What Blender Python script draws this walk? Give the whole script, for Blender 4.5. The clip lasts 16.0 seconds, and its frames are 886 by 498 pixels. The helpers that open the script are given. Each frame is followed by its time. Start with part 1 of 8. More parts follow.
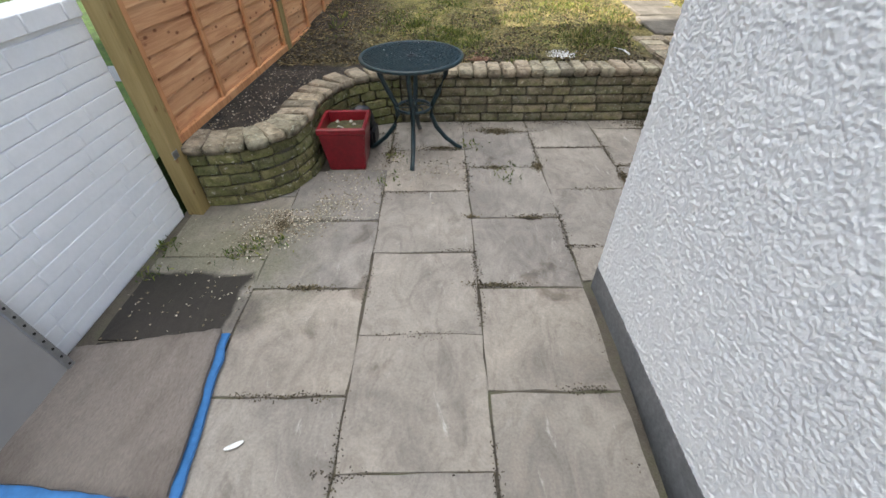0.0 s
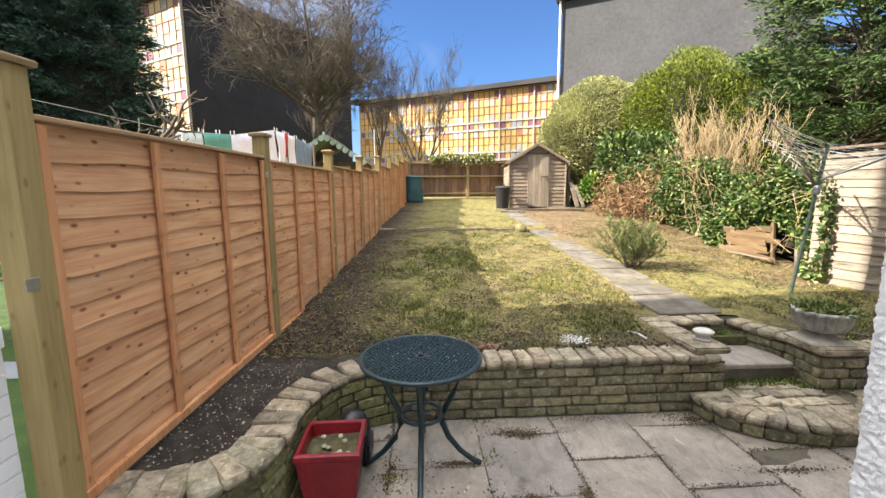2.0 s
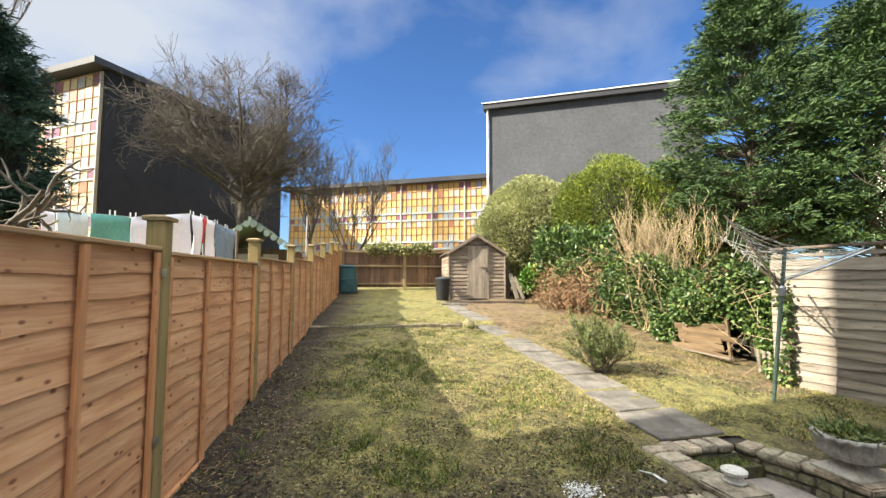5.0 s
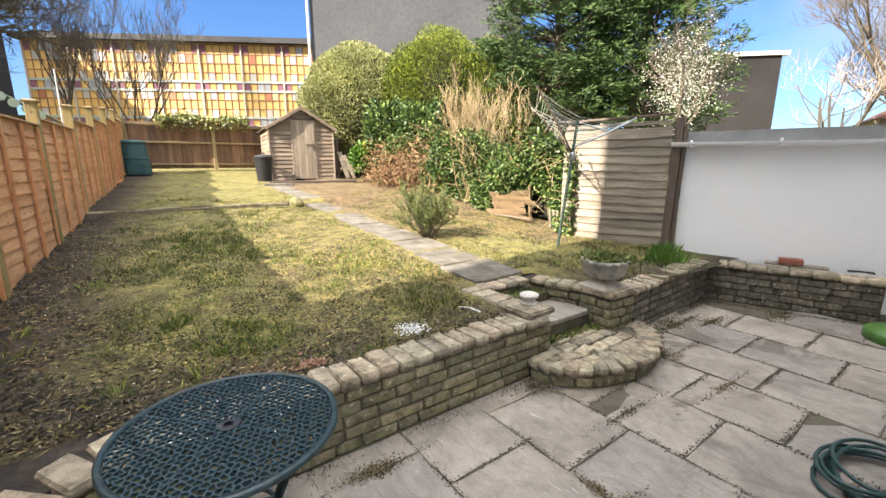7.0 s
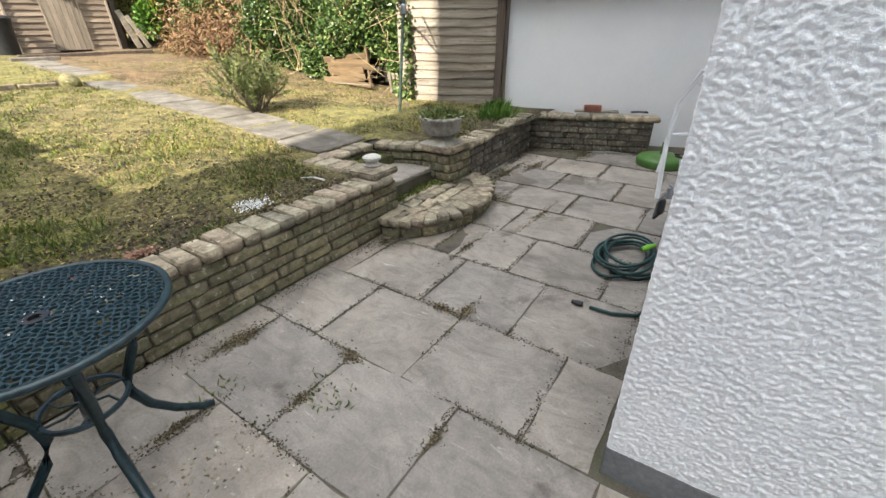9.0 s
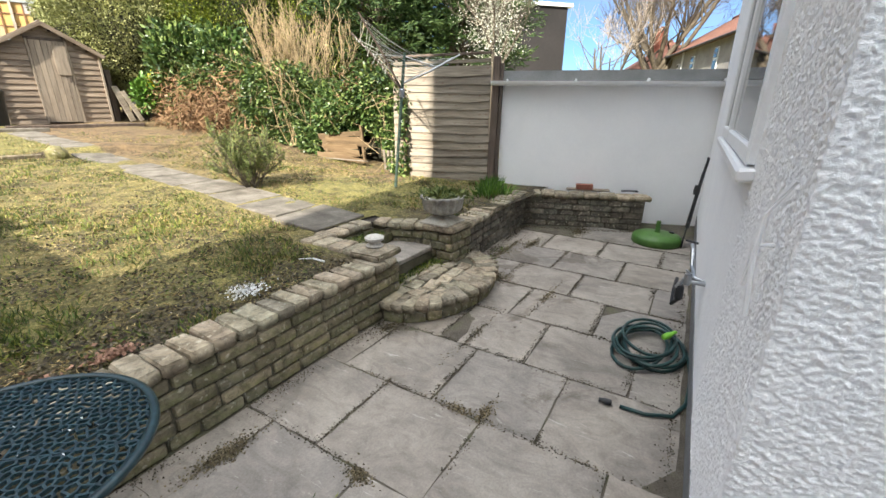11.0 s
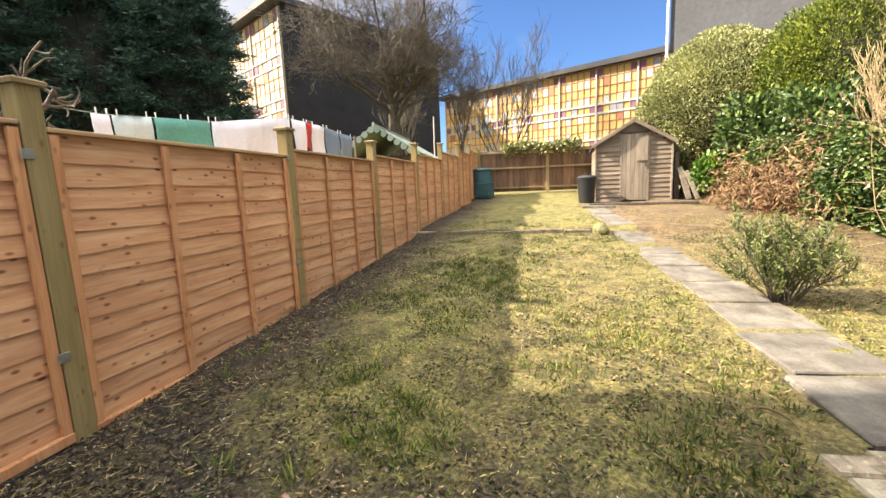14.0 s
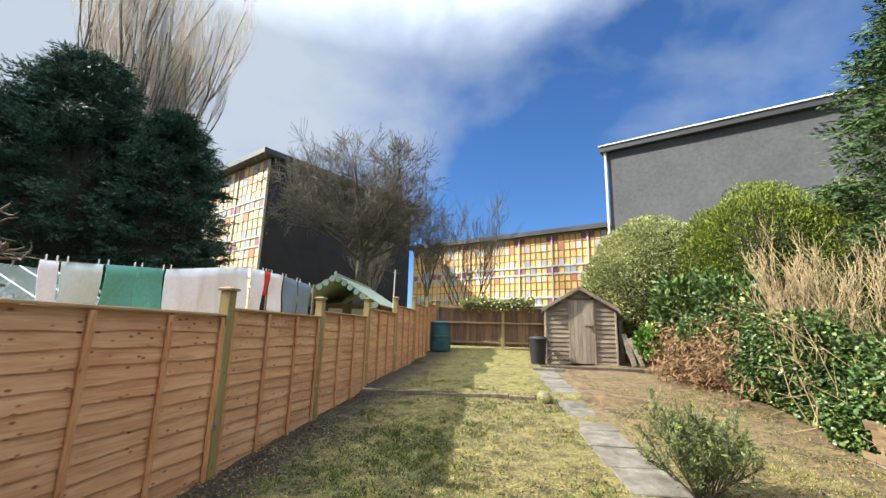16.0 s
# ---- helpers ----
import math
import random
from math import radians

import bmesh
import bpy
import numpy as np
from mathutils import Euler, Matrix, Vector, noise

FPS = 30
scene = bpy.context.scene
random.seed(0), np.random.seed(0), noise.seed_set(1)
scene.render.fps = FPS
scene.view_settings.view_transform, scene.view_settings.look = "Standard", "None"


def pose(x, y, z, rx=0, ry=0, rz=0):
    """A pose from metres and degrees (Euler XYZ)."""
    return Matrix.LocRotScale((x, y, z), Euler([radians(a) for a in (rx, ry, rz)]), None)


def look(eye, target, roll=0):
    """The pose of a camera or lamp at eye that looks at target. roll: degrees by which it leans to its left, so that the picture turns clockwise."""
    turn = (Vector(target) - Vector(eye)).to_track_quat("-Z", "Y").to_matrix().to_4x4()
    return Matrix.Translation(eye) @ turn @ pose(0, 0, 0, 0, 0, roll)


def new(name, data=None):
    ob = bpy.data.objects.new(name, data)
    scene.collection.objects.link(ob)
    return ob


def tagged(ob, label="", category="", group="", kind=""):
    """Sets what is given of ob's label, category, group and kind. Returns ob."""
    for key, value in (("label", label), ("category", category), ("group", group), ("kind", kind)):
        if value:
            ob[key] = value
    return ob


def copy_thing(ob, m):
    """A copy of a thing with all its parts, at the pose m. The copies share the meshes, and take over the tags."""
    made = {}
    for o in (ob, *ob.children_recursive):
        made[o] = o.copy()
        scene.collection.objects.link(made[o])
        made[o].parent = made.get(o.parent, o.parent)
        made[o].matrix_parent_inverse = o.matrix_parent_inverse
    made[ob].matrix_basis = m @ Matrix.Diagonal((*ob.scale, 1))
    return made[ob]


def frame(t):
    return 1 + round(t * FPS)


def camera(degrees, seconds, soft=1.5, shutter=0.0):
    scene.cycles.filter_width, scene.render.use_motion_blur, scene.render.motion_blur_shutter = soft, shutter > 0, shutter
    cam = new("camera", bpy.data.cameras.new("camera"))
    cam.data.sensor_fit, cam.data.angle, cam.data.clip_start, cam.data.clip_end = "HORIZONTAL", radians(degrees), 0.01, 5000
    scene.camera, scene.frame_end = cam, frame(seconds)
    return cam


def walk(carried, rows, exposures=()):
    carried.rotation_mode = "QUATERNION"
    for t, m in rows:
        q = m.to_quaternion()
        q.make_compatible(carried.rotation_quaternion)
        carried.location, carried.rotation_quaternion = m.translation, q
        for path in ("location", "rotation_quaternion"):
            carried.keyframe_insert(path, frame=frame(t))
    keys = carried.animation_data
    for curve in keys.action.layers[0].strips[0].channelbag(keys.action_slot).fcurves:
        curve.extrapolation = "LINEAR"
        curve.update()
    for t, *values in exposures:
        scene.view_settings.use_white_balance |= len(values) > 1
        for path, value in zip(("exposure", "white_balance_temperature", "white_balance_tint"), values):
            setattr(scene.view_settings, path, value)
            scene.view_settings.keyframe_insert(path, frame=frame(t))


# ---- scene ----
cam = camera(93.6, 16.0)
PATH = [
    (0, (0.137, 0.045, 1.569), (0.069, 1.551, 0.254), -0.7),
    (0.5, (0.074, 0.221, 1.637), (0.013, 1.903, 0.557), -0.7),
    (1, (-0.036, 0.351, 1.679), (-0.084, 2.18, 0.871), -0.9),
    (1.5, (-0.108, 0.487, 1.675), (-0.117, 2.412, 1.133), -0.8),
    (2, (-0.104, 0.726, 1.668), (-0.073, 2.705, 1.382), -0.3),
    (2.5, (-0.116, 1.0, 1.71), (-0.039, 2.998, 1.695), 0.1),
    (3, (-0.129, 1.226, 1.77), (-0.003, 3.209, 1.994), 0.4),
    (5.3, (-0.343, 1.536, 1.772), (0.086, 3.488, 1.854), -0.0),
    (5.5, (-0.346, 1.563, 1.726), (0.131, 3.505, 1.732), -0.0),
    (6, (-0.347, 1.572, 1.642), (0.275, 3.466, 1.482), -0.0),
    (6.5, (-0.321, 1.597, 1.61), (0.512, 3.391, 1.312), -0.1),
    (7, (-0.284, 1.604, 1.571), (0.791, 3.239, 1.16), 0.0),
    (7.5, (-0.264, 1.585, 1.549), (1.027, 3.017, 1.015), -0.0),
    (8, (-0.246, 1.558, 1.49), (1.096, 2.837, 0.741), -0.3),
    (8.2, (-0.241, 1.533, 1.46), (1.085, 2.765, 0.608), -0.3),
    (10.3, (-0.342, 1.417, 1.481), (1.279, 2.207, 0.617), 0.5),
    (10.5, (-0.326, 1.487, 1.508), (1.316, 2.322, 0.728), 0.6),
    (11, (-0.219, 1.724, 1.51), (1.349, 2.776, 0.853), 0.4),
    (11.5, (-0.158, 1.981, 1.499), (1.148, 3.367, 0.888), 0.3),
    (12, (-0.062, 2.203, 1.506), (0.806, 3.913, 0.936), -1.0),
    (12.5, (0.125, 2.346, 1.506), (0.511, 4.237, 0.981), -1.8),
    (13, (0.321, 2.444, 1.512), (0.284, 4.388, 1.045), -2.7),
    (13.5, (0.51, 2.592, 1.507), (0.198, 4.531, 1.124), -3.1),
    (14, (0.695, 2.681, 1.569), (0.265, 4.613, 1.28), -2.3),
    (14.5, (0.908, 2.661, 1.596), (0.452, 4.599, 1.413), -1.0),
    (15, (1.013, 2.601, 1.68), (0.589, 4.555, 1.653), 0.2),
    (15.5, (1.017, 2.567, 1.744), (0.663, 4.528, 1.923), 1.0),
    (16, (1.011, 2.543, 1.804), (0.743, 4.486, 2.195), 1.5),
]
EXPOSURES = [(0, 1.57, 6500, 10), (0.8, 1.62, 6550, 11), (1.5, 1.68, 6650, 12), (2, 1.73, 6800, 12), (2.5, 1.77, 6800, 13), (3, 1.58, 6550, 12), (5.5, 1.6, 6650, 8), (6.5, 1.86, 6750, 12), (7.5, 1.74, 6750, 11), (8, 1.67, 6500, 10), (10.5, 1.55, 6500, 9), (11, 1.58, 6500, 9), (12.5, 1.9, 6950, 13), (13.5, 1.93, 7100, 13), (14.5, 1.72, 7150, 13), (15.2, 1.6, 6850, 11), (16, 1.4, 6250, 6)]
walk(cam, [(t, look(eye, target, roll)) for t, eye, target, roll in PATH], EXPOSURES)

# ---- world, sun ----
SUN_AZ = radians(6)          # the light travels along +x, a little towards +y
SUN_EL = radians(35.5)
world = bpy.data.worlds.new("sky")
scene.world = world
world.use_nodes = True
wn, wl = world.node_tree.nodes, world.node_tree.links
for n_ in list(wn):
    wn.remove(n_)
sky = wn.new("ShaderNodeTexSky")
sky.sky_type = "NISHITA"
sky.sun_disc = False
sky.sun_elevation = SUN_EL
sky.sun_rotation = math.atan2(-math.cos(SUN_AZ), -math.sin(SUN_AZ))
sky.altitude = 100
sky.air_density, sky.dust_density, sky.ozone_density = 1.0, 0.4, 2.5
tc = wn.new("ShaderNodeTexCoord")
mp = wn.new("ShaderNodeMapping")
mp.inputs["Scale"].default_value = (1.0, 1.0, 1.5)
mp.inputs["Location"].default_value = (0.35, 0.1, 0.0)
cl = wn.new("ShaderNodeTexNoise")
cl.inputs["Scale"].default_value = 2.6
cl.inputs["Detail"].default_value = 9
cl.inputs["Roughness"].default_value = 0.5
cl.inputs["Distortion"].default_value = 0.15
sx = wn.new("ShaderNodeSeparateXYZ")
west = wn.new("ShaderNodeMapRange")     # a bank of cloud in the west, clear in the north-east
west.inputs["From Min"].default_value = -0.62
west.inputs["From Max"].default_value = 0.12
west.inputs["To Min"].default_value = 0.36
west.inputs["To Max"].default_value = -0.08
bias = wn.new("ShaderNodeMath")
bias.operation = "ADD"
ramp = wn.new("ShaderNodeValToRGB")
ramp.color_ramp.elements[0].position = 0.43
ramp.color_ramp.elements[1].position = 0.86
mix = wn.new("ShaderNodeMix")
mix.data_type = "RGBA"
cloud = wn.new("ShaderNodeValToRGB")   # cloud is brightest overhead, out of view, added to fill the shade
cloud.color_ramp.elements[0].position = 0.58
cloud.color_ramp.elements[0].color = (2.2, 2.4, 2.75, 1)
cloud.color_ramp.elements[1].position = 0.97
cloud.color_ramp.elements[1].color = (17.0, 17.2, 17.4, 1)
tint = wn.new("ShaderNodeMix")
tint.data_type = "RGBA"
tint.blend_type = "MULTIPLY"
tint.inputs["Factor"].default_value = 1.0
tint.inputs["B"].default_value = (0.30, 0.44, 0.63, 1)
bg = wn.new("ShaderNodeBackground")
bg.inputs["Strength"].default_value = 0.105
wo = wn.new("ShaderNodeOutputWorld")
wl.new(tc.outputs["Generated"], mp.inputs["Vector"])
wl.new(mp.outputs["Vector"], cl.inputs["Vector"])
wl.new(tc.outputs["Generated"], sx.inputs["Vector"])
wl.new(sx.outputs["X"], west.inputs["Value"])
wl.new(west.outputs["Result"], bias.inputs[0])
wl.new(cl.outputs["Fac"], bias.inputs[1])
over = wn.new("ShaderNodeMath")     # thicker unseen cloud, added overhead and to the south as fill light
over.operation = "MULTIPLY_ADD"
over.inputs[1].default_value = 0.34
south = wn.new("ShaderNodeMath")
south.operation = "MULTIPLY_ADD"
south.inputs[1].default_value = -0.20
wl.new(sx.outputs["Z"], over.inputs[0])
wl.new(bias.outputs[0], over.inputs[2])
wl.new(sx.outputs["Y"], south.inputs[0])
wl.new(over.outputs[0], south.inputs[2])
wl.new(south.outputs[0], ramp.inputs["Fac"])
wl.new(sky.outputs["Color"], tint.inputs["A"])
wl.new(tint.outputs["Result"], mix.inputs["A"])
wl.new(ramp.outputs["Color"], mix.inputs["Factor"])
wl.new(sx.outputs["Z"], cloud.inputs["Fac"])
wl.new(cloud.outputs["Color"], mix.inputs["B"])
wl.new(mix.outputs["Result"], bg.inputs["Color"])
wl.new(bg.outputs["Background"], wo.inputs["Surface"])

sun_data = bpy.data.lights.new("sun", "SUN")
sun_data.energy = 5.0
sun_data.angle = radians(0.6)
sun_data.color = (1.0, 0.92, 0.80)
sun = new("sun", sun_data)
sun.matrix_world = look((0, 0, 30), (math.cos(SUN_AZ) * math.cos(SUN_EL), math.sin(SUN_AZ) * math.cos(SUN_EL), 30 - math.sin(SUN_EL)))


# ---- materials ----
def mat_new(name, rough=0.8, metal=0.0):
    m = bpy.data.materials.new(name)
    m.use_nodes = True
    b = m.node_tree.nodes["Principled BSDF"]
    b.inputs["Roughness"].default_value = rough
    b.inputs["Metallic"].default_value = metal
    return m, m.node_tree.nodes, m.node_tree.links, b


def node_noise(n, l, vec, scale, detail=5, rough=0.6, dist=0.0):
    t = n.new("ShaderNodeTexNoise")
    t.inputs["Scale"].default_value = scale
    t.inputs["Detail"].default_value = detail
    t.inputs["Roughness"].default_value = rough
    t.inputs["Distortion"].default_value = dist
    l.new(vec, t.inputs["Vector"])
    return t.outputs["Fac"]


def node_ramp(n, l, fac, stops):
    r = n.new("ShaderNodeValToRGB")
    while len(r.color_ramp.elements) < len(stops):
        r.color_ramp.elements.new(0.5)
    for e, (p, c) in zip(r.color_ramp.elements, stops):
        e.position = p
        e.color = (*c, 1)
    l.new(fac, r.inputs["Fac"])
    return r.outputs["Color"]


def node_mix(n, l, fac, a, b, mode="MIX"):
    m = n.new("ShaderNodeMix")
    m.data_type = "RGBA"
    m.blend_type = mode
    for key, v in (("Factor", fac), ("A", a), ("B", b)):
        if isinstance(v, (int, float)):
            m.inputs[key].default_value = v
        elif isinstance(v, tuple):
            m.inputs[key].default_value = (*v, 1)
        else:
            l.new(v, m.inputs[key])
    return m.outputs["Result"]


def node_math(n, l, op, a, b=0.0, clamp=False):
    m = n.new("ShaderNodeMath")
    m.operation = op
    m.use_clamp = clamp
    for i, v in enumerate((a, b)):
        if isinstance(v, (int, float)):
            m.inputs[i].default_value = v
        else:
            l.new(v, m.inputs[i])
    return m.outputs[0]


def node_bump(n, l, b, height, strength, distance):
    bp = n.new("ShaderNodeBump")
    bp.inputs["Strength"].default_value = strength
    bp.inputs["Distance"].default_value = distance
    l.new(height, bp.inputs["Height"])
    l.new(bp.outputs["Normal"], b.inputs["Normal"])


def coords(n, l, scale=(1, 1, 1), shift=True, space="Object"):
    t = n.new("ShaderNodeTexCoord")
    m = n.new("ShaderNodeMapping")
    m.inputs["Scale"].default_value = scale
    l.new(t.outputs[space], m.inputs["Vector"])
    if shift:
        o = n.new("ShaderNodeObjectInfo")
        s = n.new("ShaderNodeVectorMath")
        s.operation = "SCALE"
        s.inputs[0].default_value = (31.0, 17.0, 23.0)
        l.new(o.outputs["Random"], s.inputs["Scale"])
        l.new(s.outputs["Vector"], m.inputs["Location"])
    return m.outputs["Vector"]


def rand_of(n):
    return n.new("ShaderNodeObjectInfo").outputs["Random"]


def mottled(name, c1, c2, c3=None, scale=6.0, fine=60.0, rough=0.85, bump=0.3, dist=0.004, stretch=(1, 1, 1), vary=0.25, metal=0.0, shift=True, island=False, grainy=0.7):
    """A surface with large stains, fine grain and a piece-to-piece change of tone."""
    m, n, l, b = mat_new(name, rough, metal)
    v = coords(n, l, stretch, shift)
    big = node_noise(n, l, v, scale, 5, 0.6, 0.3)
    small = node_noise(n, l, v, fine, 4, 0.65)
    stops = [(0.32, c1), (0.62, c2)] if c3 is None else [(0.28, c1), (0.5, c2), (0.72, c3)]
    col = node_ramp(n, l, big, stops)
    grain = node_ramp(n, l, small, [(0.25, (0.62, 0.62, 0.62)), (0.75, (1.25, 1.25, 1.25))])
    col = node_mix(n, l, grainy, col, grain, "MULTIPLY")
    if vary:
        r = n.new("ShaderNodeNewGeometry").outputs["Random Per Island"] if island else rand_of(n)
        tone = node_ramp(n, l, r, [(0.0, (1 - vary,) * 3), (1.0, (1 + vary,) * 3)])
        col = node_mix(n, l, 1.0, col, tone, "MULTIPLY")
    l.new(col, b.inputs["Base Color"])
    h = node_math(n, l, "ADD", small, node_math(n, l, "MULTIPLY", big, 1.5))
    node_bump(n, l, b, h, bump, dist)
    return m


def wood(name, dark, mid, light, along="x", knots=0.0, rough=0.75, vary=0.2, grain=1.0, bump=0.35, knot_col=(0.13, 0.04, 0.012)):
    """Sawn timber with the grain along one axis and, where asked, knots."""
    m, n, l, b = mat_new(name, rough)
    st = {"x": (1.2, 22, 22), "y": (22, 1.2, 22), "z": (22, 22, 1.2)}[along]
    v = coords(n, l, st)
    fib = node_noise(n, l, v, 1.6 * grain, 8, 0.65, 1.2)
    st2 = {"x": (0.9, 3.5, 3.5), "y": (3.5, 0.9, 3.5), "z": (3.5, 3.5, 0.9)}[along]
    v2 = coords(n, l, st2)
    broad = node_noise(n, l, v2, 1.7, 3, 0.5, 0.4)
    f = node_math(n, l, "ADD", node_math(n, l, "MULTIPLY", fib, 0.6), node_math(n, l, "MULTIPLY", broad, 0.4))
    col = node_ramp(n, l, f, [(0.34, dark), (0.5, mid), (0.66, light)])
    if knots:
        v3 = coords(n, l, {"x": (3.4, 7, 7), "y": (7, 3.4, 7), "z": (7, 7, 3.4)}[along])
        vo = n.new("ShaderNodeTexVoronoi")
        vo.inputs["Scale"].default_value = 2.5
        l.new(v3, vo.inputs["Vector"])
        k = node_ramp(n, l, vo.outputs["Distance"], [(0.09, (1, 1, 1)), (0.20, (0, 0, 0))])
        col = node_mix(n, l, node_math(n, l, "MULTIPLY", k, knots), col, knot_col)
    tone = node_ramp(n, l, rand_of(n), [(0.0, (1 - vary,) * 3), (1.0, (1 + vary, 1 + vary * 0.9, 1 + vary * 0.75))])
    col = node_mix(n, l, 1.0, col, tone, "MULTIPLY")
    l.new(col, b.inputs["Base Color"])
    node_bump(n, l, b, fib, bump, 0.003)
    return m


def plain(name, color, rough=0.5, metal=0.0, spots=0.12, scale=25.0):
    m, n, l, b = mat_new(name, rough, metal)
    v = coords(n, l)
    f = node_noise(n, l, v, scale, 4)
    lo = tuple(c * (1 - spots * 1.5) for c in color)
    hi = tuple(min(1, c * (1 + spots)) for c in color)
    l.new(node_ramp(n, l, f, [(0.3, lo), (0.7, hi)]), b.inputs["Base Color"])
    node_bump(n, l, b, f, 0.08, 0.002)
    return m


def node_spot(n, l, at, half, soft, wobble):
    """1 inside a soft-edged rectangle of the ground, 0 outside, with a wavering edge."""
    p = n.new("ShaderNodeNewGeometry").outputs["Position"]
    sp = n.new("ShaderNodeSeparateXYZ")
    l.new(p, sp.inputs["Vector"])
    w = node_math(n, l, "MULTIPLY", node_math(n, l, "SUBTRACT", node_noise(n, l, p, 5.0, 5, 0.6), 0.5), wobble)
    out = None
    for axis, c, h in (("X", at[0], half[0]), ("Y", at[1], half[1])):
        d = node_math(n, l, "ABSOLUTE", node_math(n, l, "SUBTRACT", sp.outputs[axis], c))
        d = node_math(n, l, "ADD", node_math(n, l, "SUBTRACT", h, d), w)
        d = node_math(n, l, "DIVIDE", d, soft, True)
        out = d if out is None else node_math(n, l, "MINIMUM", out, d)
    return out


def sandstone():
    """Riven sandstone: grey-buff, with veins, pale scuffs, wet patches and green algae towards the damp corner."""
    m, n, l, b = mat_new("sandstone_slab", 0.8)
    v = coords(n, l)
    world_v = n.new("ShaderNodeNewGeometry").outputs["Position"]
    big = node_noise(n, l, v, 2.2, 5, 0.6, 0.8)
    vein = node_noise(n, l, coords(n, l, (2.0, 1.0, 1.0)), 3.4, 7, 0.66, 2.6)
    fine = node_noise(n, l, v, 90, 3, 0.7)
    col = node_ramp(n, l, big, [(0.3, (0.205, 0.186, 0.164)), (0.5, (0.28, 0.254, 0.224)), (0.7, (0.345, 0.312, 0.272))])
    veins = node_ramp(n, l, vein, [(0.36, (0.76, 0.75, 0.74)), (0.52, (1, 1, 1)), (0.7, (1.18, 1.15, 1.12))])
    col = node_mix(n, l, 0.8, col, veins, "MULTIPLY")
    gr = node_ramp(n, l, fine, [(0.3, (0.78, 0.78, 0.78)), (0.7, (1.17, 1.17, 1.17))])
    col = node_mix(n, l, 0.7, col, gr, "MULTIPLY")
    st = node_noise(n, l, world_v, 1.1, 5, 0.62, 0.6)
    stain = node_ramp(n, l, st, [(0.30, (0.5, 0.48, 0.45)), (0.42, (0.9, 0.9, 0.9)), (0.6, (1, 1, 1))])
    col = node_mix(n, l, 0.7, col, stain, "MULTIPLY")
    tone = node_ramp(n, l, rand_of(n), [(0, (0.84, 0.84, 0.85)), (0.5, (0.98, 0.97, 0.96)), (1, (1.10, 1.06, 1.01))])
    col = node_mix(n, l, 1.0, col, tone, "MULTIPLY")
    scuff = node_noise(n, l, coords(n, l, (9, 1.6, 1)), 2.2, 7, 0.7, 1.5)
    col = node_mix(n, l, node_ramp(n, l, scuff, [(0.62, (0, 0, 0)), (0.72, (0.55, 0.55, 0.55))]), col, (0.58, 0.55, 0.50))
    wet = node_noise(n, l, world_v, 2.0, 7, 0.62, 1.0)
    east = node_math(n, l, "MULTIPLY", node_spot(n, l, (4.0, 3.3), (1.4, 0.75), 0.5, 0.4), 0.07)
    col = node_mix(n, l, 1.0, col, node_ramp(n, l, node_math(n, l, "ADD", wet, east), [(0.60, (1, 1, 1)), (0.67, (0.60, 0.57, 0.54))]), "MULTIPLY")
    algae = node_math(n, l, "MULTIPLY", node_spot(n, l, (-1.35, 1.80), (0.80, 0.55), 0.5, 0.7), 0.75)
    col = node_mix(n, l, algae, col, node_ramp(n, l, fine, [(0.3, (0.085, 0.088, 0.05)), (0.7, (0.20, 0.19, 0.12))]))
    damp = node_spot(n, l, (-1.32, 1.30), (0.38, 0.33), 0.04, 0.14)
    edge = node_math(n, l, "MULTIPLY", node_spot(n, l, (-0.90, 1.34), (0.12, 0.16), 0.07, 0.22), 0.55)
    wetness = node_math(n, l, "MAXIMUM", damp, edge)
    col = node_mix(n, l, wetness, col, node_mix(n, l, 1.0, col, (0.12, 0.11, 0.10), "MULTIPLY"))
    l.new(col, b.inputs["Base Color"])
    h = node_math(n, l, "ADD", node_math(n, l, "MULTIPLY", vein, 1.6), fine)
    node_bump(n, l, b, h, 0.4, 0.006)
    return m


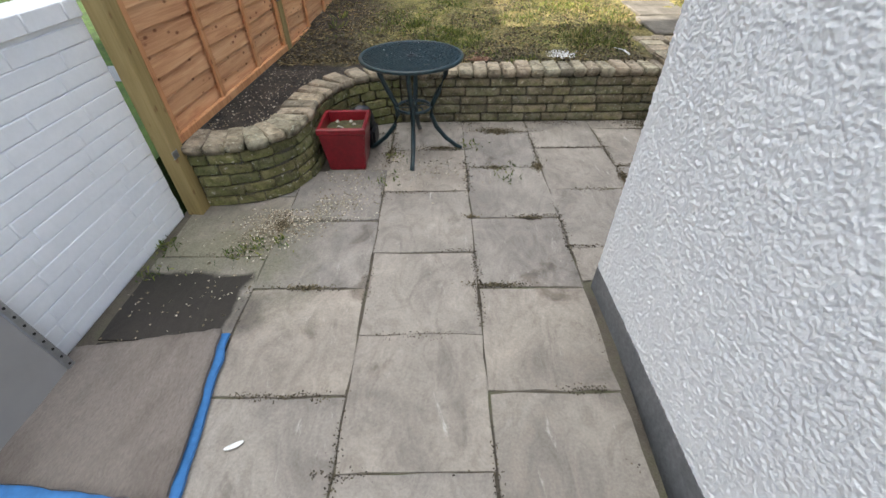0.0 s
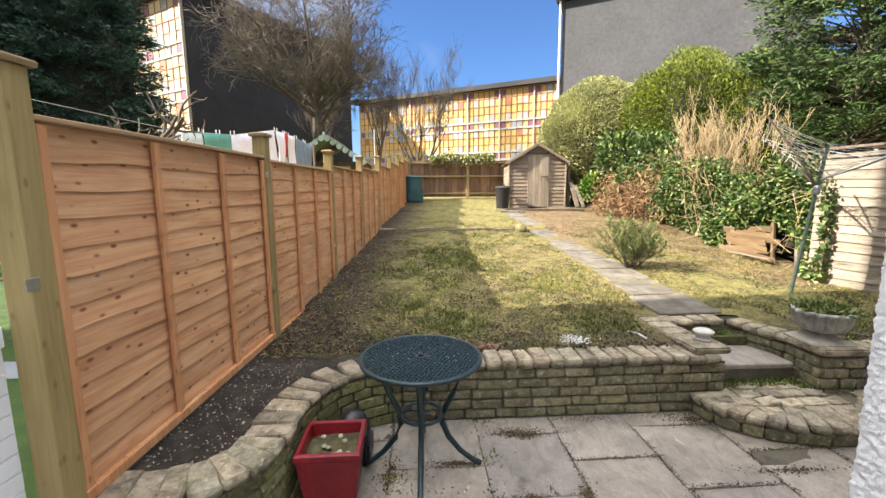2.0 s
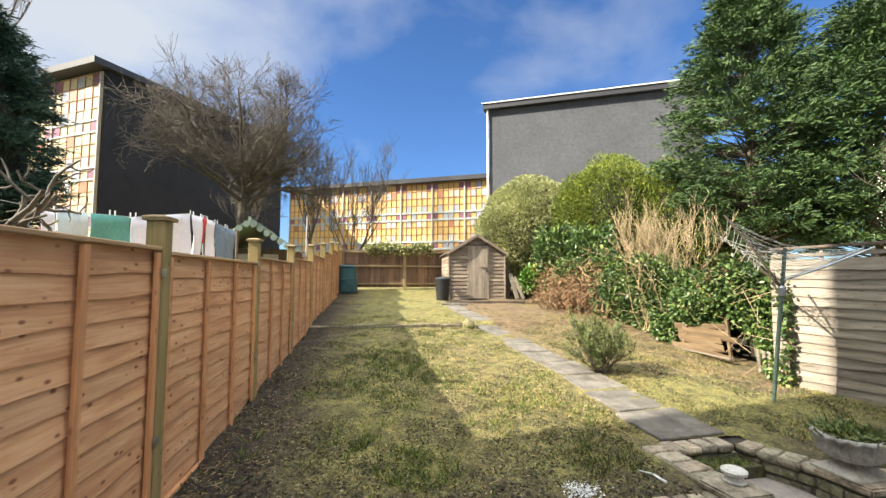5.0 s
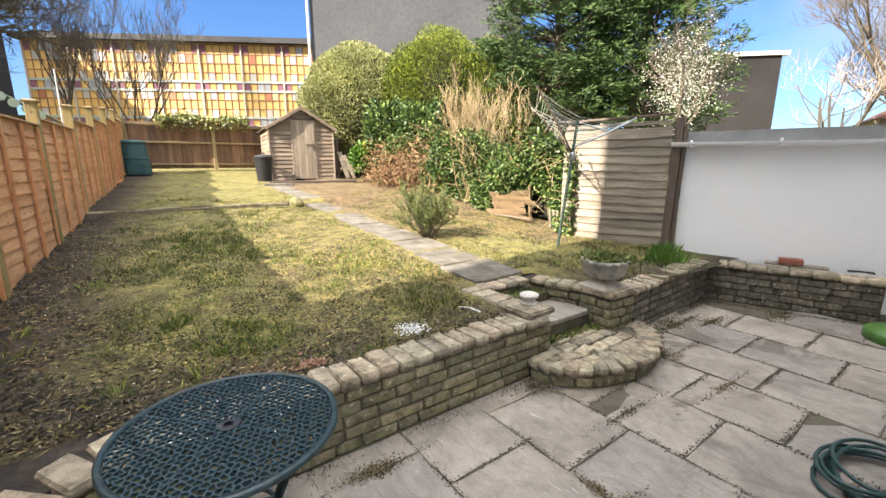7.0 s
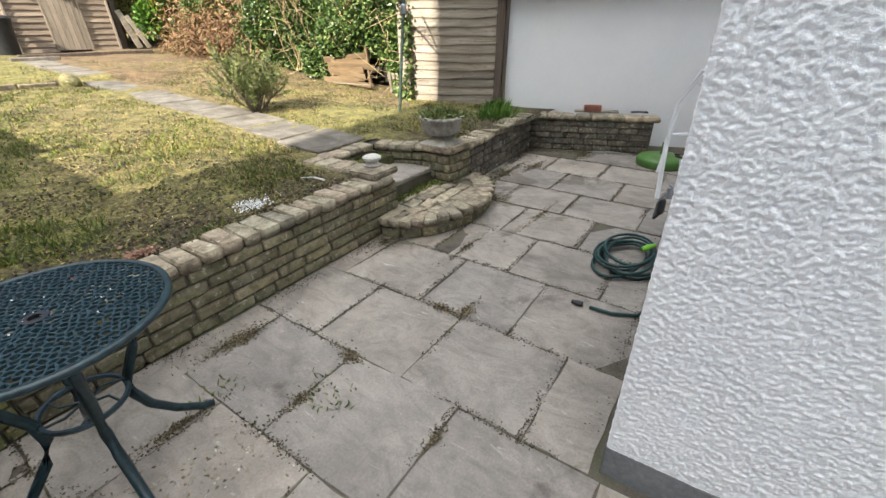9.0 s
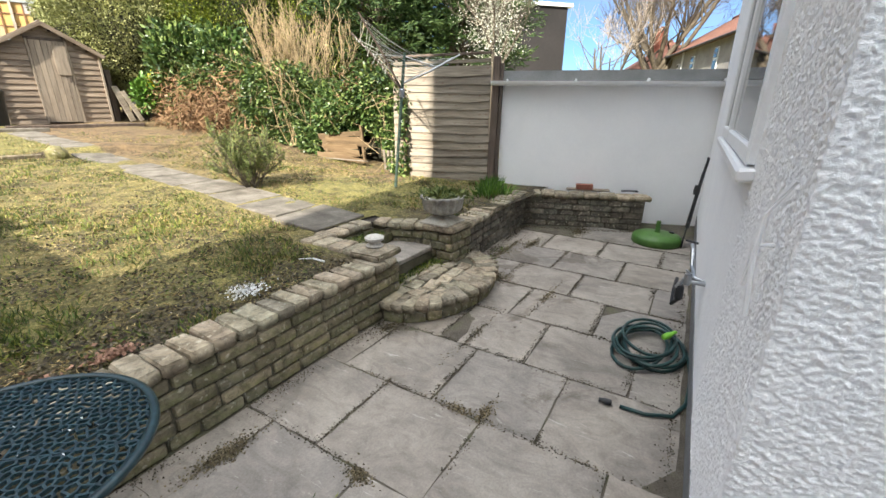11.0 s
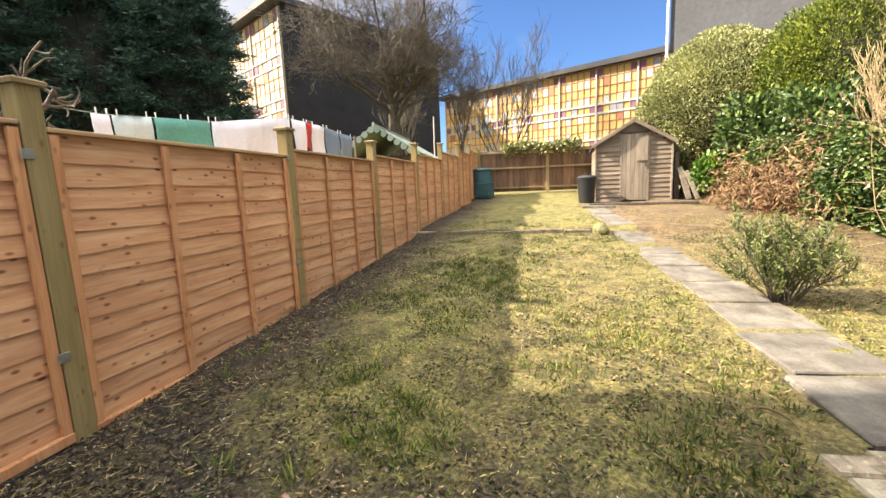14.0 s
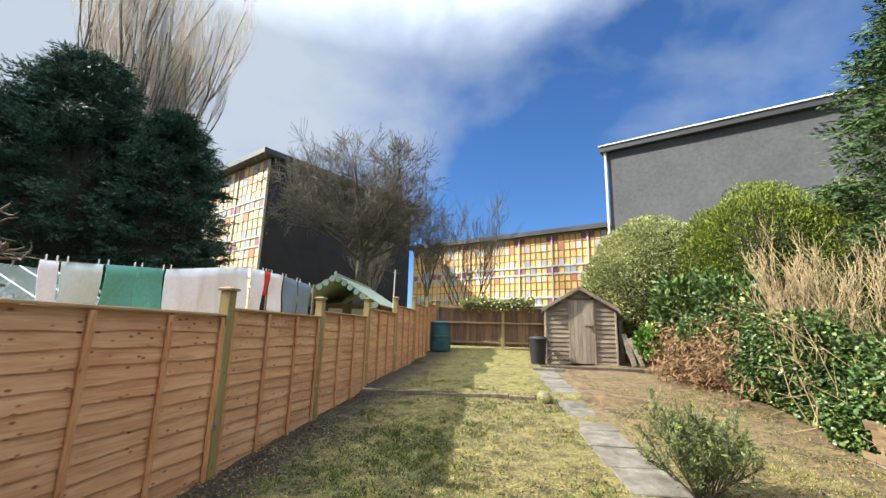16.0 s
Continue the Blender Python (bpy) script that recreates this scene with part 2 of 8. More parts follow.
def mossy_brick(name, c1, c2, c3, moss_at):
    m, n, l, b = mat_new(name, 0.9)
    v = coords(n, l)
    big = node_noise(n, l, v, 7, 5, 0.6, 0.4)
    fine = node_noise(n, l, v, 80, 4, 0.7)
    col = node_ramp(n, l, big, [(0.3, c1), (0.5, c2), (0.72, c3)])
    moss = node_noise(n, l, coords(n, l, (1, 1, 1), False), 3.0, 6, 0.65, 0.5)
    mf = node_ramp(n, l, moss, [(moss_at, (0, 0, 0)), (moss_at + 0.18, (0.7, 0.7, 0.7))])
    mc = node_ramp(n, l, fine, [(0.3, (0.07, 0.085, 0.02)), (0.7, (0.17, 0.19, 0.055))])
    col = node_mix(n, l, mf, col, mc)
    lich = node_noise(n, l, v, 34, 2, 0.5)
    lf = node_ramp(n, l, lich, [(0.63, (0, 0, 0)), (0.69, (0.8, 0.8, 0.8))])
    col = node_mix(n, l, lf, col, (0.42, 0.40, 0.33))
    tone = node_ramp(n, l, rand_of(n), [(0, (0.66, 0.68, 0.66)), (0.35, (1.0, 0.93, 0.86)), (0.65, (0.92, 0.96, 0.88)), (1, (1.36, 1.28, 1.18))])
    col = node_mix(n, l, 1.0, col, tone, "MULTIPLY")
    grime = node_noise(n, l, v, 13, 6, 0.75, 0.8)
    col = node_mix(n, l, 1.0, col, node_ramp(n, l, grime, [(0.34, (0.42, 0.42, 0.40)), (0.52, (1.0, 1.0, 1.0)), (0.70, (1.35, 1.32, 1.28))]), "MULTIPLY")
    l.new(col, b.inputs["Base Color"])
    h = node_math(n, l, "ADD", node_math(n, l, "MULTIPLY", big, 2.0), fine)
    node_bump(n, l, b, h, 0.7, 0.007)
    return m


def lawn_mat():
    """Thin spring grass over brown earth, bare towards the fence and the low wall."""
    m, n, l, b = mat_new("thin_lawn", 0.95)
    v = coords(n, l, (1, 1, 1), False)
    patch = node_noise(n, l, v, 1.3, 6, 0.65, 0.5)
    fine = node_noise(n, l, v, 45, 6, 0.75, 0.4)
    chips = node_noise(n, l, v, 120, 2, 0.6)
    grass = node_ramp(n, l, fine, [(0.3, (0.045, 0.045, 0.011)), (0.5, (0.165, 0.15, 0.042)), (0.68, (0.43, 0.365, 0.14))])
    soil = node_ramp(n, l, fine, [(0.3, (0.008, 0.0055, 0.004)), (0.55, (0.042, 0.031, 0.022)), (0.75, (0.17, 0.135, 0.10))])
    straw = node_ramp(n, l, fine, [(0.3, (0.065, 0.040, 0.020)), (0.55, (0.175, 0.118, 0.062)), (0.75, (0.36, 0.27, 0.155))])
    mid = node_noise(n, l, v, 7, 4, 0.6, 0.6)
    att = n.new("ShaderNodeVertexColor")
    att.layer_name = "cover"
    sep = n.new("ShaderNodeSeparateColor")
    l.new(att.outputs["Color"], sep.inputs["Color"])
    f1 = node_math(n, l, "ADD", sep.outputs["Red"], node_math(n, l, "MULTIPLY", node_math(n, l, "SUBTRACT", patch, 0.5), 1.5), True)
    f2 = node_math(n, l, "ADD", sep.outputs["Green"], node_math(n, l, "MULTIPLY", node_math(n, l, "SUBTRACT", patch, 0.5), 1.2), True)
    col = node_mix(n, l, f1, grass, soil)
    col = node_mix(n, l, f2, col, straw)
    col = node_mix(n, l, sep.outputs["Blue"], col, node_ramp(n, l, fine, [(0.3, (0.025, 0.062, 0.010)), (0.7, (0.068, 0.13, 0.02))]))
    col = node_mix(n, l, 1.0, col, node_ramp(n, l, mid, [(0.34, (0.42, 0.42, 0.42)), (0.5, (0.9, 0.9, 0.9)), (0.68, (1.35, 1.3, 1.2))]), "MULTIPLY")
    ch = node_ramp(n, l, chips, [(0.72, (0, 0, 0)), (0.76, (1, 1, 1))])
    col = node_mix(n, l, node_math(n, l, "MULTIPLY", ch, 0.45), col, (0.45, 0.40, 0.32))
    l.new(col, b.inputs["Base Color"])
    node_bump(n, l, b, fine, 0.8, 0.03)
    return m


def leafy(name, c1, c2, c3, rough=0.55, sheen=0.0):
    """Leaves whose tone changes from leaf to leaf and over the whole crown."""
    m, n, l, b = mat_new(name, rough)
    r = n.new("ShaderNodeNewGeometry").outputs["Random Per Island"]
    col = node_ramp(n, l, r, [(0.0, c1), (0.5, c2), (1.0, c3)])
    big = node_noise(n, l, coords(n, l, (1, 1, 1), False), 1.2, 3)
    tone = node_ramp(n, l, big, [(0.3, (0.65, 0.68, 0.65)), (0.7, (1.25, 1.22, 1.15))])
    col = node_mix(n, l, 1.0, col, tone, "MULTIPLY")
    l.new(col, b.inputs["Base Color"])
    return m


def glass_mat():
    m, n, l, b = mat_new("window_glass", 0.03)
    b.inputs["Base Color"].default_value = (0.03, 0.04, 0.05, 1)
    b.inputs["Specular IOR Level"].default_value = 0.8
    f = node_noise(n, l, coords(n, l), 2.0, 2)
    node_bump(n, l, b, f, 0.03, 0.01)
    return m


M = {}
M["slab"] = sandstone()
M["brick"] = mossy_brick("mossy_walling_block", (0.135, 0.115, 0.078), (0.225, 0.195, 0.14), (0.31, 0.275, 0.21), 0.45)
M["mossy"] = mossy_brick("green_walling_block", (0.14, 0.118, 0.065), (0.225, 0.195, 0.11), (0.30, 0.265, 0.165), 0.37)
M["grey_block"] = mossy_brick("grey_walling_block", (0.07, 0.062, 0.05), (0.14, 0.126, 0.105), (0.24, 0.22, 0.19), 0.60)
M["coping"] = mossy_brick("lichened_coping_block", (0.15, 0.125, 0.09), (0.29, 0.25, 0.19), (0.41, 0.365, 0.295), 0.56)
M["mortar"] = mottled("dark_mortar", (0.06, 0.055, 0.036), (0.115, 0.104, 0.07), scale=10, fine=90, vary=0)
M["joint"] = mottled("soil_in_joints", (0.05, 0.042, 0.032), (0.11, 0.094, 0.07), (0.10, 0.105, 0.05), scale=5, fine=120, vary=0, bump=0.8, dist=0.01)
M["render"] = mottled("white_roughcast", (0.88, 0.89, 0.905), (0.93, 0.937, 0.945), scale=2.5, fine=130, vary=0, bump=0.7, dist=0.005, grainy=0.12)
M["plinth"] = mottled("grey_plinth_paint", (0.15, 0.155, 0.16), (0.20, 0.205, 0.21), scale=6, fine=50, vary=0, bump=0.4)
M["white_brick"] = mottled("white_painted_brick", (0.87, 0.895, 0.915), (0.92, 0.935, 0.95), scale=5, fine=40, vary=0.0, bump=0.25, dist=0.004, rough=0.55, grainy=0.1)
M["garage"] = mottled("white_garage_paint", (0.85, 0.86, 0.87), (0.90, 0.905, 0.91), scale=1.3, fine=30, vary=0, bump=0.06, dist=0.002, rough=0.7, grainy=0.05)
M["felt"] = mottled("grey_roof_felt", (0.20, 0.205, 0.20), (0.27, 0.275, 0.27), scale=4, fine=140, vary=0, bump=0.4)
M["upvc"] = plain("white_plastic", (0.78, 0.79, 0.80), 0.3, spots=0.03)
M["new_wood"] = wood("new_fence_board", (0.43, 0.192, 0.09), (0.605, 0.325, 0.162), (0.72, 0.445, 0.248), "y", knots=0.95, vary=0.10, knot_col=(0.20, 0.07, 0.025))
M["batten"] = wood("new_fence_batten", (0.43, 0.18, 0.075), (0.59, 0.285, 0.125), (0.69, 0.38, 0.185), "z", knots=0.5, vary=0.10)
M["rail"] = wood("new_fence_rail", (0.30, 0.19, 0.10), (0.42, 0.27, 0.14), (0.50, 0.34, 0.19), "y", vary=0.1)
M["post"] = wood("treated_post", (0.21, 0.155, 0.055), (0.29, 0.215, 0.085), (0.36, 0.27, 0.12), "z", knots=0.5, vary=0.12)
M["post_cap"] = wood("treated_cap", (0.20, 0.14, 0.06), (0.27, 0.19, 0.09), (0.34, 0.25, 0.13), "y", vary=0.1)
M["grey_lap"] = wood("weathered_lap_board", (0.13, 0.108, 0.08), (0.25, 0.215, 0.168), (0.36, 0.32, 0.26), "x", knots=0.5, vary=0.16)
M["old_post"] = wood("old_dark_post", (0.05, 0.038, 0.03), (0.10, 0.075, 0.06), (0.16, 0.12, 0.095), "z", vary=0.2)
M["shed"] = wood("weathered_shed_board", (0.14, 0.105, 0.075), (0.25, 0.195, 0.145), (0.36, 0.295, 0.23), "x", knots=0.4, vary=0.18)
M["shed_v"] = wood("weathered_door_board", (0.18, 0.145, 0.11), (0.30, 0.25, 0.195), (0.40, 0.34, 0.27), "z", knots=0.3, vary=0.18)
M["rear_board"] = wood("brown_fence_board", (0.11, 0.06, 0.035), (0.19, 0.11, 0.065), (0.27, 0.17, 0.10), "z", vary=0.22)
M["rear_post"] = wood("rear_fence_post", (0.20, 0.155, 0.075), (0.30, 0.23, 0.12), (0.37, 0.29, 0.16), "z", vary=0.15)
M["lawn"] = lawn_mat()
M["path"] = mottled("path_concrete", (0.07, 0.06, 0.046), (0.135, 0.12, 0.097), (0.22, 0.20, 0.168), scale=5, fine=60, vary=0.12, bump=0.4)
M["green_metal"] = plain("green_painted_metal", (0.013, 0.034, 0.040), 0.38, 0.0, 0.35, 40)
M["red_pot"] = mottled("red_glazed_pot", (0.16, 0.006, 0.012), (0.24, 0.01, 0.018), scale=6, fine=40, vary=0, bump=0.1, rough=0.3)
M["soil"] = mottled("potting_soil", (0.04, 0.032, 0.018), (0.10, 0.095, 0.035), scale=18, fine=90, vary=0, bump=0.9, dist=0.01)
M["dark_wall"] = mottled("dark_end_render", (0.066, 0.069, 0.077), (0.092, 0.095, 0.104), scale=0.25, fine=6, vary=0, bump=0.1)
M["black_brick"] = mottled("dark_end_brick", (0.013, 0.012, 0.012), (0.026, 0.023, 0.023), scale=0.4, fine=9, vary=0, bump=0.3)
M["yellow"] = plain("yellow_panel", (0.70, 0.45, 0.16), 0.5, spots=0.1, scale=0.7)
M["cream"] = plain("cream_panel", (0.62, 0.50, 0.30), 0.5, spots=0.1, scale=0.7)
M["mullion"] = plain("pale_mullion", (0.50, 0.43, 0.36), 0.6, spots=0.1)
M["purple"] = plain("purple_panel", (0.24, 0.10, 0.15), 0.5)
M["redpanel"] = plain("red_panel", (0.45, 0.18, 0.10), 0.5)
M["bluerail"] = plain("pale_blue_rail", (0.40, 0.44, 0.44), 0.5)
M["blind"] = plain("white_blind", (0.50, 0.47, 0.45), 0.6)
M["pane"] = glass_mat()
M["grey_pane"] = plain("pale_reflecting_pane", (0.36, 0.38, 0.42), 0.15)
M["roof_edge"] = plain("dark_roof_edge", (0.035, 0.035, 0.04), 0.6)


# ---- mesh helpers ----
def mesh_of(name, verts, faces, mats=(), smooth=False):
    me = bpy.data.meshes.new(name)
    me.from_pydata([tuple(v) for v in verts], [], [tuple(f) for f in faces])
    for m in mats:
        me.materials.append(m)
    if smooth:
        me.shade_smooth()
    me.update()
    return me


def bm_mesh(name, bm, mat, smooth=False):
    me = bpy.data.meshes.new(name)
    bm.to_mesh(me)
    bm.free()
    if mat is not None:
        me.materials.append(mat)
    if smooth:
        me.shade_smooth()
    return me


def box_bm(sx_, sy_, sz_, bevel=0.0, seg=1, at=(0, 0, 0), jitter=0.0, rng=None):
    """A box about its centre, with bevelled edges and, where asked, uneven corners."""
    bm = bmesh.new()
    bmesh.ops.create_cube(bm, size=1.0)
    for v in bm.verts:
        v.co = Vector((v.co.x * sx_ + at[0], v.co.y * sy_ + at[1], v.co.z * sz_ + at[2]))
        if jitter:
            v.co += Vector((rng.uniform(-jitter, jitter), rng.uniform(-jitter, jitter), rng.uniform(-jitter, jitter)))
    if bevel:
        bmesh.ops.bevel(bm, geom=list(bm.edges), offset=bevel, segments=seg, affect="EDGES", clamp_overlap=True)
    return bm


def join_bm(*parts):
    out = bmesh.new()
    for p in parts:
        me = bpy.data.meshes.new("tmp")
        p.to_mesh(me)
        p.free()
        out.from_mesh(me)
        bpy.data.meshes.remove(me)
    return out


def tube_bm(points, radii, sides=8, cap=True):
    """A round bar along a line of points; radii: one for all, or one a point."""
    bm = bmesh.new()
    pts = [Vector(p) for p in points]
    if isinstance(radii, (int, float)):
        radii = [radii] * len(pts)
    rings = []
    up = Vector((0, 0, 1))
    for i, p in enumerate(pts):
        d = (pts[min(i + 1, len(pts) - 1)] - pts[max(i - 1, 0)]).normalized()
        ref = up if abs(d.z) < 0.95 else Vector((1, 0, 0))
        a = d.cross(ref).normalized()
        b = d.cross(a)
        rings.append([bm.verts.new(p + radii[i] * (math.cos(k * 2 * math.pi / sides) * a + math.sin(k * 2 * math.pi / sides) * b)) for k in range(sides)])
    for r0, r1 in zip(rings, rings[1:]):
        for k in range(sides):
            bm.faces.new((r0[k], r0[(k + 1) % sides], r1[(k + 1) % sides], r1[k]))
    if cap:
        bm.faces.new(rings[0][::-1])
        bm.faces.new(rings[-1])
    bmesh.ops.recalc_face_normals(bm, faces=bm.faces)
    return bm


def lathe_bm(profile, sides=24, closed=False):
    """A turned shape: profile is radius, height pairs."""
    bm = bmesh.new()
    rings = [[bm.verts.new((r * math.cos(2 * math.pi * k / sides), r * math.sin(2 * math.pi * k / sides), z)) for k in range(sides)] for r, z in profile]
    for r0, r1 in zip(rings, rings[1:]):
        for k in range(sides):
            bm.faces.new((r0[k], r0[(k + 1) % sides], r1[(k + 1) % sides], r1[k]))
    bm.faces.new(rings[0][::-1])
    if closed:
        bm.faces.new(rings[-1])
    bmesh.ops.recalc_face_normals(bm, faces=bm.faces)
    return bm


def prism_bm(outline, z0, z1):
    """An upright solid over a plan outline."""
    bm = bmesh.new()
    lo = [bm.verts.new((x, y, z0)) for x, y in outline]
    hi = [bm.verts.new((x, y, z1)) for x, y in outline]
    k = len(outline)
    for i in range(k):
        bm.faces.new((lo[i], lo[(i + 1) % k], hi[(i + 1) % k], hi[i]))
    bm.faces.new(hi)
    bm.faces.new(lo[::-1])
    bmesh.ops.recalc_face_normals(bm, faces=bm.faces)
    return bm


def thing(name, label, category, m=None, group="", kind=""):
    ob = new(name)
    ob.empty_display_size = 0.1
    if m is not None:
        ob.matrix_world = m
    return tagged(ob, label, category, group, kind)


def piece(name, me, parent, m=None, label=""):
    """One mesh object under a thing, on a mesh that it may share."""
    ob = new(name, me)
    ob.parent = parent
    if m is not None:
        ob.matrix_local = m
    if label:
        ob["label"] = label
    return ob


def part(name, bm, material, parent, label="", m=None, smooth=False):
    return piece(name, bm_mesh(name, bm, material, smooth), parent, m, label)


def solo(name, bm, material, label, category, m=None, group="", kind="", smooth=False):
    ob = new(name, bm_mesh(name, bm, material, smooth))
    if m is not None:
        ob.matrix_world = m
    return tagged(ob, label, category, group, kind)


def vnoise(nu, nv, cu, cv, rng):
    """Smooth value noise on a grid of nu by nv, with cells of cu by cv grid steps."""
    gu, gv = int(nu / cu) + 3, int(nv / cv) + 3
    g = rng.random((gu, gv))
    u, v = np.arange(nu) / cu, np.arange(nv) / cv
    iu, iv = u.astype(int), v.astype(int)
    fu, fv = u - iu, v - iv
    fu, fv = fu * fu * (3 - 2 * fu), fv * fv * (3 - 2 * fv)
    a = g[np.ix_(iu, iv)] * (1 - fv) + g[np.ix_(iu, iv + 1)] * fv
    b = g[np.ix_(iu + 1, iv)] * (1 - fv) + g[np.ix_(iu + 1, iv + 1)] * fv
    return a * (1 - fu[:, None]) + b * fu[:, None]


def grid_faces(nu, nv):
    i = np.arange((nu - 1) * (nv - 1))
    a = (i // (nv - 1)) * nv + i % (nv - 1)
    return np.stack([a, a + nv, a + nv + 1, a + 1], 1)


def fast_mesh(name, verts, faces, mat, smooth=True):
    """A mesh of equal faces (triangles or quads) from arrays."""
    me = bpy.data.meshes.new(name)
    nf, k = faces.shape
    me.vertices.add(len(verts))
    me.vertices.foreach_set("co", np.asarray(verts, np.float32).ravel())
    me.loops.add(nf * k)
    me.loops.foreach_set("vertex_index", faces.astype(np.int32).ravel())
    me.polygons.add(nf)
    me.polygons.foreach_set("loop_start", np.arange(0, nf * k, k, dtype=np.int32))
    me.polygons.foreach_set("loop_total", np.full(nf, k, np.int32))
    me.update(calc_edges=True)
    me.materials.append(mat)
    if smooth:
        me.shade_smooth()
    return me


RNG = random.Random(7)
NPR = np.random.default_rng(11)


# ---- the lie of the land ----
LAND_Y = [-40.0, 3.3, 4.0, 6.0, 8.0, 9.80, 9.92, 12.0, 13.7, 13.75, 15.0, 17.3, 20.0, 60.0, 3000.0]
LAND_Z = [0.30, 0.40, 0.43, 0.535, 0.645, 0.745, 0.83, 0.92, 0.96, 1.03, 1.06, 1.28, 1.4, 1.6, 1.6]


def land(x, y):
    """Height of the garden's ground."""
    return float(np.interp(y, LAND_Y, LAND_Z))


REAR = 0.065  # how far the rear wall swings from x
HOUSE = (0.84, 1.573)


def wall_front_y(x):
    return 3.555 + 0.045 * x


def build_ground():
    """One sheet from the low walls to the horizon; the patio lies in front of it."""
    xs = np.concatenate([[-3000, -600, -150, -60, -30], np.arange(-15, -1.7, 0.6), np.arange(-1.7, 6.01, 0.07), np.arange(6.5, 16, 0.8), [20, 40, 90, 300, 900, 3000]])
    ys = np.concatenate([[3.72], np.arange(3.8, 10.5, 0.07), np.arange(10.5, 18.1, 0.14), [19, 20.5, 23, 27, 33, 45, 60, 100, 300, 900, 3000]])
    X, Y = np.meshgrid(xs, ys, indexing="ij")
    Z = np.interp(Y, LAND_Y, LAND_Z)
    nu, nv = X.shape
    near = (np.abs(X - 2) < 4.2) & (Y < 18)
    bump = vnoise(nu, nv, 9, 9, NPR) * 0.035 + vnoise(nu, nv, 2.5, 2.5, NPR) * 0.018
    Z = Z + np.where(near, bump - 0.027, 0)
    Z = Z + np.where((Y < 9.7) & (X < 3.2), -0.004, 0)
    verts = np.stack([X.ravel(), Y.ravel(), Z.ravel()], 1)
    faces = grid_faces(nu, nv)
    c = verts[faces].mean(1)
    # the recess of the steps, and the patio side of the planter at the garage
    keep = ~((c[:, 0] > 1.98) & (c[:, 0] < 2.78) & (c[:, 1] < 4.55))
    faces = faces[keep]
    me = fast_mesh("ground", verts, faces, M["lawn"])
    col = me.color_attributes.new("cover", "FLOAT_COLOR", "POINT")
    x, y = verts[:, 0], verts[:, 1]
    fence_x = -1.54 + 0.021 * (y - 2.19)
    bare = np.clip(1.3 - (x - fence_x) / 0.9, -0.15, 1) + np.clip(1.0 - (y - 3.7) / 0.9, 0, 0.9) - 0.05
    bare = np.where(x > 2.9, np.clip(0.95 - (y - 3.8) / 1.1, 0, 0.9), bare)
    bare = np.where((np.abs(y - 9.86) < 0.09) & (x < 1.8), 0.75, bare)
    straw = np.where((x > 2.35) & (y > 6.2), np.clip(0.4 + (y - 6.2) * 0.14, 0, 0.95), 0.0)
    # sunlit part of the lawn: its yellow is put in as extra straw
    straw = np.where((x > 0.2) & (x < 2.3) & (y > 4.4) & (y < 10), 0.28, straw)
    straw = np.where((x > 4.0) & (y > 5.4), 0.8, straw)
    straw = np.where((np.abs(x - 2) > 3.9) | (y > 17.5), 0.0, straw)
    bare = np.where((x < -1.75) | (x > 5.6) | (y > 17.5), -0.6, bare)
    arr = np.zeros((len(verts), 4), np.float32)
    arr[:, 0], arr[:, 1], arr[:, 3] = np.clip(bare, -1, 1), straw, 1
    arr[:, 2] = (x < -1.62) & (y < 14)
    col.data.foreach_set("color", arr.ravel())
    ob = new("ground", me)
    tagged(ob, "sloping garden lawn, thin grass over brown soil", "lawn", kind="structure")
    # the part of the planter behind the curved wall, and land behind the houses
    left = [(-1.60, 2.25), (-1.35, 2.36), (-1.08, 2.46), (-0.98, 2.66), (-0.97, 3.0), (-0.85, 3.4), (-0.5, 3.66), (-0.45, 3.82), (-1.60, 3.82)]
    nb = prism_bm(left, 0.05, 0.408)
    M["bed"] = mottled("dark_bed_soil", (0.010, 0.008, 0.006), (0.034, 0.026, 0.019), (0.07, 0.055, 0.04), scale=9, fine=110, vary=0, bump=1.0, dist=0.015)
    solo("ground_planter", nb, M["bed"], "dark bare soil behind the curved brick wall", "soil", kind="structure")


build_ground()
nb_ground = prism_bm([(-40, -40), (-1.78, -40), (-1.78, 3.72), (-40, 3.72)], -0.2, 0.28)
solo("ground_neighbour", nb_ground, None, "mown green lawn beyond the white wall", "lawn", kind="structure").data.materials.append(
    mottled("green_lawn", (0.026, 0.062, 0.010), (0.06, 0.115, 0.018), scale=3, fine=60, vary=0, bump=0.7, dist=0.02))

# ---- patio ----
patio = solo("patio", prism_bm([(-1.62, -3.2), (0.9, -3.2), (0.86, 1.5), (6.6, 1.75), (6.2, 4.1), (3.0, 4.6), (-1.62, 3.75)], -0.25, -0.0055), M["joint"],
             "sandstone slab patio with dark weedy joints", "patio", kind="structure")
SLAB_X = [-1.58, -0.96, -0.37, 0.21, 0.76, 1.31, 1.89, 2.45, 3.0, 3.54, 4.1, 4.68, 5.3]


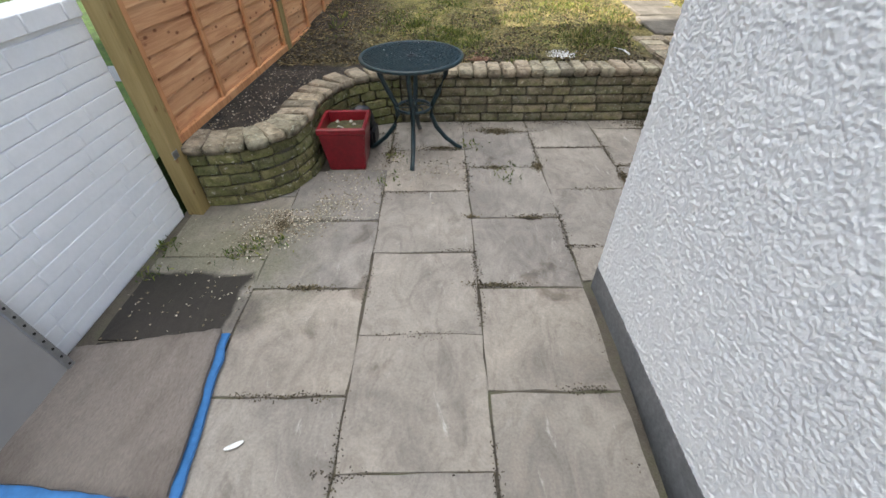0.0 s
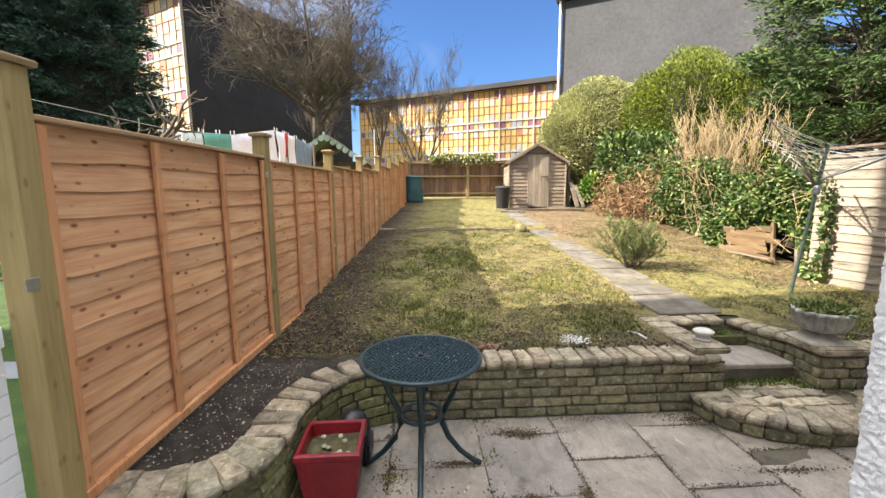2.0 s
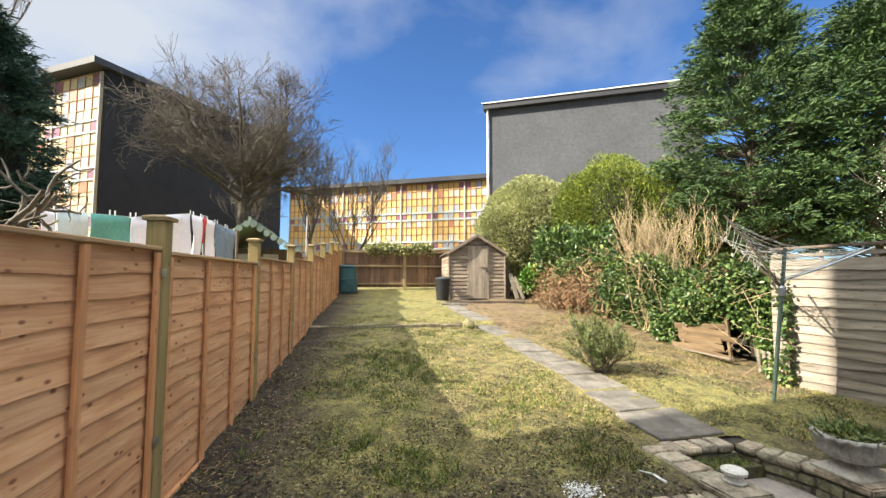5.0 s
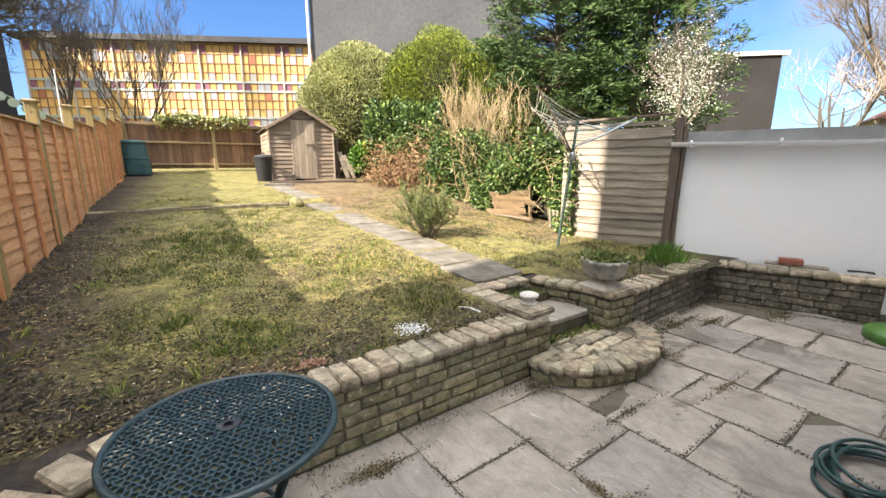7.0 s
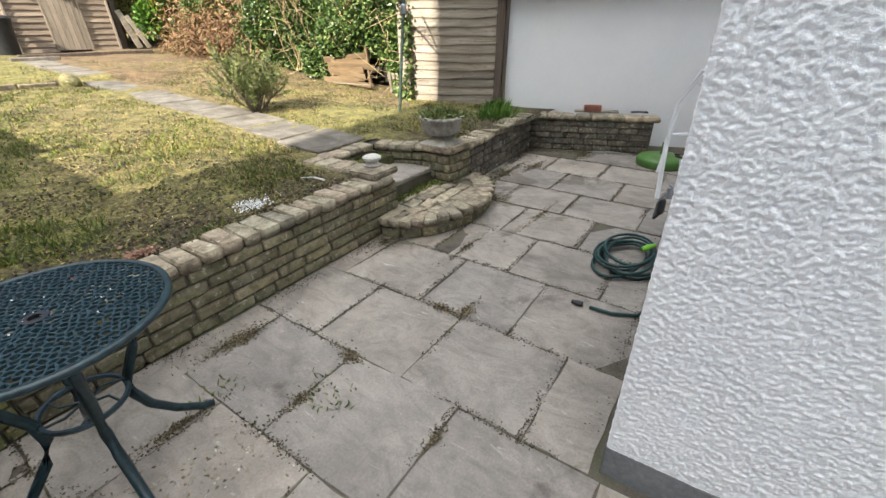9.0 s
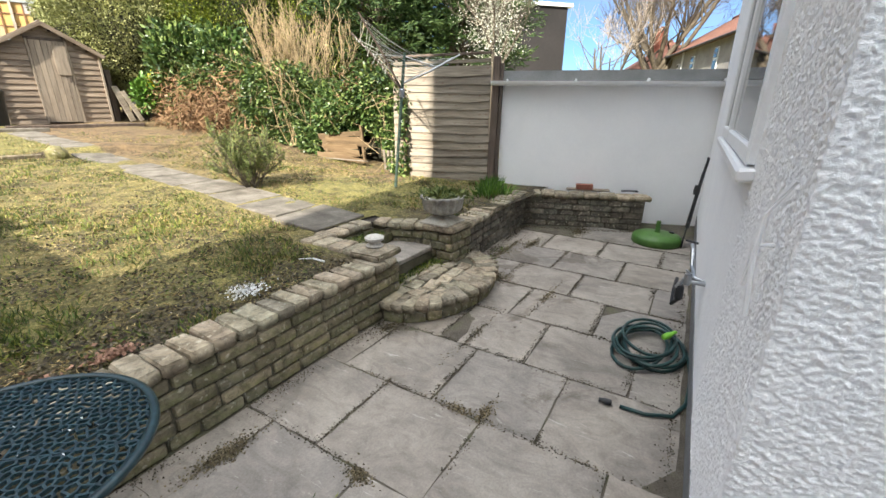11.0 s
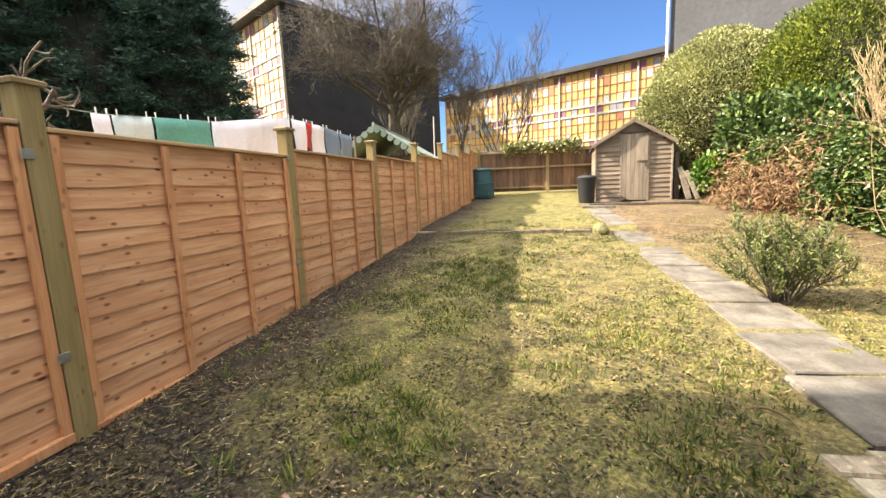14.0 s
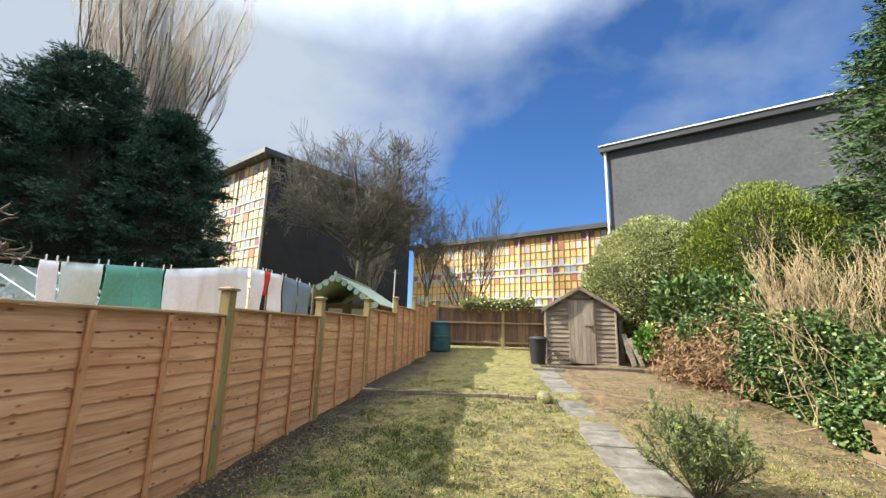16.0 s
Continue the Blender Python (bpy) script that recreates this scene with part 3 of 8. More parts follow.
def slab_mesh(w, d, rng, name="slab"):
    bm = bmesh.new()
    k = 5
    pts = []
    for (x0, y0), (x1, y1) in (((-1, -1), (1, -1)), ((1, -1), (1, 1)), ((1, 1), (-1, 1)), ((-1, 1), (-1, -1))):
        for i in range(k):
            f = i / k
            pts.append(((x0 + (x1 - x0) * f) * w / 2 + rng.uniform(-0.006, 0.006), (y0 + (y1 - y0) * f) * d / 2 + rng.uniform(-0.006, 0.006)))
    rings = [[bm.verts.new((x, y, -0.04)) for x, y in pts], [bm.verts.new((x, y, -0.006)) for x, y in pts], [bm.verts.new((x * 0.994, y * 0.994, rng.uniform(-0.001, 0.001))) for x, y in pts]]
    q = len(pts)
    for r0, r1 in zip(rings, rings[1:]):
        for i in range(q):
            bm.faces.new((r0[i], r0[(i + 1) % q], r1[(i + 1) % q], r1[i]))
    bm.faces.new(rings[2])
    return bm_mesh(name, bm, M["slab"])


def build_slabs():
    rng = random.Random(3)
    for i in range(len(SLAB_X) - 1):
        x0, x1 = SLAB_X[i], SLAB_X[i + 1]
        swing = 0.06 * ((x0 + x1) / 2 - 0.2)
        start = (0.64 if i % 2 == 0 else 0.95) - 3.6 + swing
        cuts = [start + 0.6 * k + rng.uniform(-0.02, 0.02) for k in range(13)]
        for k in range(12):
            y0, y1 = cuts[k], cuts[k + 1]
            xc = (x0 + x1) / 2
            low = HOUSE[1] + REAR * (xc - HOUSE[0]) + 0.03 if xc > 0.8 else -2.9
            high = (wall_front_y(xc) if xc < 2.1 else 3.66 + 0.055 * (xc - 1.8)) + (0.5 if 2.0 < xc < 2.8 else 0.0)
            if xc > 4.7:
                high = 4.0 - 2.2 * (xc - 4.6)
            y0, y1 = max(y0, low), min(y1, high - 0.01)
            if y1 - y0 < 0.035:
                continue
            w, d = x1 - x0 - rng.uniform(0.004, 0.010), y1 - y0 - rng.uniform(0.003, 0.009)
            lean = -0.045 * ((y0 + y1) / 2 - 2.4)
            piece("slab", slab_mesh(w, d, rng), patio, pose(xc + lean, (y0 + y1) / 2, rng.uniform(-0.004, 0.004), rng.uniform(-0.4, 0.4), rng.uniform(-0.4, 0.4), 2.6 + rng.uniform(-0.5, 0.5)))


# ---- block walls ----
BRICKS = {}


def round_edges(me):
    """Smooth shading on the worn edges alone; the broad faces stay flat."""
    most = max(p.area for p in me.polygons)
    for p in me.polygons:
        p.use_smooth = p.area < most * 0.25
    return me


def brick_mesh(l, h, d, rng, mat, kind="brick", bevel=0.0075, jitter=0.0032):
    """A few uneven variants of one size of block."""
    key = (round(l, 2), round(h, 3), round(d, 3), mat.name)
    if mat.name.startswith("white"):
        bevel, jitter = 0.005, 0.0005
    if key not in BRICKS:
        BRICKS[key] = [round_edges(bm_mesh(kind, box_bm(l, d, h, bevel, 3 if bevel > 0.012 else 2 if bevel > 0.005 else 1, jitter=jitter, rng=rng), mat)) for _ in range(4)]
    return rng.choice(BRICKS[key])


def lay_wall(parent, line, base, courses, rng, mat, length=0.22, height=0.066, joint=0.009, depth=0.09, cap=None, offset=0.0, mat2=None):
    """Courses of blocks along a plan line (points in order), and a row of caps on top."""
    mat = mat2 or mat
    rough = 0.15 if mat.name.startswith("white") else 1.0
    pts = [Vector((x, y, 0)) for x, y in line]
    cum = [0.0]
    for a, b in zip(pts, pts[1:]):
        cum.append(cum[-1] + (b - a).length)

    def at(s):
        s = min(max(s, 0), cum[-1])
        for i in range(len(pts) - 1):
            if s <= cum[i + 1] or i == len(pts) - 2:
                f = (s - cum[i]) / (cum[i + 1] - cum[i])
                return pts[i].lerp(pts[i + 1], f), (pts[i + 1] - pts[i]).normalized()

    for c in range(courses):
        s = -length * (0.5 if c % 2 else 0.0) + rng.uniform(-0.02, 0.02)
        z = base + c * (height + joint) + height / 2
        while s < cum[-1] - 0.02:
            l = length * rng.choice((0.72, 1.0, 1.0, 1.0, 1.28)) * rng.uniform(0.94, 1.06)
            a, b = max(s, 0), min(s + l, cum[-1])
            if b - a > 0.035:
                p, d = at((a + b) / 2)
                pa, pb = at(a)[0], at(b)[0]
                d = (pb - pa).normalized()
                n = Vector((d.y, -d.x, 0))
                mid = (pa + pb) / 2 - n * (depth / 2 - offset + rough * rng.uniform(-0.005, 0.004))
                piece("brick", brick_mesh(round((b - a) - joint, 2), height, depth, rng, mat), parent,
                      pose(mid.x, mid.y, z + rough * rng.uniform(-0.0015, 0.0015), rough * rng.uniform(-0.8, 0.8), rough * rng.uniform(-0.4, 0.4), math.degrees(math.atan2(d.y, d.x)) + rough * rng.uniform(-1, 1)))
            s += l
    if cap:
        w, dep, th = cap
        z = base + courses * (height + joint) + th / 2
        s = 0.0
        while s < cum[-1] - 0.05:
            l = w * rng.uniform(0.88, 1.15)
            p, d = at(s + l / 2)
            d = (at(s + l)[0] - at(s)[0]).normalized()
            n = Vector((d.y, -d.x, 0))
            mid = p - n * (dep / 2 - 0.018 + rng.uniform(-0.007, 0.007))
            piece("coping_brick", brick_mesh(round(l - 0.006, 2), th, dep, rng, M["coping"], bevel=0.011, jitter=0.006), parent,
                  pose(mid.x, mid.y, z + rng.uniform(-0.004, 0.004), rng.uniform(-2, 2), rng.uniform(-1.5, 1.5), math.degrees(math.atan2(d.y, d.x)) + rng.uniform(-2, 2)))
            s += l


def core(name, line, width, z0, z1, label, inset=0.02):
    """The mortar core behind a wall's blocks, to the left of the line's way."""
    pts = [Vector((x, y)) for x, y in line]
    front, back = [], []
    for i, p in enumerate(pts):
        d = (pts[min(i + 1, len(pts) - 1)] - pts[max(i - 1, 0)]).normalized()
        n = Vector((d.y, -d.x))
        front.append(p - n * inset)
        back.append(p - n * width)
    return solo(name, prism_bm([tuple(p) for p in front + back[::-1]], z0, z1), M["mortar"], label, "garden wall", kind="structure")


CURVE = [(-1.50, 2.22), (-1.35, 2.235), (-1.20, 2.265), (-1.07, 2.33), (-0.96, 2.43), (-0.90, 2.56), (-0.875, 2.72), (-0.885, 2.90), (-0.87, 3.08), (-0.81, 3.25), (-0.70, 3.40), (-0.54, 3.50), (-0.36, 3.54)]
FRONT = [(-0.36, 3.54), (0.7, wall_front_y(0.7)), (1.68, wall_front_y(1.68)), (2.06, wall_front_y(2.06))]
COURSE = 0.0745
WALL_TOP = 5 * COURSE


def build_block_walls():
    rng = random.Random(5)
    w = core("wall_curved", CURVE, 0.20, -0.05, WALL_TOP, "low curved garden wall of mossy blocks")
    lay_wall(w, CURVE, 0.0, 5, rng, M["brick"], length=0.19, cap=(0.125, 0.24, 0.06), mat2=M["mossy"])
    w = core("wall_front", FRONT, 0.20, -0.05, WALL_TOP, "low straight garden wall of mossy blocks")
    lay_wall(w, FRONT, 0.0, 5, rng, M["brick"], cap=(0.118, 0.24, 0.062))
    side = [(2.055, wall_front_y(2.06) + 0.10), (1.99, 4.50)]
    w = core("wall_step_side", side, 0.18, -0.05, WALL_TOP - 0.01, "low side wall of the garden steps")
    lay_wall(w, side, 0.028, 5, rng, M["brick"], cap=(0.15, 0.22, 0.06))
    side = [(2.57, 4.40), (2.75, 3.95)]
    w = core("wall_step_return", side, 0.18, -0.05, WALL_TOP - 0.01, "low side wall of the garden steps")
    lay_wall(w, side, 0.025, 5, rng, M["brick"], cap=(0.14, 0.2, 0.06))
    back = [(1.98, 4.385), (2.60, 4.40)]
    w = core("wall_step_back", back, 0.14, -0.05, WALL_TOP - 0.02, "top riser of the garden steps")
    lay_wall(w, back, 0.025, 5, rng, M["brick"], cap=(0.15, 0.18, 0.06))
    # the square pier with its cap
    px, py, ps = 2.93, 3.80, 0.34
    sq = [(px - ps / 2, py - ps / 2), (px + ps / 2, py - ps / 2), (px + ps / 2, py + ps / 2), (px - ps / 2, py + ps / 2), (px - ps / 2, py - ps / 2)]
    pier = solo("wall_pier", prism_bm([(px - 0.15, py - 0.15), (px + 0.15, py - 0.15), (px + 0.15, py + 0.15), (px - 0.15, py + 0.15)], -0.05, 0.43), M["mortar"],
                "square pier of mossy blocks with a stone cap", "pier", kind="structure")
    for a, b in zip(sq, sq[1:]):
        lay_wall(pier, [a, b], 0.0, 5, rng, M["brick"], length=0.17, depth=0.08, height=0.072, joint=0.009)
    piece("coping_stone", bm_mesh("coping_stone", box_bm(0.37, 0.37, 0.055, 0.012, 2, jitter=0.004, rng=rng), M["coping"]), pier, pose(px, py, 0.442, 0, 0, 2))
    run = [(3.08, 3.665), (4.06, 3.76), (4.90, 3.84)]
    w = core("wall_planter", run, 0.2, -0.05, WALL_TOP, "low planter wall of grey mossy blocks")
    lay_wall(w, run, 0.0, 5, rng, M["grey_block"], cap=(0.13, 0.24, 0.06))
    run = [(4.87, 3.85), (5.42, 2.47)]
    w = core("wall_planter_return", run, 0.26, -0.05, WALL_TOP, "low grey block wall in front of the garage")
    lay_wall(w, run, 0.0, 5, rng, M["grey_block"], cap=(0.2, 0.26, 0.055))
    # stone at the end of the front wall
    piece("coping_stone", bm_mesh("coping_stone", box_bm(0.29, 0.28, 0.05, 0.012, 2, jitter=0.006, rng=rng), M["coping"]), bpy.data.objects["wall_front"], pose(1.945, 3.79, WALL_TOP + 0.086, 0, 0, 5))


def build_steps():
    """The half-round bottom step and the stone tread above it."""
    rng = random.Random(9)
    cx, cy, rx, ry = 2.50, 3.64, 0.70, 0.48
    arc = [(cx + rx * math.cos(a), cy + ry * math.sin(a)) for a in np.linspace(math.pi * 1.02, math.pi * 1.98, 22)]
    step = solo("garden_step", prism_bm([(cx + (rx - 0.03) * math.cos(a), cy + (ry - 0.03) * math.sin(a)) for a in np.linspace(math.pi * 1.0, math.pi * 2.0, 22)] + [(2.76, 3.95), (2.05, 3.95)], -0.05, 0.128), M["mortar"],
                "half-round garden step of mossy blocks", "step", kind="structure")
    lay_wall(step, arc, 0.0, 1, rng, M["brick"], length=0.17, height=0.082, depth=0.09)
    for i in range(17):
        a = math.pi * (1.03 + 0.94 * i / 16)
        for f, l in ((0.86, 0.21),):
            x, y = cx + rx * f * math.cos(a), cy + ry * (f - 0.04) * math.sin(a)
            turn = math.degrees(math.atan2(ry * math.sin(a), rx * math.cos(a)))
            piece("paver", brick_mesh(l, 0.055, 0.105, rng, M["coping"], "paver", 0.009, 0.008), step, pose(x, y, 0.112 + rng.uniform(-0.005, 0.006), rng.uniform(-2, 2), rng.uniform(-2, 2), turn))
    for i in range(4):
        for k in range(6):
            x = 2.05 + 0.168 * k + (0.06 if i % 2 else 0)
            y = 3.37 + 0.122 * i + 0.012 * abs(k - 2)
            if ((x - cx) / (rx - 0.22)) ** 2 + ((y - cy) / (ry - 0.16)) ** 2 < 1.4 and x < 2.9 and (y < 3.64 or x < 2.72):
                piece("paver", brick_mesh(0.165, 0.05, 0.115, rng, M["coping"], "paver", 0.009, 0.010), step, pose(x, y, 0.116 + rng.uniform(-0.006, 0.006), rng.uniform(-2, 2), rng.uniform(-2, 2), rng.uniform(-12, 12)))
    tread = thing("step_tread", "worn sandstone tread between the low walls", "step", kind="structure")
    part("riser", prism_bm([(2.02, 3.80), (2.75, 3.84), (2.75, 4.6), (2.02, 4.6)], 0.0, 0.235), M["mortar"], tread)
    part("soil", prism_bm([(2.02, 4.22), (2.66, 4.22), (2.60, 4.42), (2.02, 4.42)], 0.235, 0.36), M["soil"], tread)
    part("soil", prism_bm([(1.99, 4.52), (2.56, 4.54), (2.66, 4.40), (2.81, 4.10), (2.81, 4.64), (1.96, 4.64)], 0.2, 0.432), M["bed"], tread)
    part("slab", box_bm(0.70, 0.42, 0.045, 0.008, 1, jitter=0.004, rng=rng), M["slab"], tread, m=pose(2.38, 4.03, 0.257, 0, 0, 1))


# ---- walls of the houses ----
def build_house():
    """Roughcast wall that wraps the corner, with a grey plinth."""
    du = 0.0043
    side_len, rear_len = 2.1, 5.4
    ns, nr = int(side_len / du), int(0.9 / du)
    z0, z1 = 0.135, 3.2
    nz = int((2.55 - z0) / du)
    zs = np.concatenate([np.linspace(z0, 2.55, nz), [2.8, 3.4, 4.6, 5.6]])
    nz = len(zs)
    s = np.concatenate([np.linspace(-side_len, 0, ns, endpoint=False), np.linspace(0, 0.9, nr), np.linspace(0.93, 1.3, 12), [2.0, 3.0, rear_len]])
    nu = len(s)
    d_side, d_rear = np.array([0.075, -1.0]), np.array([1.0, REAR])
    base = np.where(s[:, None] < 0, np.array(HOUSE) + (-s[:, None]) * d_side, np.array(HOUSE) + s[:, None] * d_rear)
    nrm = np.where(s[:, None] < 0, np.array([-1.0, -0.075]), np.array([-REAR, 1.0]))
    corner = np.abs(s) < 0.006
    nrm[corner] = np.array([-0.7, 0.7])
    h = vnoise(nu, nz, 1.5, 1.35, NPR) * 0.9 + vnoise(nu, nz, 2.6, 2.2, NPR) * 0.5 + vnoise(nu, nz, 1.05, 1.05, NPR) * 0.4
    h = np.clip((h - 0.5) / 0.95, 0, 1) * 0.0066
    h[s > 0.9] *= 0.3
    P = np.zeros((nu, nz, 3))
    P[:, :, 0] = base[:, 0:1] + nrm[:, 0:1] * h
    P[:, :, 1] = base[:, 1:2] + nrm[:, 1:2] * h
    P[:, :, 2] = zs[None, :]
    me = fast_mesh("wall_house", P.reshape(-1, 3), grid_faces(nu, nz)[:, ::-1], M["render"])
    wall = tagged(new("wall_house", me), "white roughcast house wall with a grey plinth", "house wall", kind="structure")
    c, a, b = Vector((*HOUSE, 0)), Vector((0.075, -1, 0)) * side_len, Vector((1, REAR, 0)) * rear_len
    inner = prism_bm([tuple((c + Vector((0.03, -0.03, 0)))[:2]), tuple((c + a + Vector((0.03, 0, 0)))[:2]), tuple((c + a + b)[:2]), tuple((c + b + Vector((0, -0.03, 0)))[:2])], -0.1, 5.6)
    solo("wall_house_core", inner, M["garage"], "solid house behind the roughcast", "house wall", kind="structure")
    for name, p, q, out in (("plinth_side", c, c + a, Vector((-1, -0.075, 0))), ("plinth_rear", c, c + b, Vector((-REAR, 1, 0)))):
        o = out * 0.006
        bmx = prism_bm([tuple((p + o)[:2]), tuple((q + o)[:2]), tuple((q - out * 0.06)[:2]), tuple((p - out * 0.06)[:2])], -0.1, 0.137)
        solo(name, bmx, M["plinth"], "grey painted plinth of the house wall", "plinth", kind="structure")


def build_left_wall():
    """White painted brick wall between the gardens."""
    rng = random.Random(13)
    top, y1 = 1.2, 2.12
    w = solo("wall_white_brick", prism_bm([(-1.80, -3.2), (-1.606, -3.2), (-1.606, y1), (-1.80, y1)], -0.1, top - 0.005), M["white_brick"],
             "white painted brick wall between the gardens", "garden wall", kind="structure")
    lay_wall(w, [(-1.60, -0.75), (-1.60, y1)][::1], 0.0, 15, rng, M["white_brick"], length=0.45, height=0.0738, joint=0.0007, depth=0.05)
    s = -0.9
    while s < y1 - 0.05:
        e = min(s + 0.225, y1)
        piece("coping_brick", brick_mesh(round(e - s - 0.004, 2), 0.075, 0.23, rng, M["white_brick"], bevel=0.012), w, pose(-1.70, (s + e) / 2, top - 0.005 - 0.02, 0, 0, 90))
        s = e


GU = Vector((0.37, -0.93, 0)).normalized()
GN = Vector((0.93, 0.37, 0)).normalized()


def on_garage(s, off=0.0, z=0.0):
    """A point s metres along the boundary line, off metres behind it."""
    p = Vector((5.13, 4.36, 0)) + GU * s + GN * off
    return Vector((p.x, p.y, z))


def build_garage():
    g = thing("garage", "flat-roofed white painted garage with a grey felt edge", "garage", kind="structure")
    q = [on_garage(-0.02), on_garage(3.3), on_garage(3.3, 3.2), on_garage(-0.02, 3.2)]
    part("wall", prism_bm([tuple(p[:2]) for p in q], -0.1, 1.80), M["garage"], g)
    q = [on_garage(-0.12, -0.05), on_garage(3.4, -0.05), on_garage(3.4, 3.3), on_garage(-0.12, 3.3)]
    part("roof", prism_bm([tuple(p[:2]) for p in q], 1.80, 1.925), M["felt"], g, "grey mineral felt roof edge")
    bm = bmesh.new()
    prof = [(-0.055 + 0.055 * math.cos(a), 0.055 * math.sin(a)) for a in np.linspace(math.pi, 2 * math.pi, 9)]
    prof = prof + [(x * 0.86 - 0.007, z * 0.86) for x, z in prof[::-1]]
    r0 = [bm.verts.new(on_garage(-0.16, x - 0.05, 1.80 + z)) for x, z in prof]
    r1 = [bm.verts.new(on_garage(3.4, x - 0.05, 1.775 + z)) for x, z in prof]
    for i in range(len(prof)):
        bm.faces.new((r0[i], r0[(i + 1) % len(prof)], r1[(i + 1) % len(prof)], r1[i]))
    bm.faces.new(r0)
    bm.faces.new(r1[::-1])
    bmesh.ops.recalc_face_normals(bm, faces=bm.faces)
    part("gutter", bm, M["upvc"], g, "white plastic half-round gutter")
    for s in (0.05, 0.9, 1.75, 2.6):
        p = on_garage(s, -0.085, 1.78)
        part("gutter_bracket", box_bm(0.022, 0.125, 0.085, 0.006), M["upvc"], g, m=pose(p.x, p.y, p.z, 0, 0, math.degrees(math.atan2(GU.y, GU.x))))


def build_shade_house():
    """An unseen house, added out of view to throw shade over the patio."""
    q = [(-5.2, 4.22), (-16, 3.1), (-16, -7), (-5.2, -7)]
    h = thing("neighbour_house", "unseen tall block added to shade the patio", "house", kind="structure")
    part("wall", prism_bm(q, 0, 10.6), M["garage"], h)


build_house()
build_left_wall()
build_garage()
build_shade_house()


# ---- new lap fence ----
POST_Y = [2.19, 4.15, 6.09, 8.02, 9.96, 11.9, 13.84, 15.6, 17.1]
PANEL_TOP = [1.935, 1.915, 1.975, 2.05, 2.20, 2.38, 2.56, 2.70]


def fence_x(y):
    return -1.54 + 0.021 * (y - 2.19)


def wavy_slat(length, height, rng, mat, axis_y=True, thick=0.0055, wav=0.006, name="slat"):
    """A waney-edged board: thin at the top, thick and wavy along the bottom."""
    k = 12
    bm = bmesh.new()
    rows = []
    ph = rng.uniform(0, 6)
    for i in range(k + 1):
        y = (i / k - 0.5) * length
        w = wav * (math.sin(y * 5.1 + ph) + 0.6 * math.sin(y * 11 + ph * 2))
        prof = [(0.0, height / 2), (thick * 1.6, -height / 2 + w), (thick * 0.5, -height / 2 + w - 0.001), (-0.004, height / 2)]
        rows.append([bm.verts.new((px, y, pz)) if axis_y else bm.verts.new((y, -px, pz)) for px, pz in prof])
    for a, b in zip(rows, rows[1:]):
        for j in range(4):
            bm.faces.new((a[j], a[(j + 1) % 4], b[(j + 1) % 4], b[j]))
    bm.faces.new(rows[0])
    bm.faces.new(rows[-1][::-1])
    bmesh.ops.recalc_face_normals(bm, faces=bm.faces)
    return bm_mesh(name, bm, mat)


def build_panel(length, rng, height=1.48):
    """A lap panel: overlapping boards, upright battens, top rail and bottom rail."""
    p = new("fence_panel")
    p.empty_display_size = 0.1
    n = 13
    pitch = (height - 0.05) / n
    for i in range(n):
        h = pitch + 0.022
        m = wavy_slat(length - 0.02, h, rng, M["new_wood"])
        piece("slat", m, p, pose(0, 0, 0.035 + pitch * (i + 0.5), 0, -2, 0))
    for y in (-length / 2 + 0.025, -length / 6, length / 6, length / 2 - 0.025):
        part("batten", box_bm(0.022, 0.042, height - 0.03, 0.003), M["batten"], p, m=pose(0.031, y, height / 2))
    part("top_rail", box_bm(0.062, length, 0.022, 0.004), M["rail"], p, m=pose(0.012, 0, height + 0.008))
    part("bottom_rail", box_bm(0.03, length, 0.05, 0.004), M["batten"], p, m=pose(0.034, 0, 0.028, 0, 0, 0))
    part("back_batten", box_bm(0.02, length, 0.04, 0.003), M["rail"], p, m=pose(-0.03, 0, height - 0.03))
    return p


def build_post(h, rng):
    p = new("fence_post")
    p.empty_display_size = 0.1
    part("shaft", box_bm(0.098, 0.098, h, 0.004), M["post"], p, m=pose(0, 0, h / 2 - 0.03))
    bm = bmesh.new()
    rings = []
    for w, z in ((0.066, 0), (0.068, 0.018), (0.064, 0.024), (0.03, 0.034)):
        rings.append([bm.verts.new((sx_ * w, sy_ * w, z)) for sx_, sy_ in ((-1, -1), (1, -1), (1, 1), (-1, 1))])
    for a, b in zip(rings, rings[1:]):
        for j in range(4):
            bm.faces.new((a[j], a[(j + 1) % 4], b[(j + 1) % 4], b[j]))
    bm.faces.new(rings[-1])
    bm.faces.new(rings[0][::-1])
    part("post_cap", bm, M["post_cap"], p, m=pose(0, 0, h - 0.03))
    for z in (0.42, 1.35):
        part("bracket", box_bm(0.004, 0.05, 0.045, 0.001), M["galv"], p, "grey metal panel clip", m=pose(0.052, -0.045, z))
    return p


M["galv"] = plain("galvanised_steel", (0.42, 0.44, 0.46), 0.4, 0.9)


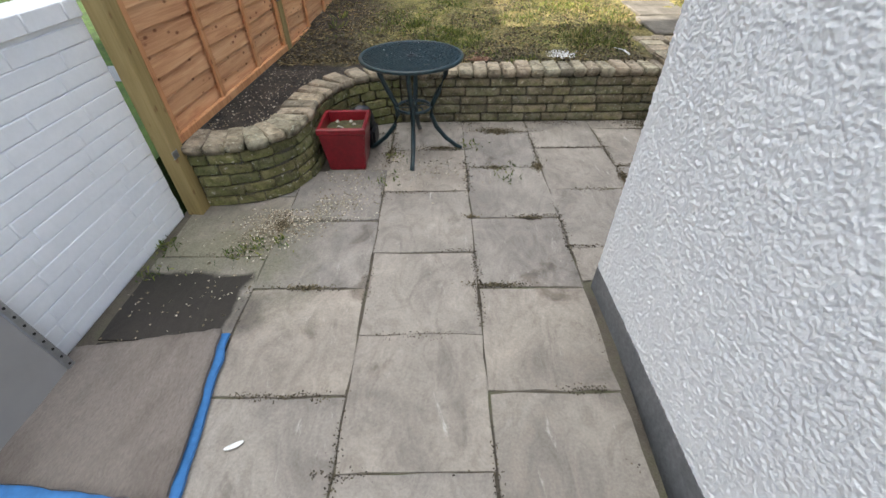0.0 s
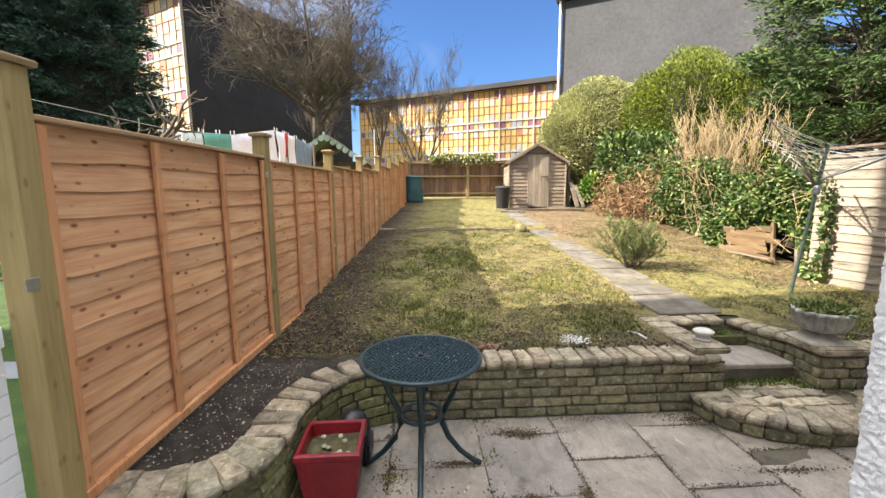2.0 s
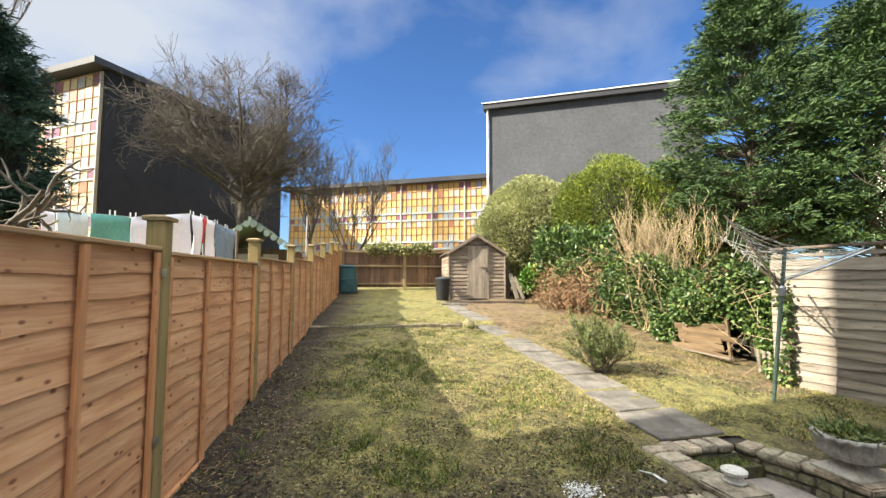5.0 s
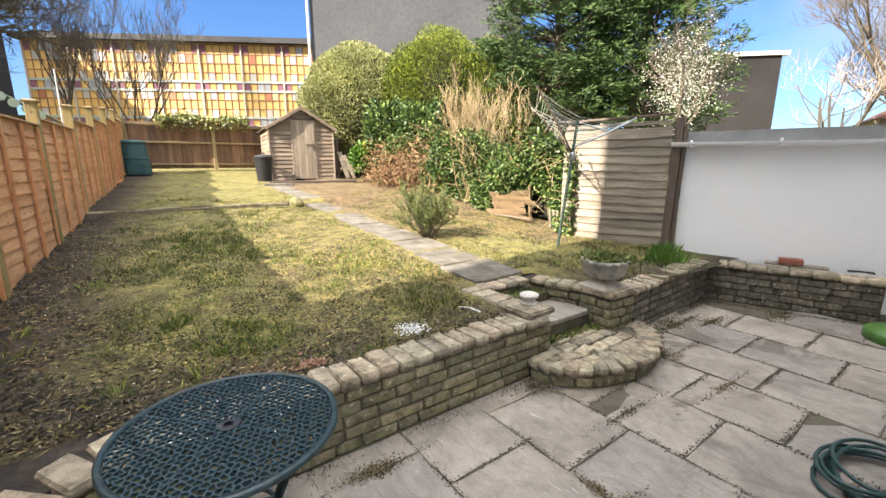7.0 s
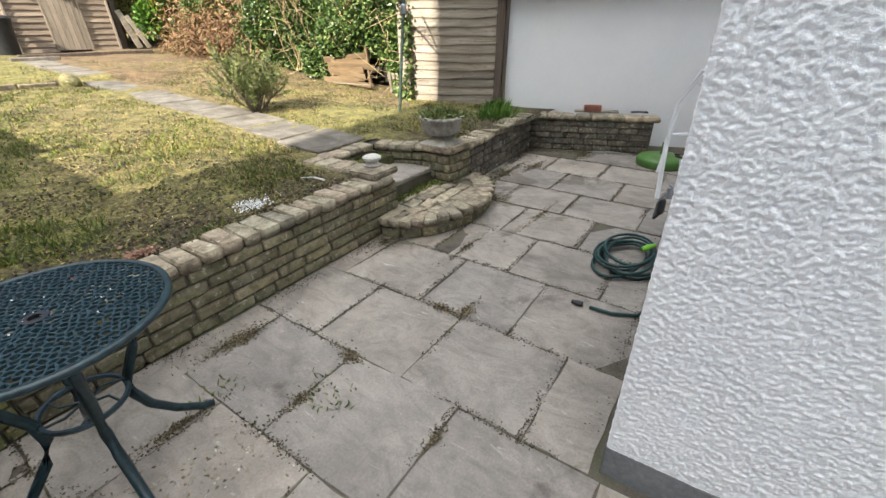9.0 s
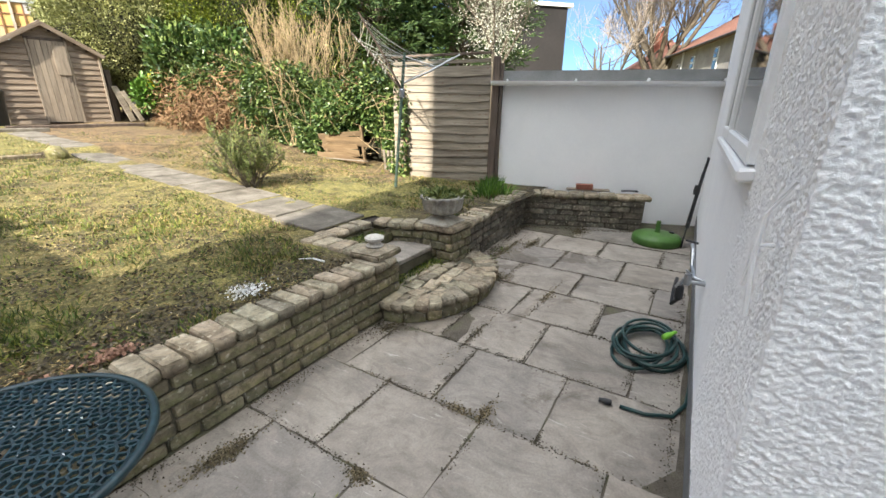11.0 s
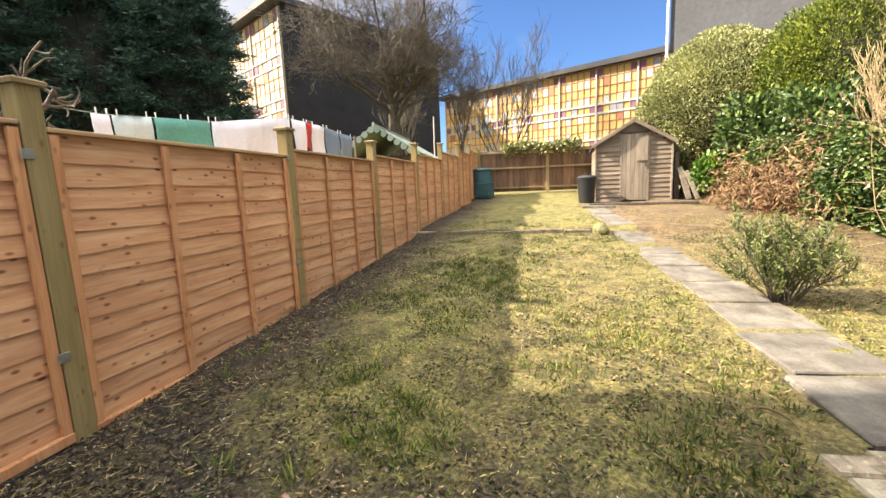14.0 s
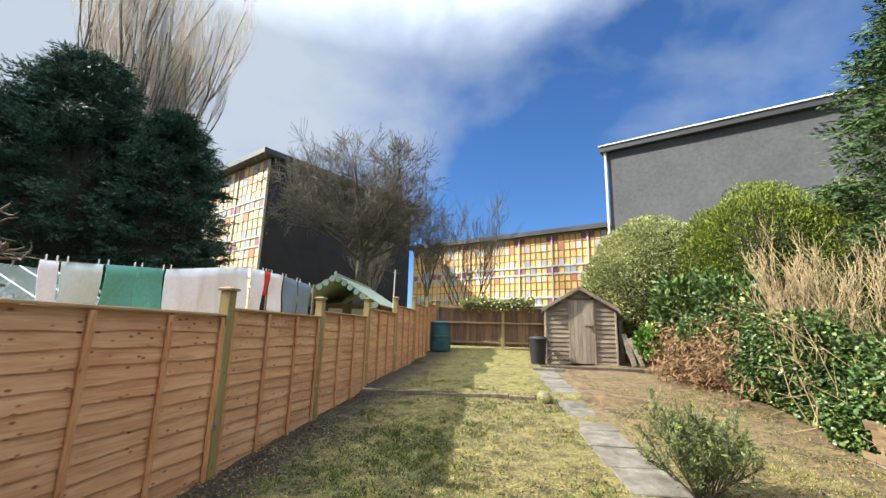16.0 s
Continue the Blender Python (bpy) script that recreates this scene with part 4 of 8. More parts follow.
def build_fence():
    rng = random.Random(21)
    panels = []
    fence = thing("garden_fence", "new orange-brown lap fence with capped timber posts", "fence")
    for i in range(len(PANEL_TOP)):
        y0, y1 = POST_Y[i], POST_Y[i + 1]
        length = y1 - y0 - 0.10
        yc = (y0 + y1) / 2
        m = pose(fence_x(yc), yc, PANEL_TOP[i] - 1.50, 0, 0, -1.2)
        if i < 3 or abs(length - 1.84) > 0.05:
            p = build_panel(length, rng)
            panels.append(p)
            p.matrix_world = m
        else:
            p = copy_thing(panels[i % 2 + 1], m)
        p.parent = fence
    for i, y in enumerate(POST_Y):
        base = 0.0 if i == 0 else land(0, y)
        top = PANEL_TOP[min(i, len(PANEL_TOP) - 1)]
        if i:
            top = max(top, PANEL_TOP[i - 1])
        p = build_post(top + 0.15 - base + 0.03, rng)
        p.matrix_world = pose(fence_x(y), y, base, 0, 0, -1.2)
        p.parent = fence


def build_lap():
    """The old silvered lap panel at the end of the garage, with its dark post and open trellis."""
    rng = random.Random(33)
    a, b = on_garage(-1.50, -0.02), on_garage(-0.20, -0.02)
    turn = math.degrees(math.atan2(GU.y, GU.x))
    mid = (a + b) / 2
    p = thing("old_fence", "weathered grey lap fence panel beside the garage", "fence", pose(mid.x, mid.y, 0.47, 0, 0, turn))
    n, height, length = 14, 1.48, 1.36
    for i in range(n):
        m = wavy_slat(length, height / n + 0.02, rng, M["grey_lap"], False, 0.007, 0.007)
        piece("slat", m, p, pose(0, 0, 0.03 + height / n * (i + 0.5), -3, rng.uniform(-0.7, 0.7), 0))
    for x in (-0.63, -0.2, 0.22, 0.62):
        part("batten", box_bm(0.035, 0.02, 1.62 if x < 0.5 else 1.5, 0.003), M["grey_lap"], p, m=pose(x, 0.03, 0.80))
    part("top_rail", box_bm(1.36, 0.05, 0.03, 0.004), M["old_post"], p, m=pose(0, 0.01, 1.66, 0, -1.5))
    part("mid_rail", box_bm(1.34, 0.03, 0.045, 0.004), M["grey_lap"], p, m=pose(0, 0.01, 1.57, 0, -1.5))
    q = on_garage(-0.11, -0.03)
    po = thing("old_fence_post", "dark old timber post at the garage corner", "fence post", pose(q.x, q.y, 0.42, 0, 0, turn))
    part("shaft", box_bm(0.10, 0.09, 1.70, 0.006), M["old_post"], po, m=pose(0, 0, 0.83, 0, 1))
    part("cover_board", box_bm(0.035, 0.10, 1.62, 0.004), M["old_post"], po, m=pose(0.075, -0.01, 0.79, 0, 1))


build_fence()
build_lap()


# ---- far buildings ----
def facade(parent, a, b, z0, z1, out, cell=(0.56, 0.62), seed=1):
    """A glazed front: pale mullions, dark bars, yellow panels, windows and floor bands."""
    rng = random.Random(seed)
    a, b = Vector((*a, 0)), Vector((*b, 0))
    d = (b - a)
    length = d.length
    d.normalize()
    n = Vector((d.y, -d.x, 0))
    if n.dot(Vector(out)) < 0:
        n = -n
    turn = math.degrees(math.atan2(d.y, d.x))
    bay, storey = 6, 4
    cols, rows = int(length / cell[0]), int((z1 - z0) / cell[1])
    cw, ch = length / cols, (z1 - z0) / rows

    def at(u, z, off):
        p = a + d * u + n * off
        return (p.x, p.y, z)

    bars, mull, bands = [], [], []

    def bx(store, u0, u1, za, zb, off0, off1):
        vs = [at(u, z, o) for o in (off0, off1) for z in (za, zb) for u in (u0, u1)]
        store.append(vs)

    for i in range(cols + 1):
        if i % bay == 0:
            bx(mull, i * cw - 0.06, i * cw + 0.06, z0, z1, 0, 0.12)
        else:
            bx(bars, i * cw - 0.026, i * cw + 0.026, z0, z1, 0, 0.05)
    for k in range(rows + 1):
        if (rows - k) % storey < 2 and k < rows - 1:
            bx(bands, 0, length, z0 + k * ch - 0.075, z0 + k * ch + 0.075, 0, 0.09)
        else:
            bx(bars, 0, length, z0 + k * ch - 0.028, z0 + k * ch + 0.028, 0, 0.045)

    def mesh_boxes(name, store, mat):
        vs, fs = [], []
        for q in store:
            o = len(vs)
            vs += q
            fs += [(o, o + 1, o + 3, o + 2), (o + 4, o + 6, o + 7, o + 5), (o, o + 4, o + 5, o + 1), (o + 2, o + 3, o + 7, o + 6), (o, o + 2, o + 6, o + 4), (o + 1, o + 5, o + 7, o + 3)]
        return tagged(piece(name, mesh_of(name, vs, fs, [mat]), parent), kind="stuff")

    mesh_boxes("glazing_grid", bars, M["bar"])
    mesh_boxes("mullion_set", mull, M["mullion"])
    mesh_boxes("floor_banding", bands, M["bluerail"])
    shared = {}
    for i in range(cols):
        for k in range(rows):
            c, r = i % bay, (rows - 1 - k) % storey
            kind = None
            if r == 0:
                kind = "purple" if c in (0, bay - 1) else "grey_pane" if c in (2, 3) and rng.random() < 0.6 else None
            elif r in (1, 3) and c in (1, 3, 4) and rng.random() < 0.88:
                kind = rng.choice(["blind", "blind", "grey_pane", "cream", "redpanel"] if r == 1 else ["blind", "cream", "grey_pane"])
            if not kind:
                continue
            name = "window" if kind in ("blind", "grey_pane", "cream") else "panel"
            if kind not in shared:
                shared[kind] = bm_mesh(name, box_bm(cw - 0.06, 0.03, ch - 0.06, 0.006), M[kind])
            p = at((i + 0.5) * cw, z0 + (k + 0.5) * ch, 0.012)
            piece(name, shared[kind], parent, pose(*p, 0, 0, turn))


M["bar"] = plain("brown_glazing_bar", (0.30, 0.15, 0.075), 0.6)


def build_blocks():
    # the long block across the end
    a, b = Vector((-7.6, 43.9)), Vector((9.9, 34.6))
    d = (b - a).normalized()
    n = Vector((-d.y, d.x))
    c = thing("apartment_block", "long yellow-panelled apartment block behind the gardens", "apartment block")
    part("wall", prism_bm([tuple(a), tuple(b + d * 6), tuple(b + d * 6 + n * 9), tuple(a + n * 9)], 1.0, 9.95), M["yellow"], c)
    part("roof", prism_bm([tuple(a - n * 0.5 - d * 0.5), tuple(b - n * 0.5 + d * 6), tuple(b + n * 9 + d * 6), tuple(a + n * 9 - d * 0.5)], 9.95, 10.32), M["roof_edge"], c)
    facade(c, a, b + d * 0.2, 1.6, 9.85, (-0.5, -1, 0), cell=(0.483, 0.63), seed=4)
    # dark end wall on the right
    a, b = Vector((7.3, 26.4)), Vector((17.8, 20.9))
    d = (b - a).normalized()
    n = Vector((-d.y, d.x))
    r = thing("end_block", "block of flats with a blank dark grey end wall", "apartment block")
    part("wall", prism_bm([tuple(a), tuple(b), tuple(b + n * 10 + d * 0), tuple(a + n * 10)], 0.5, 12.3), M["dark_wall"], r)
    part("roof", prism_bm([tuple(a - n * 0.35 - d * 0.35), tuple(b - n * 0.35), tuple(b + n * 10), tuple(a + n * 10 - d * 0.35)], 12.32, 12.64), M["roof_edge"], r)
    part("fascia", prism_bm([tuple(a - n * 0.42 - d * 0.42), tuple(b - n * 0.42), tuple(b - n * 0.34), tuple(a - n * 0.34 - d * 0.42)], 12.64, 12.70), M["upvc"], r, "white roof trim")
    pts = [(*(a - n * 0.1 - d * 0.30), 12.66), (*(a - n * 0.12 - d * 0.12), 12.4), (*(a - n * 0.1 - d * 0.10), 11.8), (*(a - n * 0.1 - d * 0.10), 1.0)]
    part("downpipe", tube_bm(pts, 0.07, 6), M["upvc"], r, "white downpipe")
    # dark end wall and lit front on the left
    k, e = Vector((-20.8, 38.0)), Vector((-10.75, 55.4))
    l = thing("side_block", "flats with a dark brick end and a lit yellow front", "apartment block")
    d = (e - k).normalized()
    n = Vector((-d.y, d.x))
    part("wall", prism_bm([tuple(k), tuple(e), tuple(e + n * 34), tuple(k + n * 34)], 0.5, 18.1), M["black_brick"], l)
    part("roof", prism_bm([tuple(k - d * 1.2 - n * 0.5), tuple(e + d * 0.4 - n * 0.5), tuple(e + n * 34.3), tuple(k + n * 34.3 - d * 1.2)], 18.1, 18.6), M["roof_edge"], l)
    part("front", prism_bm([tuple(k + n * 0.3 - d * 0.12), tuple(k + n * 34 - d * 0.12), tuple(k + n * 34 + d * 0.5), tuple(k + n * 0.3 + d * 0.5)], 0.5, 18.0), M["cream"], l)
    facade(l, k + n * 0.35 - d * 0.13, k + n * 34 - d * 0.13, 1.6, 17.9, (-0.2, -1, 0), cell=(0.95, 0.95), seed=8)


build_blocks()


# ---- plants ----
def leaf_cloud(pts, nrm, length, width, spread=0.8, droop=0.0, rng=NPR, fold=True):
    """Small pointed leaves at points, each turned roughly along its own direction. Returns vertices and faces."""
    n = len(pts)
    d = nrm + rng.normal(0, spread, (n, 3))
    d[:, 2] -= droop
    d /= np.linalg.norm(d, axis=1, keepdims=True) + 1e-9
    r = rng.normal(0, 1, (n, 3))
    s = np.cross(d, r)
    s /= np.linalg.norm(s, axis=1, keepdims=True) + 1e-9
    k = np.cross(d, s)
    L = length * rng.uniform(0.6, 1.3, (n, 1))
    W = width * rng.uniform(0.7, 1.2, (n, 1))
    a = pts
    b = pts + d * L * 0.5 + s * W * 0.5 + k * W * (0.18 if fold else 0)
    c = pts + d * L
    e = pts + d * L * 0.5 - s * W * 0.5 + k * W * (0.18 if fold else 0)
    v = np.stack([a, b, c, e], 1).reshape(-1, 3)
    i = np.arange(n) * 4
    f = np.concatenate([np.stack([i, i + 1, i + 2], 1), np.stack([i, i + 2, i + 3], 1)])
    return v, f


def shell_points(n, centre, radii, rng, lump=0.18, inner=0.55, seed=0):
    """Points in the outer part of a lumpy ellipsoid, with outward directions."""
    u = rng.normal(0, 1, (n, 3))
    u /= np.linalg.norm(u, axis=1, keepdims=True)
    ph = np.random.default_rng(seed).uniform(0, 6.28, 9)
    w = 1 + lump * (np.sin(u[:, 0] * 5 + ph[0]) * np.sin(u[:, 1] * 5 + ph[1]) + 0.7 * np.sin(u[:, 2] * 7 + ph[2]) * np.sin(u[:, 0] * 8 + ph[3]) + 0.5 * np.sin(u[:, 1] * 13 + ph[4]) * np.sin(u[:, 2] * 12 + ph[5]))
    r = rng.uniform(inner ** 2, 1, n) ** 0.5 * w
    return np.array(centre) + u * np.array(radii) * r[:, None], u


def leaves_ob(name, clouds, mat, parent=None, label="", category="", kind=""):
    vs, fs, o = [], [], 0
    for v, f in clouds:
        vs.append(v)
        fs.append(f + o)
        o += len(v)
    me = fast_mesh(name, np.concatenate(vs), np.concatenate(fs), mat, smooth=False)
    ob = new(name, me)
    if parent is not None:
        ob.parent = parent
        if label:
            ob["label"] = label
    else:
        tagged(ob, label, category, kind=kind)
    return ob


def tubes(segs, sides):
    """Many tapering bars as one set of arrays: segs of start, end and radii."""
    S = np.array([s[0] for s in segs], float)
    E = np.array([s[1] for s in segs], float)
    R0 = np.array([s[2] for s in segs])[:, None]
    R1 = np.array([s[3] for s in segs])[:, None]
    d = E - S
    d /= np.linalg.norm(d, axis=1, keepdims=True) + 1e-9
    ref = np.where(np.abs(d[:, 2:3]) < 0.9, np.array([[0, 0, 1.0]]), np.array([[1.0, 0, 0]]))
    a = np.cross(d, ref)
    a /= np.linalg.norm(a, axis=1, keepdims=True)
    b = np.cross(d, a)
    vs = []
    for k in range(sides):
        w = math.cos(2 * math.pi * k / sides) * a + math.sin(2 * math.pi * k / sides) * b
        vs += [S + w * R0, E + w * R1]
    n = len(segs)
    V = np.stack(vs, 1).reshape(-1, 3)
    base = np.arange(n)[:, None] * (2 * sides)
    F = [np.stack([base[:, 0] + 2 * k, base[:, 0] + 2 * ((k + 1) % sides), base[:, 0] + 2 * ((k + 1) % sides) + 1, base[:, 0] + 2 * k + 1], 1) for k in range(sides)]
    return V, np.concatenate(F)


def grow(start, way, length, radius, levels, rng, kids=(4, 6), bend=0.22, spread=0.75, up=0.25, shrink=0.62, steps=4, thin=0.55, low=0.3):
    """Limbs that fork again and again: level by level lists of segments."""
    out = [[] for _ in range(levels)]

    def limb(p, d, l, r, lev):
        pts = [p]
        for i in range(steps):
            d = (d + Vector((rng.gauss(0, bend), rng.gauss(0, bend), rng.gauss(0, bend) + up * 0.35))).normalized()
            q = pts[-1] + d * (l / steps)
            r0, r1 = r * (1 - 0.5 * i / steps), r * (1 - 0.5 * (i + 1) / steps)
            out[lev].append((tuple(pts[-1]), tuple(q), r0, r1))
            pts.append(q)
        if lev + 1 < levels:
            for _ in range(rng.randint(*kids)):
                f = rng.uniform(low, 1.0)
                i = min(int(f * steps), steps - 1)
                o = pts[i].lerp(pts[i + 1], f * steps - i)
                side = Vector((rng.gauss(0, 1), rng.gauss(0, 1), rng.gauss(0, 0.7) + up))
                nd = (d * (1 - spread) + side.normalized() * spread).normalized()
                limb(o, nd, l * shrink * rng.uniform(0.75, 1.2), max(r * thin * (1 - 0.35 * f), 0.004), lev + 1)

    limb(Vector(start), Vector(way).normalized(), length, radius, 0)
    return out


# near-black colour for solid cores: the shade inside foliage, painted in
M["inner_shade"] = mottled("dark_inner_shade", (0.012, 0.013, 0.006), (0.035, 0.032, 0.016), scale=5, fine=40, vary=0, bump=1.0, dist=0.05, shift=False)
M["bark"] = mottled("grey_brown_bark", (0.07, 0.058, 0.042), (0.14, 0.115, 0.082), scale=6, fine=30, vary=0, bump=0.6, dist=0.02, shift=False)
M["twig"] = mottled("bare_twig", (0.08, 0.066, 0.05), (0.165, 0.135, 0.10), scale=0.4, fine=5, vary=0, bump=0.2, shift=False)
M["pale_twig"] = mottled("pale_bare_twig", (0.36, 0.30, 0.24), (0.50, 0.43, 0.35), scale=0.4, fine=5, vary=0, bump=0.2, shift=False)
M["buff"] = mottled("dry_buff_stem", (0.27, 0.195, 0.105), (0.45, 0.345, 0.20), scale=3, fine=20, vary=0.2, bump=0.2, shift=False, island=True)
M["con_dark"] = leafy("dark_conifer_spray", (0.012, 0.034, 0.026), (0.032, 0.078, 0.054), (0.075, 0.135, 0.08), 0.7)
M["con_mid"] = leafy("green_conifer_spray", (0.016, 0.042, 0.012), (0.042, 0.09, 0.022), (0.10, 0.16, 0.04), 0.7)
M["con_gold"] = leafy("golden_conifer_spray", (0.04, 0.07, 0.007), (0.125, 0.175, 0.016), (0.32, 0.35, 0.036), 0.7)
M["varieg"] = leafy("pale_variegated_leaf", (0.17, 0.19, 0.065), (0.30, 0.315, 0.125), (0.47, 0.47, 0.225), 0.5)
M["ivy"] = leafy("glossy_ivy_leaf", (0.018, 0.044, 0.011), (0.058, 0.108, 0.028), (0.20, 0.265, 0.08), 0.38)
M["russet"] = leafy("russet_dead_leaf", (0.11, 0.058, 0.03), (0.21, 0.12, 0.06), (0.34, 0.22, 0.12), 0.8)
M["rosemary"] = leafy("grey_green_shrub_leaf", (0.05, 0.082, 0.018), (0.135, 0.175, 0.045), (0.27, 0.295, 0.09), 0.6)
M["blossom"] = leafy("white_blossom", (0.30, 0.31, 0.22), (0.55, 0.55, 0.48), (0.74, 0.74, 0.69), 0.6)
M["green_leaf"] = leafy("fresh_green_leaf", (0.03, 0.09, 0.01), (0.08, 0.18, 0.02), (0.16, 0.28, 0.045), 0.45)
M["yellow_leaf"] = leafy("yellow_leaf", (0.55, 0.45, 0.02), (0.70, 0.58, 0.04), (0.75, 0.66, 0.10), 0.5)
M["dry_grass"] = leafy("straw_blade", (0.085, 0.055, 0.022), (0.23, 0.165, 0.066), (0.50, 0.39, 0.185), 0.8)
M["grass"] = leafy("grass_blade", (0.022, 0.045, 0.005), (0.075, 0.118, 0.013), (0.24, 0.25, 0.045), 0.7)


def conifer(name, x, y, z0, top, radius, mat, seed, label, n=26000, tip=0.25, size=(0.30, 0.06), full=0.55, base=0.03, dense=False):
    """A dense conifer: a trunk, whorls of drooping branches and thousands of sprays."""
    rng = np.random.default_rng(seed)
    t = thing(name, label, "conifer tree", pose(x, y, z0))
    h = top - z0
    part("trunk", tube_bm([(0, 0, -0.2), (0.05, 0, h * 0.4), (0, 0.03, h * 0.9)], [radius * 0.09, radius * 0.06, 0.02], 8), M["bark"], t)
    nb = 460
    bz = rng.uniform(base, 1.0, nb)
    az = rng.uniform(0, 2 * math.pi, nb)
    prof = np.where(bz < full, 0.80 + 0.20 * np.sin(bz / full * math.pi / 2), np.clip(1 - (bz - full) / (1.0 - full + 0.03), 0, 1) ** 0.75)
    prof = np.clip(prof, tip * 0.3, 1) * radius * rng.uniform(0.55, 1.2, nb)
    segs, P, D = [], [], []
    sprays = max(int(n / nb / 22), 3)
    for i in range(nb):
        out = np.array([math.cos(az[i]), math.sin(az[i]), 0])
        z = bz[i] * h
        rise = 0.34 * prof[i]
        segs.append(((0, 0, z - rise * 0.5), tuple(out * prof[i] * 0.85 + np.array([0, 0, z + rise * 0.35])), 0.03, 0.006))
        f = rng.uniform(0.45, 1.0, sprays) ** 0.6
        q = out[None, :] * (f * prof[i])[:, None]
        q[:, 2] = z - rise * 0.5 + rise * f
        q += rng.normal(0, 1, (sprays, 3)) * (0.08 + 0.11 * radius / 2) * np.array([1, 1, 0.5])
        tip_way = out[None, :] * 1.0 + rng.normal(0, 0.45, (sprays, 3)) * np.array([1, 1, 0.5]) + np.array([0, 0, 0.15])
        tip_way /= np.linalg.norm(tip_way, axis=1, keepdims=True)
        along = rng.uniform(-0.5, 0.9, (sprays, 22, 1)) * size[0] * 1.5
        off = rng.normal(0, 1, (sprays, 22, 3)) * size[0] * np.array([0.42, 0.42, 0.12])
        P.append((q[:, None, :] + tip_way[:, None, :] * along + off - np.array([0, 0, 0.25]) * along ** 2).reshape(-1, 3))
        D.append((tip_way[:, None, :] + off * (0.9 / size[0])).reshape(-1, 3))
    # added solid core closes gaps; its dark colour stands for inner shade
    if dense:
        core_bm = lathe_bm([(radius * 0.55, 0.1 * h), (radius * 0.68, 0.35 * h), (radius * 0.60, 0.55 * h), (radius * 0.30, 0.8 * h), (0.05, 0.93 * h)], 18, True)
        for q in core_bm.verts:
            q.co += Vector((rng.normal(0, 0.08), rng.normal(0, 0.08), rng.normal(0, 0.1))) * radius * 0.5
        part("shade_core", core_bm, M["inner_shade"], t, "dark solid core painted as the shade inside the crown")
    V, F = tubes(segs, 4)
    piece("branch_set", fast_mesh("branch_set", V, F, M["bark"]), t)["kind"] = "stuff"
    v, f = leaf_cloud(np.concatenate(P), np.concatenate(D), size[0], size[1], 0.3, 0.1, rng)
    ob = leaves_ob("crown", [(v, f)], mat, t)
    return t


def bush_of(name, blobs, mat, label, category, at, seed, n=9000, size=(0.11, 0.06), spread=0.6, lump=0.2, stems=8, inner=0.6, fill=0.0):
    """A leafy shrub: stems and a crown of leaves over a few lumpy masses."""
    rng = np.random.default_rng(seed)
    rr = random.Random(seed)
    t = thing(name, label, category, pose(*at))
    tot = sum(b[1][0] * b[1][1] + b[1][1] * b[1][2] for b in blobs)
    clouds = []
    for i, (c, r) in enumerate(blobs):
        k = int(n * (r[0] * r[1] + r[1] * r[2]) / tot)
        p, u = shell_points(k, c, r, rng, lump, inner, seed + i)
        clouds.append(leaf_cloud(p, u + np.array([0, 0, 0.3]), size[0], size[1], spread, 0.0, rng))
    segs = []
    for i in range(stems):
        c, r = blobs[i % len(blobs)]
        e = Vector(c) + Vector((rr.uniform(-0.6, 0.6) * r[0], rr.uniform(-0.6, 0.6) * r[1], rr.uniform(-0.2, 0.5) * r[2]))
        s = Vector((rr.uniform(-0.1, 0.1), rr.uniform(-0.1, 0.1), -0.05))
        mid = s.lerp(e, 0.5) + Vector((rr.uniform(-0.1, 0.1), rr.uniform(-0.1, 0.1), 0.1))
        segs += [(tuple(s), tuple(mid), 0.03, 0.02), (tuple(mid), tuple(e), 0.02, 0.008)]
    # added lumps under the leaves, coloured dark as the shade within
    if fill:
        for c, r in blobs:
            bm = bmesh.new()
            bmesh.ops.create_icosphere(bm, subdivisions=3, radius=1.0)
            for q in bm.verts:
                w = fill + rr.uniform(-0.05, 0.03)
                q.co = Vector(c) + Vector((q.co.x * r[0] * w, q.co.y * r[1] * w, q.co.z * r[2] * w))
            part("shade_core", bm, M["inner_shade"], t, "dark solid core painted as the shade inside the crown")
    V, F = tubes(segs, 5)
    piece("stem", fast_mesh("stem", V, F, M["bark"]), t)
    leaves_ob("crown", clouds, mat, t)
    return t


